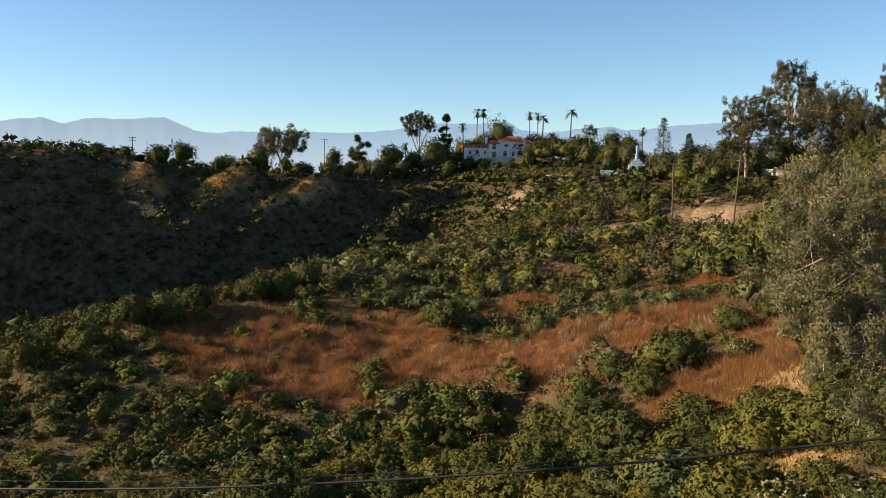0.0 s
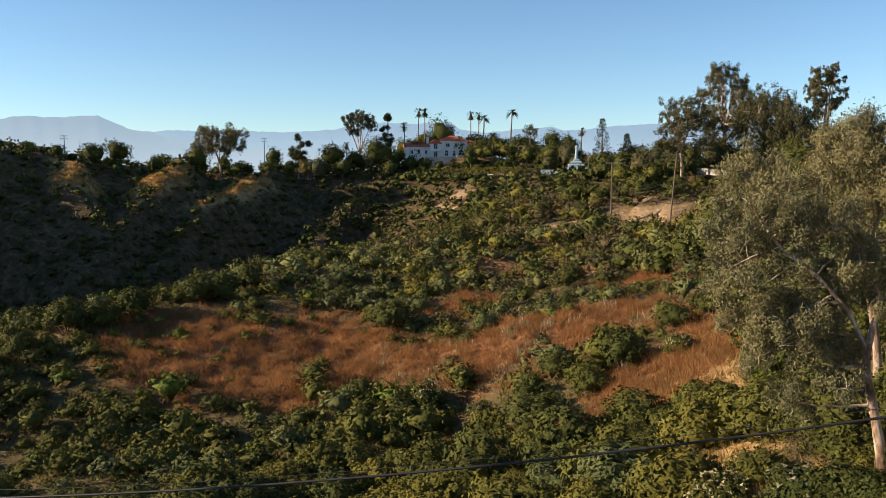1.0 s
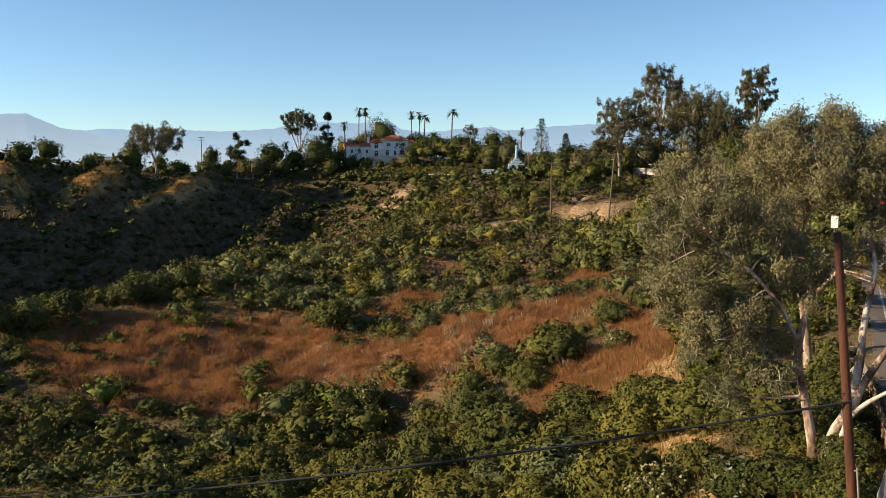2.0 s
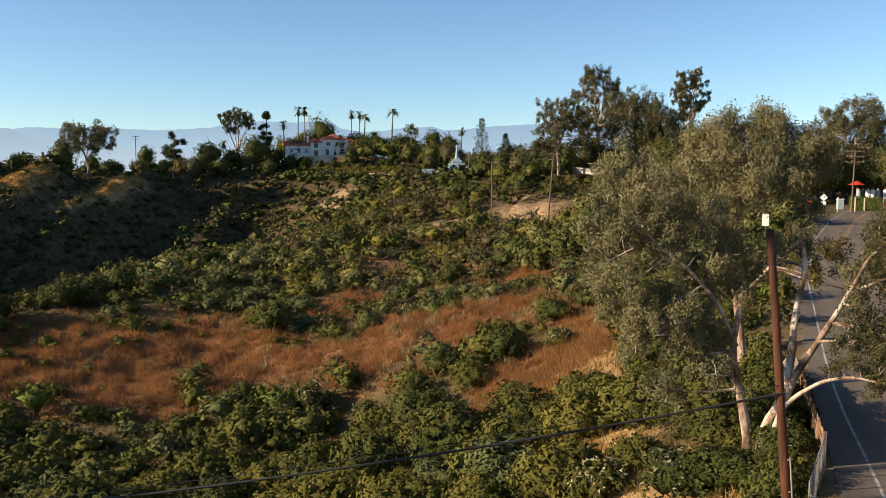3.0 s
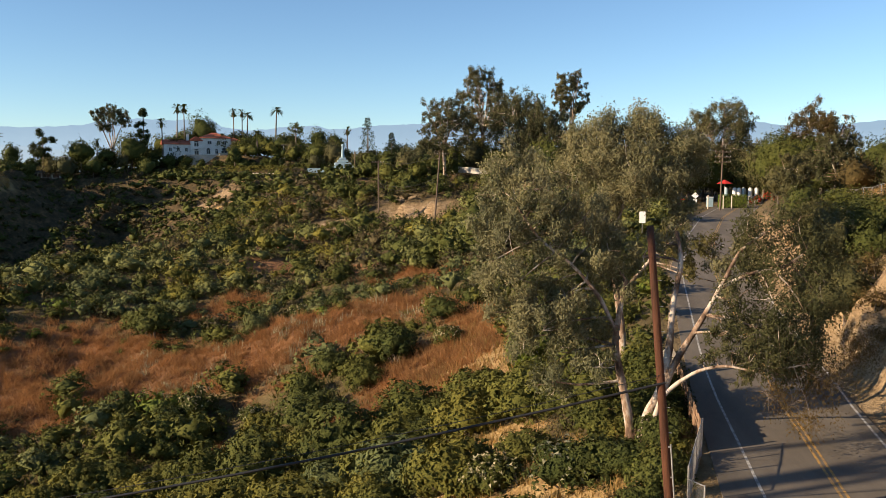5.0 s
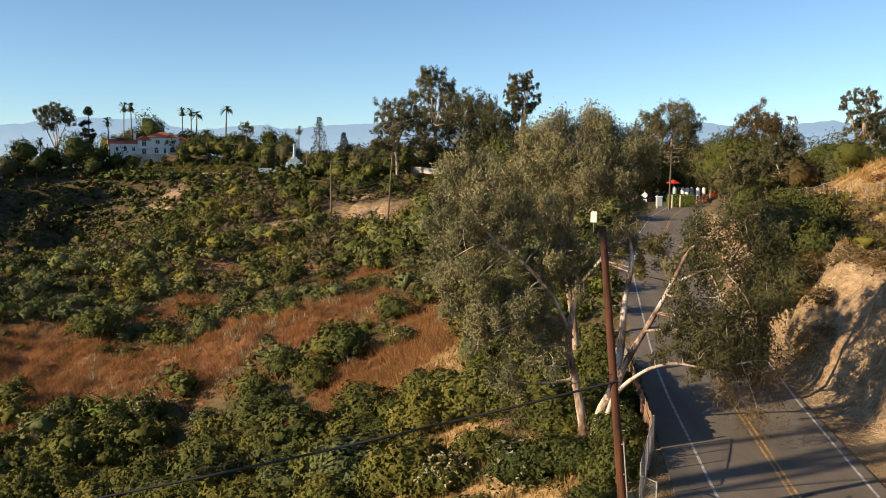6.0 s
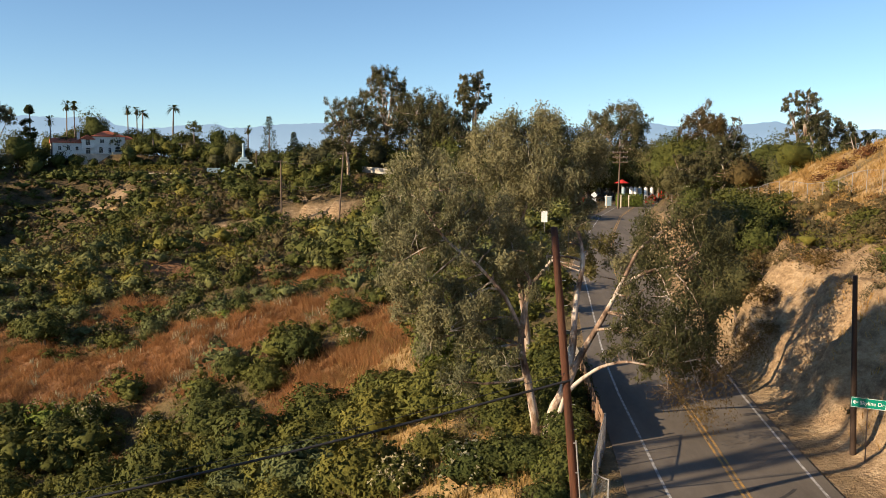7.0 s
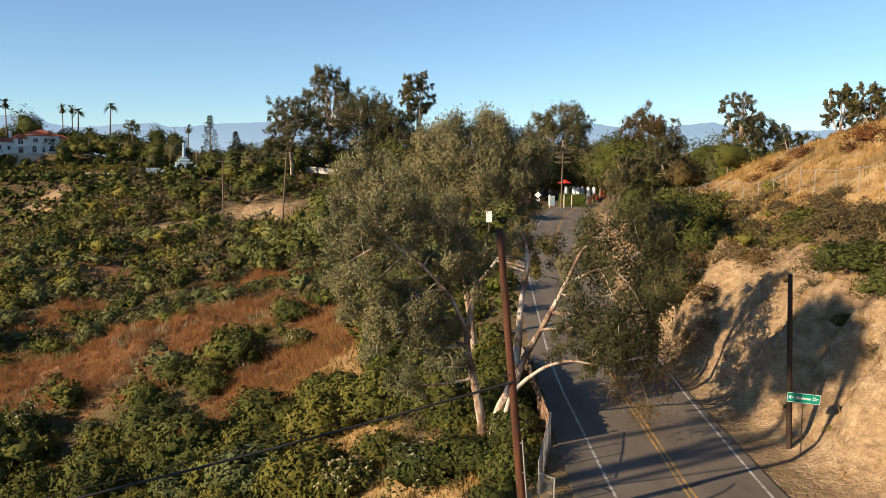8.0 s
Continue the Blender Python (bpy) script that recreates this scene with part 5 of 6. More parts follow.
k = 0
for x, y, h, w in [(-240.4, 186.9, 5.0, 8.2), (-233.2, 206.6, 8.0, 11.5), (-230.6, 215.4, 10.5, 9.7), (-223.6, 225.5, 6.2, 7.7), (-212.5, 233.3, 10, 13.1), (-212.5, 279, 11, 7),
                   (-205.0, 287, 10, 6.8), (-189.9, 287.6, 13.5, 11.1), (-175.4, 297.9, 13.5, 13.9), (-160.4, 328.6, 21, 13.7), (-110.2, 326.7, 15.5, 8.3), (-103.9, 328.7, 16, 8.3),
                   (-123.2, 316.5, 7, 12), (-135.2, 312.2, 5.2, 9), (-137, 315, 6.0, 7), (-22.4, 203.8, 8.6, 11), (-11.3, 199.7, 6.5, 8), (36.6, 186.4, 13.7, 14.0), (43.6, 174.6, 10.7, 10.9),
                   (64.2, 146.5, 9.6, 4.3), (18.7, 194.1, 13.7, 11.8), (-226, 232, 7, 9), (-182, 283, 8, 9), (-168, 296, 8, 9), (-120, 313, 5, 9),
                   (-106, 311, 7, 9), (-74, 274, 8, 8), (-66, 262, 7, 8), (-46, 203, 4, 7), (-50, 250, 8, 10), (-2, 206, 7, 9), (8, 200, 8, 10),
                   (-95, 316, 6, 9), (-142, 318, 5, 7)]:
    broadleaf(x, y, h, w, 400 + k)
    k += 1
r_ = random.Random(5)
for a, b, n, hs in [((-243, 190), (-222, 236), 7, 4), ((-214, 268), (-196, 296), 10, 7), ((-188, 290), (-160, 318), 12, 8), ((-132, 324), (-98, 314), 11, 6.5), ((-76, 286), (-52, 258), 9, 7),
                   ((-62, 246), (-46, 226), 6, 6), ((-34, 226), (2, 224), 13, 9), ((-16, 208), (24, 206), 12, 9), ((40, 192), (62, 164), 12, 10), ((36, 168), (56, 146), 9, 7), ((-190, 304), (-172, 322), 8, 9), ((-166, 324), (-140, 334), 9, 11), ((-222, 246), (-206, 268), 6, 6), ((-204, 264), (-192, 280), 6, 8), ((-150, 318), (-112, 322), 14, 9), ((-120, 309), (-100, 308), 8, 5.5), ((-104, 312), (-66, 288), 14, 9), ((-60, 270), (-44, 240), 9, 9), ((22, 206), (52, 198), 11, 12), ((16, 196), (24, 214), 5, 11)]:
    for j in range(n):
        s_ = (j + r_.random()) / n
        broadleaf(a[0] + (b[0] - a[0]) * s_ + r_.uniform(-5, 5), a[1] + (b[1] - a[1]) * s_ + r_.uniform(-5, 5), hs * r_.uniform(0.6, 1.25), hs * r_.uniform(0.7, 1.4), 800 + k,
                  r_.choice((DEEP, DEEP, PINE, GUM_FAR)))
        k += 1
for x, y, h, w in [(20.5, 72, 4.2, 4.5), (19.8, 79, 4.0, 4.5), (20.0, 66, 3.4, 3.6), (23.5, 82, 4.5, 5.5), (25, 90, 3.8, 5), (22, 97, 3.8, 4.5), (27.5, 104, 3.6, 5)]:
    broadleaf(x, y, h, w, 900 + k, DEEP, "bushy dark green tree on the bank", 0.1)
    k += 1
for x, y, h, w, mat in [(-160.9, 331, 21, 12, PINE), (-135.5, 303.1, 10.5, 6.5, DEEP), (-130.7, 308.4, 6, 6.7, DEEP), (-124, 311.2, 7, 6, OLIVE), (-117.4, 317, 8, 12.5, DEEP), (-107, 317.5, 9, 11, DEEP),
                        (-106.2, 328.3, 12, 7, GUM_FAR), (-69.2, 291.9, 8, 6, DEEP), (-44.3, 210.4, 7, 5.8, DEEP), (-40.1, 214.3, 8, 7.3, DEEP), (-35.9, 219.1, 7, 6, DEEP),
                        (-37.5, 224.9, 9, 6, DEEP), (-31.4, 229.9, 9.5, 7.8, OLIVE), (-156.9, 306.2, 5, 8, DEEP), (-163.5, 305, 6, 7, DEEP), (-54.7, 218.2, 5.5, 6, OLIVE), (37.4, 179, 14, 10, DEEP), (43, 174.5, 13, 10, DEEP), (35.5, 191.5, 14, 11, GUM_FAR), (50.4, 183, 10, 10, DEEP), (58.6, 191, 9, 10, DEEP), (42, 200.5, 15, 11, PINE), (-48.3, 209.5, 4.8, 4.3, OLIVE)]:
    broadleaf(x, y, h, w, 1200 + k, mat, "full dark garden tree on the ridge")
    k += 1
r_ = random.Random(8)
for j in range(34):
    x = -168 + 2.1 * j + r_.uniform(-0.8, 0.8)
    y = 304.6 + r_.uniform(-0.6, 4.6) - 0.02 * (x + 168)
    if not -157.5 < x < -145 or y < 306:
        broadleaf(x, y, r_.uniform(2.0, 4.2), r_.uniform(2.8, 5.0), 1300 + j, r_.choice((DEEP, DEEP, OLIVE, PINE)), "leafy garden shrub on the terrace below the villa", 0.05)
for x, y, h, w in [(-166, 322, 13, 9), (-172, 316, 11, 10), (-178, 308, 12, 9), (-139, 321, 9, 7), (-133, 322, 10, 6)]:
    broadleaf(x, y, h, w, 1400 - int(x), DEEP, "tall dark garden tree beside the villa")
broadleaf(43.1, 127.9, 6.5, 9.0, 470, OLIVE, "round yellow-green tree above the fence")
for x, y, h, w in [(15.6, 63, 6.4, 4.6), (17.2, 67.5, 7.0, 5.2), (16.6, 59, 4.6, 4.0), (18.6, 73, 6.5, 5.0)]:
    broadleaf(x, y, h, w, 1500 + int(y), GUM_DARK, "leafy dark tree at the foot of the bank beside the road", 0.25)
broadleaf(37.5, 133.5, 6.0, 7.0, 471, RUST, "bushy tree with yellowing leaves beside the fence")
broadleaf(-209, 285, 9.5, 5, 472, BRIGHT, "bright green tree behind the long house")
broadleaf(-203.5, 289, 10, 5, 473, BRIGHT, "bright green tree behind the long house")
for x, y, h, w, mat, label, open_, low in [
    (-210.0, 243.5, 19.5, 20.5, None, "wide spreading eucalyptus with sparse crown on the ridge", 1.0, 0.45), (-183.0, 297.9, 24, 15.0, None, "forked umbrella-shaped eucalyptus on the ridge", 0.7, 0.6),
    (-38.2, 211.6, 21.5, 14.5, None, "eucalyptus with layered crown and pale limbs", 1.15, 0.22), (-31.3, 232.9, 28.5, 15, None, "tallest eucalyptus, with an open crown", 1.5, 0.2),
    (-19.4, 224.2, 22, 20, None, "broad leaning eucalyptus with brownish crown", 2.0, 0.05), (-13, 219, 17, 14, None, "broad leaning eucalyptus with brownish crown", 1.4, 0.1),
    (-7.4, 234.9, 26.5, 9.5, None, "tall eucalyptus with leaves only at its top", 1.0, 0.5), (27.8, 203.1, 22.5, 18, None, "dark spreading eucalyptus by the road", 1.6, 0.2),
    (47.3, 194.3, 19.5, 14.1, RUST, "eucalyptus with white limbs and rusty crown", 0.9, 0.45), (57.6, 165.2, 19.5, 8, None, "tall thin eucalyptus with white trunks", 0.7, 0.45),
    (64.4, 173.4, 15.5, 11.2, None, "low leaning eucalyptus behind the hill", 0.8, 0.3), (63.4, 136.0, 13, 6.0, None, "sparse pale eucalyptus on the hill's crest", 0.6, 0.3),
    (67.0, 134.2, 12, 7, None, "sparse pale eucalyptus on the hill's crest", 0.7, 0.25), (61, 148, 9, 6, None, "low eucalyptus behind the hill's crest", 0.8, 0.2), (41, 158, 12, 10, None, "dark dense eucalyptus beside the road", 1.2, 0.15),
    (33, 150, 9, 7, None, "dark dense eucalyptus beside the road", 1.1, 0.15)]:
    far_gum(x, y, h * 1.06, w * 1.12, 500 + k, mat, label, open_, low)
    k += 1
# a tall gum out of view behind the viewpoint, added to shade the cut bank
far_gum(-41.0, 9.6, 32.4 - float(land(-41.0, 9.6)), 7.5, 760, GUM_FAR, "very tall eucalyptus out of view, added to shade the bank", 1.7, 0.87)
for x, y, h, w in [(-200.6, 280.3, 19, 9.7), (-174.5, 305.4, 24, 8.5)]:
    pine(x, y, h, w, 600 + int(-x))
for x, y, h, w in [(-79.4, 289.1, 20.2, 12.5), (-68.9, 281.5, 14.0, 9.0)]:
    conifer(x, y, h, w, 620 + int(-x))
for x, y, h, w in [(-141.5, 328.6, 19.5, 5.8), (-130.8, 313.6, 11, 6.5), (-128.8, 327.3, 21.8, 6.0), (-61.2, 278.2, 9.4, 7), (-64.5, 277, 8, 6)]:
    palm(x, y, h, w, 640 + int(-x), True)
for x, y, h, w in [(-168.1, 308.9, 18.0, 4.2), (-165.5, 314.9, 22, 4.3), (-163.4, 317.5, 21.5, 4.0), (-147.9, 330.1, 20.5, 3.8), (-145.5, 333.1, 20.3, 3.6), (-96.4, 320.6, 15.0, 3.6), (-185.1, 290.8, 12.0, 3.2)]:
    palm(x, y, h, w, 660 + int(-x), False)
lollipop(-115.3, 314.3, 14.5, 7.2, 690)
# ---- poles, cables, signs and fences ----
def sag_line(a, b, sag, n=14):
    a, b = np.asarray(a, float), np.asarray(b, float)
    t = np.linspace(0, 1, n)[:, None]
    return a + (b - a) * t - np.array([0, 0, 4 * sag]) * t * (1 - t)


def cable(name, a, b, sag, radius, label, mat=None):
    pts = sag_line(a, b, sag)
    me = Shape().tube(pts - pts[0], np.full(len(pts), radius), 6).mesh(name, mat or RUBBER)
    ob = new(name, me)
    ob.matrix_basis = pose(*pts[0])
    return tagged(ob, label, "cable")


def rod(bm, a, b, radius, sides=8):
    a, b = Vector(a), Vector(b)
    d = b - a
    bmesh.ops.create_cone(bm, cap_ends=True, segments=sides, radius1=radius, radius2=radius, depth=d.length,
                          matrix=Matrix.Translation((a + b) / 2) @ d.to_track_quat("Z", "Y").to_matrix().to_4x4())
    return bm


def utility_pole(base, top, r0, r1, mat, label, arms=0, arm_len=2.4, turn=0.0):
    """A tapered pole, maybe leaning, with cross-arms and insulators."""
    base, top = Vector(base), Vector(top)
    root = thing("utility_pole", tuple(base), label, "utility pole")
    line = np.array([base.lerp(top, s / 8) - base for s in range(9)])
    v, f, first, last = tube(line, np.linspace(r0, r1, 9), 14)
    me = mesh_of("pole", v, np.concatenate([f, last]), mat)
    part("pole", smooth_mesh(me), mat, root)
    way = Vector((math.cos(radians(turn)), math.sin(radians(turn)), 0))
    for k in range(arms):
        c = (top - base) + Vector((0, 0, -0.35 - 0.95 * k))
        arm = part("crossarm", add_box(bmesh.new(), tuple(c + Vector((way.y, -way.x, 0)) * 0.18), (arm_len, 0.12, 0.14), turn, 0.015), GREY_POLE, root)
        for s in (-0.46, -0.2, 0.2, 0.46):
            p = c + way * arm_len * s + Vector((way.y, -way.x, 0)) * 0.18
            part("insulator", rod(bmesh.new(), p + Vector((0, 0, 0.07)), p + Vector((0, 0, 0.26)), 0.05), STEEL, arm)
    return root


def left_pole():
    root = utility_pole((3.15, 30.0, -1.3), (2.0, 29.9, 11.0), 0.175, 0.125, POLE_WOOD, "leaning reddish-brown wooden utility pole beside the road")
    rng = np.random.RandomState(2)
    part("conduit", rod(bmesh.new(), (0.16, -0.14, 0.0), (-0.24, -0.16, 4.6), 0.028), STEEL, root, "thin grey conduit strapped to the pole")
    for z in (1.0, 2.2, 3.4, 4.5):
        x = 0.16 - 0.4 * z / 4.6
        part("strap", add_box(bmesh.new(), (x - 0.04, -0.15, z), (0.12, 0.07, 0.05), 0, 0.01), STEEL, root)
    for z in np.arange(5.0, 12.0, 0.9):
        f = z / 12.3
        part("step_bolt", rod(bmesh.new(), (-1.15 * f + 0.1, -0.1, z), (-1.15 * f + 0.26, -0.12, z), 0.012), STEEL, root)


left_pole()
right_pole = utility_pole((16.4, 38.8, -0.2), (16.1, 38.8, 8.35), 0.145, 0.105, DARK_POLE, "dark stub pole at the foot of the cut bank")
cable("power_cable", (2.66, 29.85, 5.5), (-44, 18.5, -1.6), 1.0, 0.045, "thick black cable running down from the pole over the slope")
cable("power_cable", (2.63, 29.85, 5.8), (-44, 18.7, -1.2), 1.1, 0.012, "thin wire running beside the black cable")


def street_sign():
    """Green street-name blade with a white border and lettering, on a steel post."""
    root = thing("street_sign", (16.42, 37.6, 0.2), "green street-name sign with white lettering on a thin post", "street sign", turn=-14)
    bm = bmesh.new()
    add_box(bm, (0, 0, 1.35), (0.05, 0.05, 3.1), 0, 0.008)
    part("post", bm, GREY_POLE, root)
    blade = part("blade", add_box(bmesh.new(), (0.02, -0.05, 2.62), (1.42, 0.02, 0.46), 0, 0.006, (0, 3)), SIGN_GREEN, root)
    bm = bmesh.new()
    for c, s in (((0, 0, 0.21), (1.38, 0.006, 0.014)), ((0, 0, -0.21), (1.38, 0.006, 0.014)), ((-0.69, 0, 0), (0.014, 0.006, 0.42)), ((0.69, 0, 0), (0.014, 0.006, 0.42))):
        add_box(bm, c, s)
    border = part("border", bm, WHITE_PAINT, blade)
    border.matrix_basis = pose(0.02, -0.064, 2.62, 0, 3, 0)
    curve = bpy.data.curves.new("lettering", "FONT")
    curve.body, curve.size, curve.extrude, curve.align_x, curve.align_y = "Skyline Dr", 0.235, 0.003, "CENTER", "CENTER"
    tmp = new("lettering", curve)
    bpy.context.view_layer.update()
    me = bpy.data.meshes.new_from_object(tmp.evaluated_get(bpy.context.evaluated_depsgraph_get()))
    bpy.data.objects.remove(tmp)
    letters = part("lettering", me, WHITE_PAINT, blade)
    letters.matrix_basis = pose(0.16, -0.064, 2.61, 90, 0, 0) @ pose(0, 0, 0, 0, 0, -3)
    bm = bmesh.new()
    add_box(bm, (-0.50, -0.064, 2.655), (0.20, 0.006, 0.03), 0, 0, (0, 3))
    for s in (-1, 1):
        add_box(bm, (-0.565, -0.064, 2.655 + s * 0.04), (0.12, 0.006, 0.03), 0, 0, (0, -s * 42))
    part("arrow", bm, WHITE_PAINT, blade)


street_sign()


def chain_fence(points, height, label, gap=2.4, mesh_step=0.22, wire=0.006):
    """Chain-link: round posts, top rail and a net of crossing wires, following the ground."""
    pts = np.asarray(points, float)
    seg = np.hypot(*np.diff(pts, axis=0).T)
    s = np.concatenate([[0], np.cumsum(seg)])
    n = max(int(round(s[-1] / gap)), 1)
    at = np.linspace(0, s[-1], n + 1)
    xy = np.stack([np.interp(at, s, pts[:, k]) for k in range(2)], 1)
    z = land(xy[:, 0], xy[:, 1])
    root = thing("chain_link_fence", (xy[0, 0], xy[0, 1], z[0]), label, "fence")
    o = np.array([xy[0, 0], xy[0, 1], z[0]])
    foot = np.column_stack([xy, z]) - o
    for p in foot:
        part("post", rod(bmesh.new(), tuple(p + (0, 0, -0.3)), tuple(p + (0, 0, height + 0.04)), 0.035), STEEL, root)
    rail, net = Shape(), Shape()
    for a, b in zip(foot[:-1], foot[1:]):
        up = np.array([0, 0, height])
        rail.tube(np.array([a + up, (a + b) / 2 + up, b + up]), [0.024] * 3, 6)
        m = int(np.linalg.norm(b - a) / mesh_step)
        rise = int(height / mesh_step)
        for k in range(-rise, m):
            for sgn in (0, 1):
                u0, u1 = max(k, 0), min(k + rise, m)
                if u1 <= u0:
                    continue
                h0, h1 = (u0 - k) * mesh_step, (u1 - k) * mesh_step
                if sgn:
                    h0, h1 = height - h0, height - h1
                q0, q1 = a + (b - a) * u0 / m + np.array([0, 0, h0]), a + (b - a) * u1 / m + np.array([0, 0, h1])
                net.tube(np.array([q0, (q0 + q1) / 2, q1]), [wire] * 3, 3)
    part("top_rail", rail.mesh("top_rail", STEEL), STEEL, root)
    part("wire_netting", net.mesh("wire_netting", STEEL), STEEL, root)
    return root


chain_fence([(31, 121.6), (30.8, 99.6), (32.7, 84.4), (32.6, 73.7), (33.4, 67.8), (35, 58), (37, 46)], 2.0, "grey chain-link fence along the grassy hill", 3.2, 0.4, 0.0035)
chain_fence([(3.9, 33.0), (5.1, 38.8)], 1.7, "short galvanised chain-link fence at the road's edge", 1.5, 0.12, 0.004)
chain_fence([(4.4, 32.0), (3.9, 33.0)], 1.2, "low galvanised chain-link return at the road's edge", 1.2, 0.12, 0.004)


def board_fence():
    """Weathered upright boards between posts, along the edge of the verge."""
    root = thing("wooden_fence", (5.1, 39.0, -0.3), "weathered brown board fence along the road's edge", "fence")
    rng = np.random.RandomState(9)
    for k in range(44):
        y = 39.2 + k * 0.31
        x = 5.1 + 0.012 * (y - 39)
        h = 1.75 + rng.uniform(-0.06, 0.06)
        part("board", add_box(bmesh.new(), (x - 5.1, y - 39.0, h / 2), (0.03, 0.303, h), rng.uniform(-2, 2), 0.006, (rng.uniform(-1, 1), rng.uniform(-2, 2))), FENCE_WOOD, root)
    for k in range(7):
        part("post", add_box(bmesh.new(), (-0.07 + 0.027 * k, 0.2 + k * 2.27, 0.95), (0.1, 0.1, 2.0), 0, 0.01), FENCE_WOOD, root)
    part("rail", add_box(bmesh.new(), (0.02, 7.0, 1.45), (0.05, 13.8, 0.09), -0.7, 0.01), FENCE_WOOD, root)
    return root


board_fence()
panel = thing("plywood_panel", (4.7, 52.6, -0.2), "upright pale plywood panel with a pointed top at the verge", "panel", turn=8)
bm = bmesh.new()
profile = [(-0.75, 0.0), (0.75, 0.0), (0.75, 1.5), (0.1, 2.6), (-0.75, 1.6)]
face = bm.faces.new([bm.verts.new((x, 0, z)) for x, z in profile])
out = bmesh.ops.extrude_face_region(bm, geom=[face])
bmesh.ops.translate(bm, verts=[v for v in out["geom"] if isinstance(v, bmesh.types.BMVert)], vec=(0, 0.04, 0))
bmesh.ops.recalc_face_normals(bm, faces=bm.faces)
part("sheet", bm, CONCRETE, panel)
part("stake", add_box(bmesh.new(), (0.3, 0.09, 0.9), (0.09, 0.09, 2.0), 0, 0.01), FENCE_WOOD, panel)

# dark curving tyre marks on the asphalt
TYRE = surface("tyre_rubber_trace", [(0.3, (0.035, 0.032, 0.030)), (0.7, (0.06, 0.055, 0.05))], 2.0, 0.8, fine=30, relief=0.05)
for cx, cy, rad, a0, a1 in ((7.4, 37.6, 4.6, -62, 12), (7.1, 37.9, 6.2, -60, -4)):
    a = np.radians(np.linspace(a0, a1, 26))
    inner, outer = np.stack([cx + rad * np.cos(a), cy + rad * np.sin(a), 0 * a + 0.027], 1), np.stack([cx + (rad + 0.16) * np.cos(a), cy + (rad + 0.16) * np.sin(a), 0 * a + 0.027], 1)
    i = np.arange(25)
    mark = new("tyre_mark", mesh_of("tyre_mark", np.concatenate([inner, outer]), np.stack([i, i + 26, i + 27, i + 1], 1), TYRE))
    mark.parent = road

# poles on the slopes and the ridge
utility_pole((-48.4, 185.6, float(land(-48.4, 185.6)) - 0.4), (-48.5, 185.6, 15.3), 0.2, 0.14, GREY_POLE, "weathered utility pole with a cross-arm on the slope", 1, 2.6, 10)
utility_pole((-34.3, 178.4, float(land(-34.3, 178.4)) - 0.4), (-33.1, 178.8, 17.0), 0.2, 0.14, GREY_POLE, "leaning weathered utility pole with a cross-arm on the slope", 1, 2.6, 10)
utility_pole((-237.4, 198.7, 15.5), (-237.4, 198.7, 24.6), 0.16, 0.12, GREY_POLE, "utility pole with two cross-arms on the far ridge", 2, 2.4, 40)
utility_pole((-205.6, 264.0, 7.0), (-205.6, 264.0, 25.7), 0.2, 0.13, GREY_POLE, "utility pole with two cross-arms on the far ridge", 2, 2.4, 40)
utility_pole((23.5, 168.3, 5.6), (23.7, 168.3, 17.2), 0.17, 0.13, GREY_POLE, "utility pole with three cross-arms beside the road's bend", 3, 3.0, 0)
utility_pole((-11.1, 189.7, 5.5), (-11.1, 189.7, 11.2), 0.16, 0.12, DARK_POLE, "short dark pole on the bare slope", 0)
utility_pole((-82.5, 283.5, 10.0), (-82.5, 283.5, 20.0), 0.2, 0.14, GREY_POLE, "bare utility pole beside the conifers", 0)
for dz, sag in ((-0.3, 1.2), (-5.0, 1.6), (-5.6, 1.8)):
    cable("overhead_wire", (-48.5, 185.6, 15.3 + dz), (-33.1, 178.8, 17.0 + dz), sag, 0.03, "overhead wire between the poles on the slope")
    cable("overhead_wire", (-33.1, 178.8, 17.0 + dz), (-11.1, 189.7, 13.0 + dz * 0.6), sag, 0.03, "overhead wire between the poles on the slope")


# ---- houses on the ridge ----
def hip_roof(bm, x0, x1, y0, y1, z, rise, over=0.5, gable=0.0):
    """A tiled roof, hipped, with a thick eave; gable 1 leaves the ends upright."""
    x0, x1, y0, y1 = x0 - over, x1 + over, y0 - over, y1 + over
    inset = (y1 - y0) / 2 * (1 - gable)
    if x1 - x0 >= y1 - y0:
        a, b = (x0 + inset, (y0 + y1) / 2, z + rise), (x1 - inset, (y0 + y1) / 2, z + rise)
    else:
        inset = (x1 - x0) / 2 * (1 - gable)
        a, b = ((x0 + x1) / 2, y0 + inset, z + rise), ((x0 + x1) / 2, y1 - inset, z + rise)
    v = [bm.verts.new(p) for p in ((x0, y0, z), (x1, y0, z), (x1, y1, z), (x0, y1, z), a, b)]
    w = [bm.verts.new((p[0], p[1], z - 0.22)) for p in ((x0, y0), (x1, y0), (x1, y1), (x0, y1))]
    faces = [(0, 1, 5, 4), (1, 2, 5), (2, 3, 4, 5), (3, 0, 4)] if x1 - x0 >= y1 - y0 else [(0, 1, 4), (1, 2, 5, 4), (2, 3, 5), (3, 0, 4, 5)]
    for f in faces:
        bm.faces.new([v[i] for i in f])
    for i in range(4):
        bm.faces.new([w[i], w[(i + 1) % 4], v[(i + 1) % 4], v[i]])
    bm.faces.new(w[::-1])
    return bm


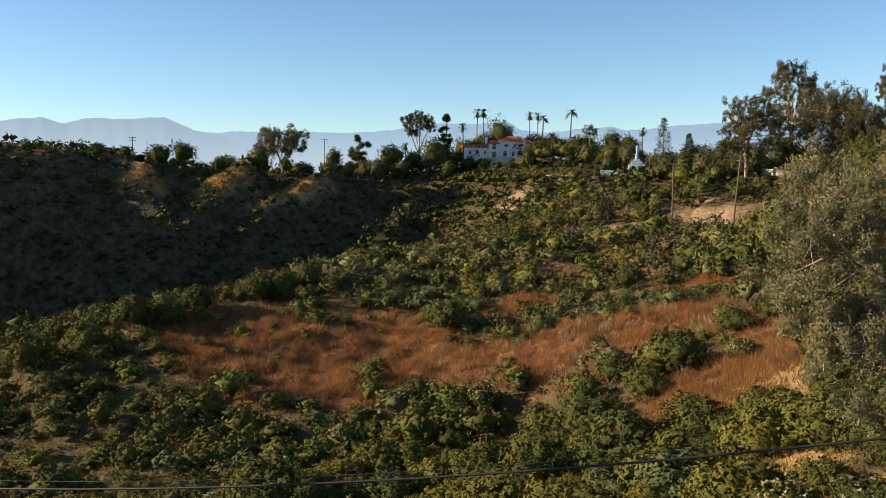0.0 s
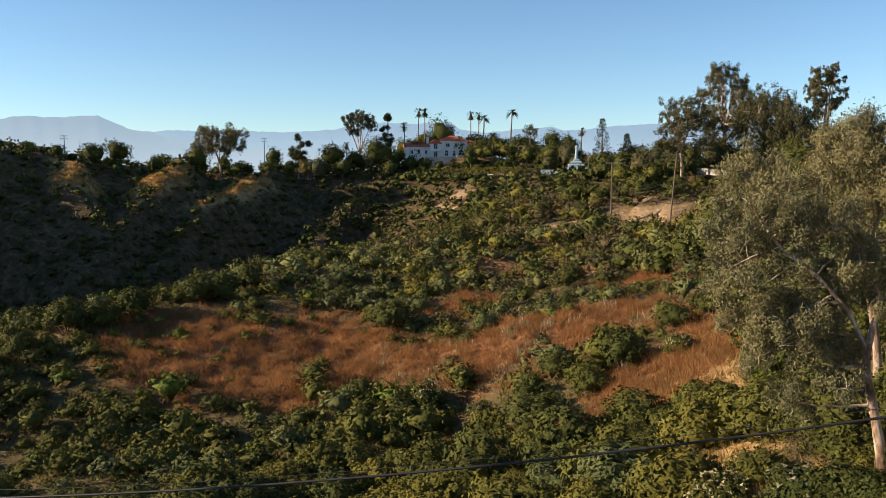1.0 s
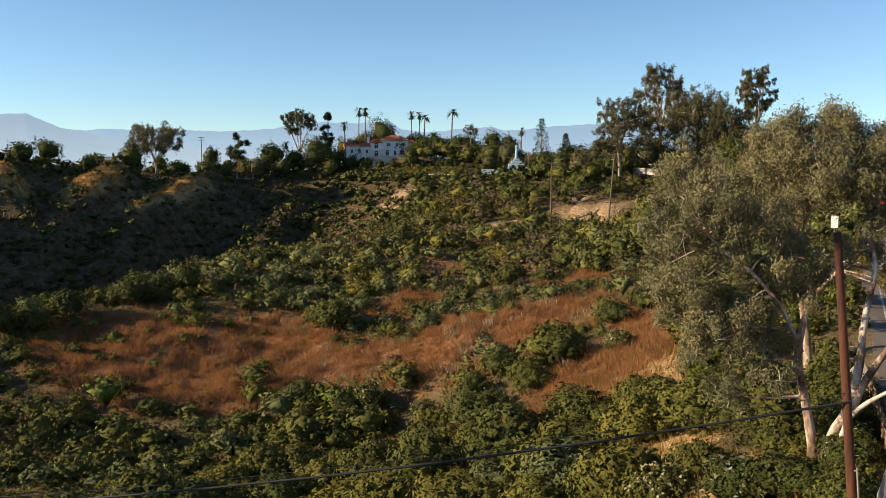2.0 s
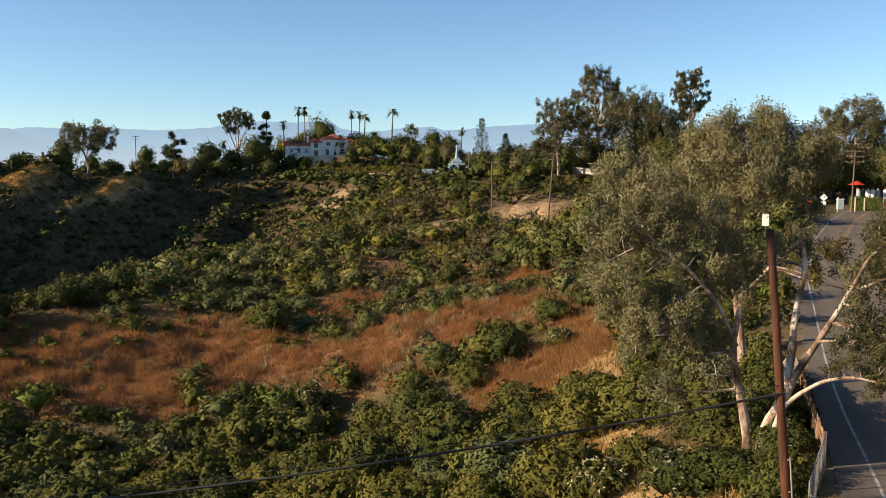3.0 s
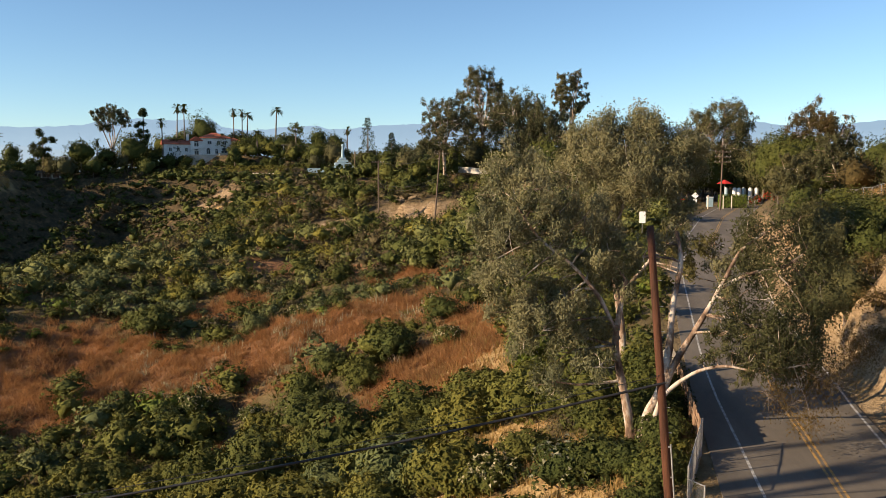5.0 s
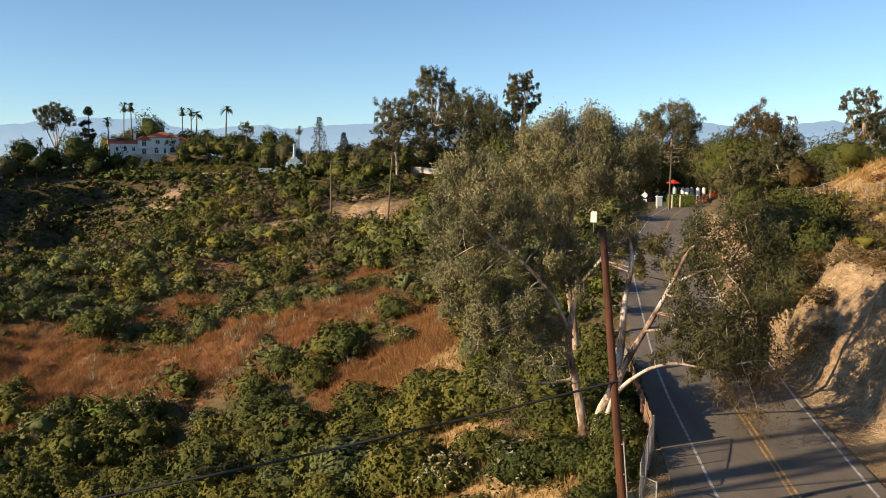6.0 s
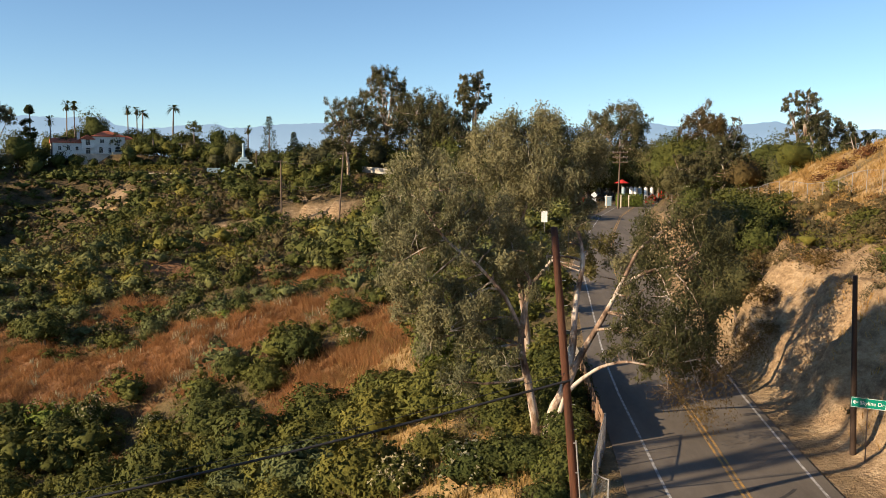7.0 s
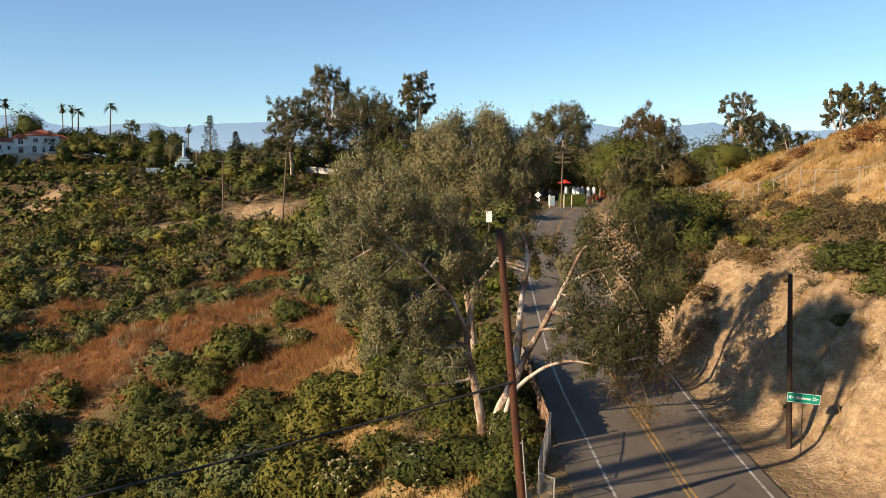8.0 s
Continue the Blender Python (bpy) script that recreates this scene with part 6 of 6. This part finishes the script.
def opening(parent, x, y, z, w, h, arch=False, turn=0.0, frame_mat=None):
    """A window set back in the wall: frame, pane and sill, maybe with a round head."""
    win = part("window", add_box(bmesh.new(), (x, y - 0.02, z), (w, 0.10, h), turn), DARK_GLASS, parent, "dark window pane")
    bm = bmesh.new()
    fm = frame_mat or WHITE_PAINT
    for dx, dz, sx, sz in ((-w / 2, 0, 0.12, h + 0.2), (w / 2, 0, 0.12, h + 0.2), (0, h / 2, w + 0.2, 0.12), (0, 0, 0.07, h)):
        add_box(bm, (x + dx, y - 0.06, z + dz), (sx, 0.12, sz), turn)
    part("frame", bm, fm, win)
    part("sill", add_box(bmesh.new(), (x, y - 0.14, z - h / 2 - 0.08), (w + 0.4, 0.3, 0.14), turn, 0.02), fm, win)
    if arch:
        bm = bmesh.new()
        bmesh.ops.create_circle(bm, cap_ends=True, segments=20, radius=w / 2, matrix=pose(x, y - 0.075, z + h / 2, 90, 0, 0))
        bmesh.ops.create_circle(bm, cap_ends=True, segments=20, radius=w / 2, matrix=pose(x, y - 0.03, z + h / 2, 90, 0, 0))
        part("arch", bm, DARK_GLASS, win)
    return win


def mansion():
    base = (-153.8, 314.1, 19.0)
    root = thing("mansion", base, "large white stucco villa with red tiled roofs and arched windows", "house", turn=34)
    part("wall", add_box(bmesh.new(), (5.0, 5.0, 2.4), (11.5, 10, 8.6), 0, 0.05), STUCCO, root)
    part("wall", add_box(bmesh.new(), (-9.5, 5.0, 1.2), (10.5, 9, 6.0), 0, 0.05), STUCCO, root)
    part("wall", add_box(bmesh.new(), (-2.6, 3.2, 1.9), (4.4, 7, 7.4), 0, 0.05), STUCCO, root)
    part("wall", add_box(bmesh.new(), (12.6, 6.0, 2.0), (4.0, 7, 7.6), 0, 0.05), CREAM, root)
    part("roof", hip_roof(bmesh.new(), -0.75, 10.75, 0, 10, 6.9, 2.2), TERRACOTTA, root)
    part("roof", hip_roof(bmesh.new(), -14.75, -4.25, 0.5, 9.5, 4.3, 1.8, gable=1.0), TERRACOTTA, root)
    part("roof", hip_roof(bmesh.new(), -4.8, -0.4, -0.3, 6.7, 5.7, 1.6, 0.4, 1.0), TERRACOTTA, root)
    part("roof", hip_roof(bmesh.new(), 10.6, 14.6, 2.5, 9.5, 6.0, 1.3), TERRACOTTA, root)
    part("chimney", add_box(bmesh.new(), (-5.4, 4.0, 6.4), (1.0, 0.9, 3.6), 0, 0.04), STUCCO, root)
    for x, z, w, h, arch in [(2.5, 5.0, 1.6, 1.4, False), (6.0, 5.0, 1.2, 1.5, False), (8.4, 5.0, 1.2, 1.5, False), (2.0, 1.3, 1.5, 1.5, True), (8.2, 1.0, 2.2, 1.9, True),
                             (5.2, 1.3, 1.1, 1.4, True)]:
        opening(root, x, 0.0, z, w, h, arch)
    for x, z, w, h, arch in [(-2.6, 4.0, 1.7, 1.9, True), (-2.6, 0.6, 1.6, 2.3, True)]:
        opening(root, x, -0.3, z, w, h, arch)
    for x in (-12.4, -9.4, -6.4):
        opening(root, x, 0.5, 2.1, 1.1, 1.5)
    part("balcony", add_box(bmesh.new(), (-2.6, -0.9, 2.4), (3.6, 1.2, 0.25), 0, 0.03), STUCCO, root)
    part("balustrade", add_box(bmesh.new(), (-2.6, -1.45, 2.95), (3.6, 0.12, 0.85), 0, 0.03), STUCCO, root)
    part("terrace", add_box(bmesh.new(), (10.5, -2.0, 0.0), (9.5, 4.0, 1.8), 0, 0.05), CREAM, root, "cream terrace wall")
    wall = thing("retaining_wall", (-151.5, 308.6, 14.0), "plain cream retaining wall below the villa", "wall", turn=26)
    part("wall", add_box(bmesh.new(), (0, 0, 2.0), (12.5, 0.6, 6.2), 0, 0.05), CONCRETE, wall)
    part("pier", add_box(bmesh.new(), (-6.4, -0.1, 2.1), (0.8, 0.9, 6.0), 0, 0.05), CREAM, wall)
    part("pier", add_box(bmesh.new(), (6.4, -0.1, 2.1), (0.8, 0.9, 6.0), 0, 0.05), CREAM, wall)


mansion()


def long_house():
    root = thing("ranch_house", (-203.4, 278.3, 9.0), "long low white house with a row of windows and a deck", "house", turn=36)
    part("wall", add_box(bmesh.new(), (0, 3.5, 0.6), (19, 7, 5.0), 0, 0.05), STUCCO, root)
    part("roof", hip_roof(bmesh.new(), -9.5, 9.5, 0, 7, 3.1, 1.1, 0.8), GREY_ROOF, root)
    for k in range(6):
        opening(root, -7.8 + 3.1 * k, 0, 1.7, 2.2, 1.4)
    part("deck", add_box(bmesh.new(), (0, -1.2, 0.2), (19, 2.4, 0.25), 0, 0.03), WHITE_PAINT, root)
    part("railing", add_box(bmesh.new(), (0, -2.35, 0.95), (19, 0.08, 0.12), 0, 0.02), WHITE_PAINT, root)
    for k in range(9):
        part("post", add_box(bmesh.new(), (-9.2 + 2.3 * k, -2.3, -1.2), (0.16, 0.16, 4.2), 0, 0.02), WHITE_PAINT, root)


long_house()


def fountain():
    root = thing("tiered_monument", (-89.9, 293.4, 12.3), "pale stepped garden monument with a tall column", "monument", turn=17)
    for k, (w, h, z) in enumerate([(10.5, 1.4, 0.6), (8.2, 1.2, 1.9), (6.0, 1.2, 3.1), (4.0, 1.0, 4.2), (2.4, 0.9, 5.1)]):
        part("tier", add_box(bmesh.new(), (0, 0, z), (w, w * 0.6, h), 0, 0.25), SHADED_BLUE, root)
    bm = bmesh.new()
    bmesh.ops.create_cone(bm, cap_ends=True, segments=14, radius1=0.7, radius2=0.35, depth=4.2, matrix=pose(0, 0, 7.4))
    part("column", bm, SHADED_BLUE, root)
    bm = bmesh.new()
    bmesh.ops.create_uvsphere(bm, u_segments=14, v_segments=8, radius=0.55, matrix=pose(0, 0, 9.8))
    part("finial", bm, SHADED_BLUE, root)
    wall = thing("pool_wall", (-98.6, 292.6, 12.0), "pale blue pool-side wall", "wall", turn=17)
    part("wall", add_box(bmesh.new(), (0, 0, 0.7), (9.0, 0.5, 2.4), 0, 0.06), SHADED_BLUE, wall)


fountain()


def small_house(x, y, z, w, d, h, turn, roof_mat, label, windows=3, rise=1.4):
    root = thing("house", (x, y, z), label, "house", turn=turn)
    part("wall", add_box(bmesh.new(), (0, d / 2, h / 2 - 0.8), (w, d, h + 1.6), 0, 0.05), STUCCO, root)
    part("roof", hip_roof(bmesh.new(), -w / 2, w / 2, 0, d, h + 0.1, rise, 0.6), roof_mat, root)
    for k in range(windows):
        opening(root, -w / 2 + w * (k + 0.5) / windows, 0, h * 0.55, min(1.3, w / windows * 0.5), 1.3)
    return root


small_house(-59.0, 279.5, 13.2, 8.5, 7, 4.2, 12, GREY_ROOF, "small white house behind the palms", 4)
small_house(-7.0, 240, 16.5, 8.0, 7, 4.6, 2, TERRACOTTA, "white house with a red tiled roof among the eucalyptus", 2)
small_house(-109, 333, 14.5, 16, 8, 4.0, 19, GREY_ROOF, "low white house with a grey roof on the ridge", 5)
small_house(-228, 232, 11.5, 9, 6, 2.6, 43, GREY_ROOF, "low pale house half hidden on the far ridge", 3, 0.8)


def pergola():
    root = thing("pergola", (-116.0, 314.0, 17.0), "open flat-roofed pergola on posts", "pergola", turn=20)
    for x in (-3.8, 0, 3.8, 7.6):
        part("post", add_box(bmesh.new(), (x, 0, 2.5), (0.25, 0.25, 6.4), 0, 0.02), WHITE_PAINT, root)
        part("post", add_box(bmesh.new(), (x, 3, 2.5), (0.25, 0.25, 6.4), 0, 0.02), WHITE_PAINT, root)
    part("canopy", add_box(bmesh.new(), (1.9, 1.5, 5.9), (13.5, 4.4, 0.35), 0, 0.03), GREY_ROOF, root)


pergola()


def wall_run(name, pts, height, thick, label, mat, up=0.0):
    """A low wall along marks, stepped with the ground."""
    root = thing(name, (pts[0][0], pts[0][1], pts[0][2]), label, "wall")
    for a, b in zip(pts[:-1], pts[1:]):
        a, b = Vector(a), Vector(b)
        d = b - a
        part("wall", add_box(bmesh.new(), tuple((a + b) / 2 - Vector(pts[0]) + Vector((0, 0, height / 2 - up))), (d.length, thick, height), math.degrees(math.atan2(d.y, d.x)), 0.05,
                             (0, -math.degrees(math.atan2(d.z, d.xy.length)))), mat, root)
    return root


wall_run("roadside_wall", [(-37.0, 219.0, 13.2), (-31.5, 214.6, 12.9), (-24.0, 210.2, 12.0)], 1.5, 0.4, "long pale concrete wall along the upper road", CONCRETE, 0.4)
wall_run("retaining_wall", [(-140, 300, 11.3), (-126, 299.4, 11.4), (-112, 298.6, 11.2)], 0.9, 0.4, "low pale garden wall below the hedges", CONCRETE, 0.2)
wall_run("retaining_wall", [(-162, 300.5, 11.3), (-148, 300, 11.2)], 0.8, 0.4, "low pale garden wall below the hedges", CONCRETE, 0.2)


def hedge_row(a, b, height, thick, mat, label, seed):
    """A clipped hedge: leaves over all its faces, round a close body."""
    a, b = np.array(a, float), np.array(b, float)
    ln = float(np.hypot(*(b - a)))
    mid = (a + b) / 2
    root = thing("hedge", (mid[0], mid[1], float(land(*mid)) - 0.3), label, "hedge", "garden hedges", math.degrees(math.atan2(b[1] - a[1], b[0] - a[0])))
    rng = np.random.RandomState(seed)
    n = int(ln * (height + thick) * 14)
    half = np.array([ln / 2, thick / 2, height / 2])
    p, f = rng.uniform(-1, 1, (n, 3)) * half, rng.randint(1, 3, n)
    s = np.where(rng.uniform(size=n) < 0.5, -1, 1)
    p[np.arange(n), f] = s * half[f]
    d = np.zeros((n, 3))
    d[np.arange(n), f] = s
    p += rng.normal(size=(n, 3)) * 0.12
    p[:, 2] += height / 2 + 0.25 * np.sin(p[:, 0] * 1.1 + seed)
    part("foliage", mesh_of("foliage", *leaves(p, d, 0.62, 0.5, rng, 0.5), mat), mat, root)


hedge_row((-163, 303.0), (-141, 302.6), 2.2, 1.4, OLIVE, "sunlit clipped hedge below the villa", 1)
hedge_row((-140, 302.6), (-112, 301.6), 2.2, 1.5, OLIVE, "sunlit clipped hedge on the garden terrace", 2)
hedge_row((-168, 298.5), (-152, 297.5), 1.6, 1.4, BRIGHT, "yellow-green clipped hedge on the lower terrace", 3)
hedge_row((-132, 305.4), (-106, 304.6), 2.0, 1.2, DEEP, "dark clipped hedge on the lower terrace", 4)


# ---- yard at the bend of the road ----
def yard():
    g = float(land(27, 176))
    hedge = thing("hedge", (26.9, 176.0, g), "clipped green hedge beside the yard", "hedge")
    rng = np.random.RandomState(4)
    n = 1500
    p = rng.uniform(-1, 1, (n, 3)) * np.array([2.6, 1.0, 1.25])
    f = rng.randint(0, 3, n)
    p[np.arange(n), f] = np.sign(p[np.arange(n), f]) * np.array([2.6, 1.0, 1.25])[f]
    d = np.zeros((n, 3))
    d[np.arange(n), f] = np.sign(p[np.arange(n), f])
    part("foliage", mesh_of("foliage", *leaves(p + np.array([0, 0, 1.35]), d, 0.34, 0.26, rng, 0.5), BRIGHT), BRIGHT, hedge)
    part("core", add_box(bmesh.new(), (0, 0, 1.2), (4.8, 1.7, 2.3), 0, 0.1), DEEP, hedge)
    for k in range(6):
        x, y = 27.3 + (0.0, 1.75, 2.65, 3.6, 4.9, 6.2)[k], 187.5 + 0.3 * (k % 2)
        gz = float(land(x, y))
        tank = thing("storage_tank", (x, y, gz), "upright white cylindrical tank on a stand", "tank", "tanks in the yard")
        bm = bmesh.new()
        bmesh.ops.create_cone(bm, cap_ends=True, segments=18, radius1=0.42, radius2=0.42, depth=1.7, matrix=pose(0, 0, 2.6))
        bmesh.ops.bevel(bm, geom=[e for e in bm.edges if abs(e.verts[0].co.z - e.verts[1].co.z) < 1e-4], offset=0.08, segments=2, affect="EDGES")
        part("body", bm, WHITE_PAINT if k % 3 else SHADED_BLUE, tank)
        bm = bmesh.new()
        for a, b in ((-0.35, -0.35), (0.35, -0.35), (0.35, 0.35), (-0.35, 0.35)):
            add_box(bm, (a * 0.8, b * 0.8, 0.8), (0.1, 0.1, 1.8))
        part("stand", bm, STEEL, tank)
        bm = bmesh.new()
        bmesh.ops.create_cone(bm, cap_ends=True, segments=14, radius1=0.25, radius2=0.2, depth=0.2, matrix=pose(0, 0, 3.55))
        part("lid", bm, STEEL, tank)
    umb = thing("parasol", (26.6, 185.0, float(land(26.6, 185))), "red canvas parasol over the yard", "parasol")
    bm = bmesh.new()
    bmesh.ops.create_cone(bm, cap_ends=True, segments=8, radius1=1.7, radius2=0.08, depth=0.8, matrix=pose(0, 0, 4.9))
    part("canopy", bm, RED_CLOTH, umb)
    part("mast", rod(bmesh.new(), (0, 0, -0.2), (0, 0, 4.9), 0.05), STEEL, umb)
    for x, y, w, h in ((22.9, 178.5, 1.1, 1.9),):
        box = thing("portable_cabinet", (x, y, float(land(x, y))), "pale blue cabinet with a white roof in the yard", "cabinet")
        part("body", add_box(bmesh.new(), (0, 0, h / 2), (w, w, h), 8, 0.04), SHADED_BLUE, box)
        part("roof", add_box(bmesh.new(), (0, 0, h + 0.08), (w + 0.15, w + 0.15, 0.16), 8, 0.05), WHITE_PAINT, box)
    for x, y, lean in ((21.7, 172, 0.0), (24.6, 172, 0.0), (26.0, 171, 0.0)):
        post = thing("gate_post", (x, y, float(land(x, y)) - 0.2), "pale timber gate post beside the road's bend", "post", "gate posts")
        part("post", add_box(bmesh.new(), (0, 0, 1.4), (0.2, 0.2, 2.8), 0, 0.03), CREAM, post)
        part("cap", add_box(bmesh.new(), (0, 0, 2.83), (0.28, 0.28, 0.08), 0, 0.02), CREAM, post)
    flow = [(32.5, 181, 1.6), (34.5, 180, 1.3), (18.0, 183, 1.2)]
    for x, y, s in flow:
        b = thing("flowering_shrub", (x, y, float(land(x, y)) - 0.1), "shrub with deep red flowers in the yard", "shrub", "red-flowered shrubs")
        p, d, c, r = dome_points(rng, s, s * 1.8, 10, 700)
        part("foliage", mesh_of("foliage", *leaves(p, d, 0.36, 0.26, rng), DEEP), DEEP, b)
        keep = rng.uniform(size=len(p)) < 0.35
        part("blossom", mesh_of("blossom", *leaves(p[keep] + d[keep] * 0.08, d[keep], 0.3, 0.26, rng), RED_CLOTH), RED_CLOTH, b)


yard()


def roadside_sign(x, y, z, plates, label):
    """Sign plates on a post, with their backs or faces plain white."""
    g = float(land(x, y))
    root = thing("traffic_sign", (x, y, g), label, "traffic sign")
    part("post", add_box(bmesh.new(), (0, 0.06, (z - g) / 2 + 0.3), (0.07, 0.07, z - g + 0.9), 0, 0.01), STEEL, root)
    for dz, w, h, roll in plates:
        part("plate", add_box(bmesh.new(), (0, 0, z - g + dz), (w, 0.03, h), 0, 0.01, (0, roll)), WHITE_PAINT, root)


roadside_sign(18.7, 167.0, 8.0, [(0.55, 0.95, 0.95, 45), (-0.45, 0.75, 0.6, 0)], "white diamond sign with a plate below at the bend")
roadside_sign(6.5, 119.8, 6.7, [(0.0, 0.85, 1.6, 0)], "tall white roadside sign seen from behind")
roadside_sign(2.7, 118.0, 5.2, [(0.0, 0.6, 0.75, 0)], "small white roadside sign seen from behind")
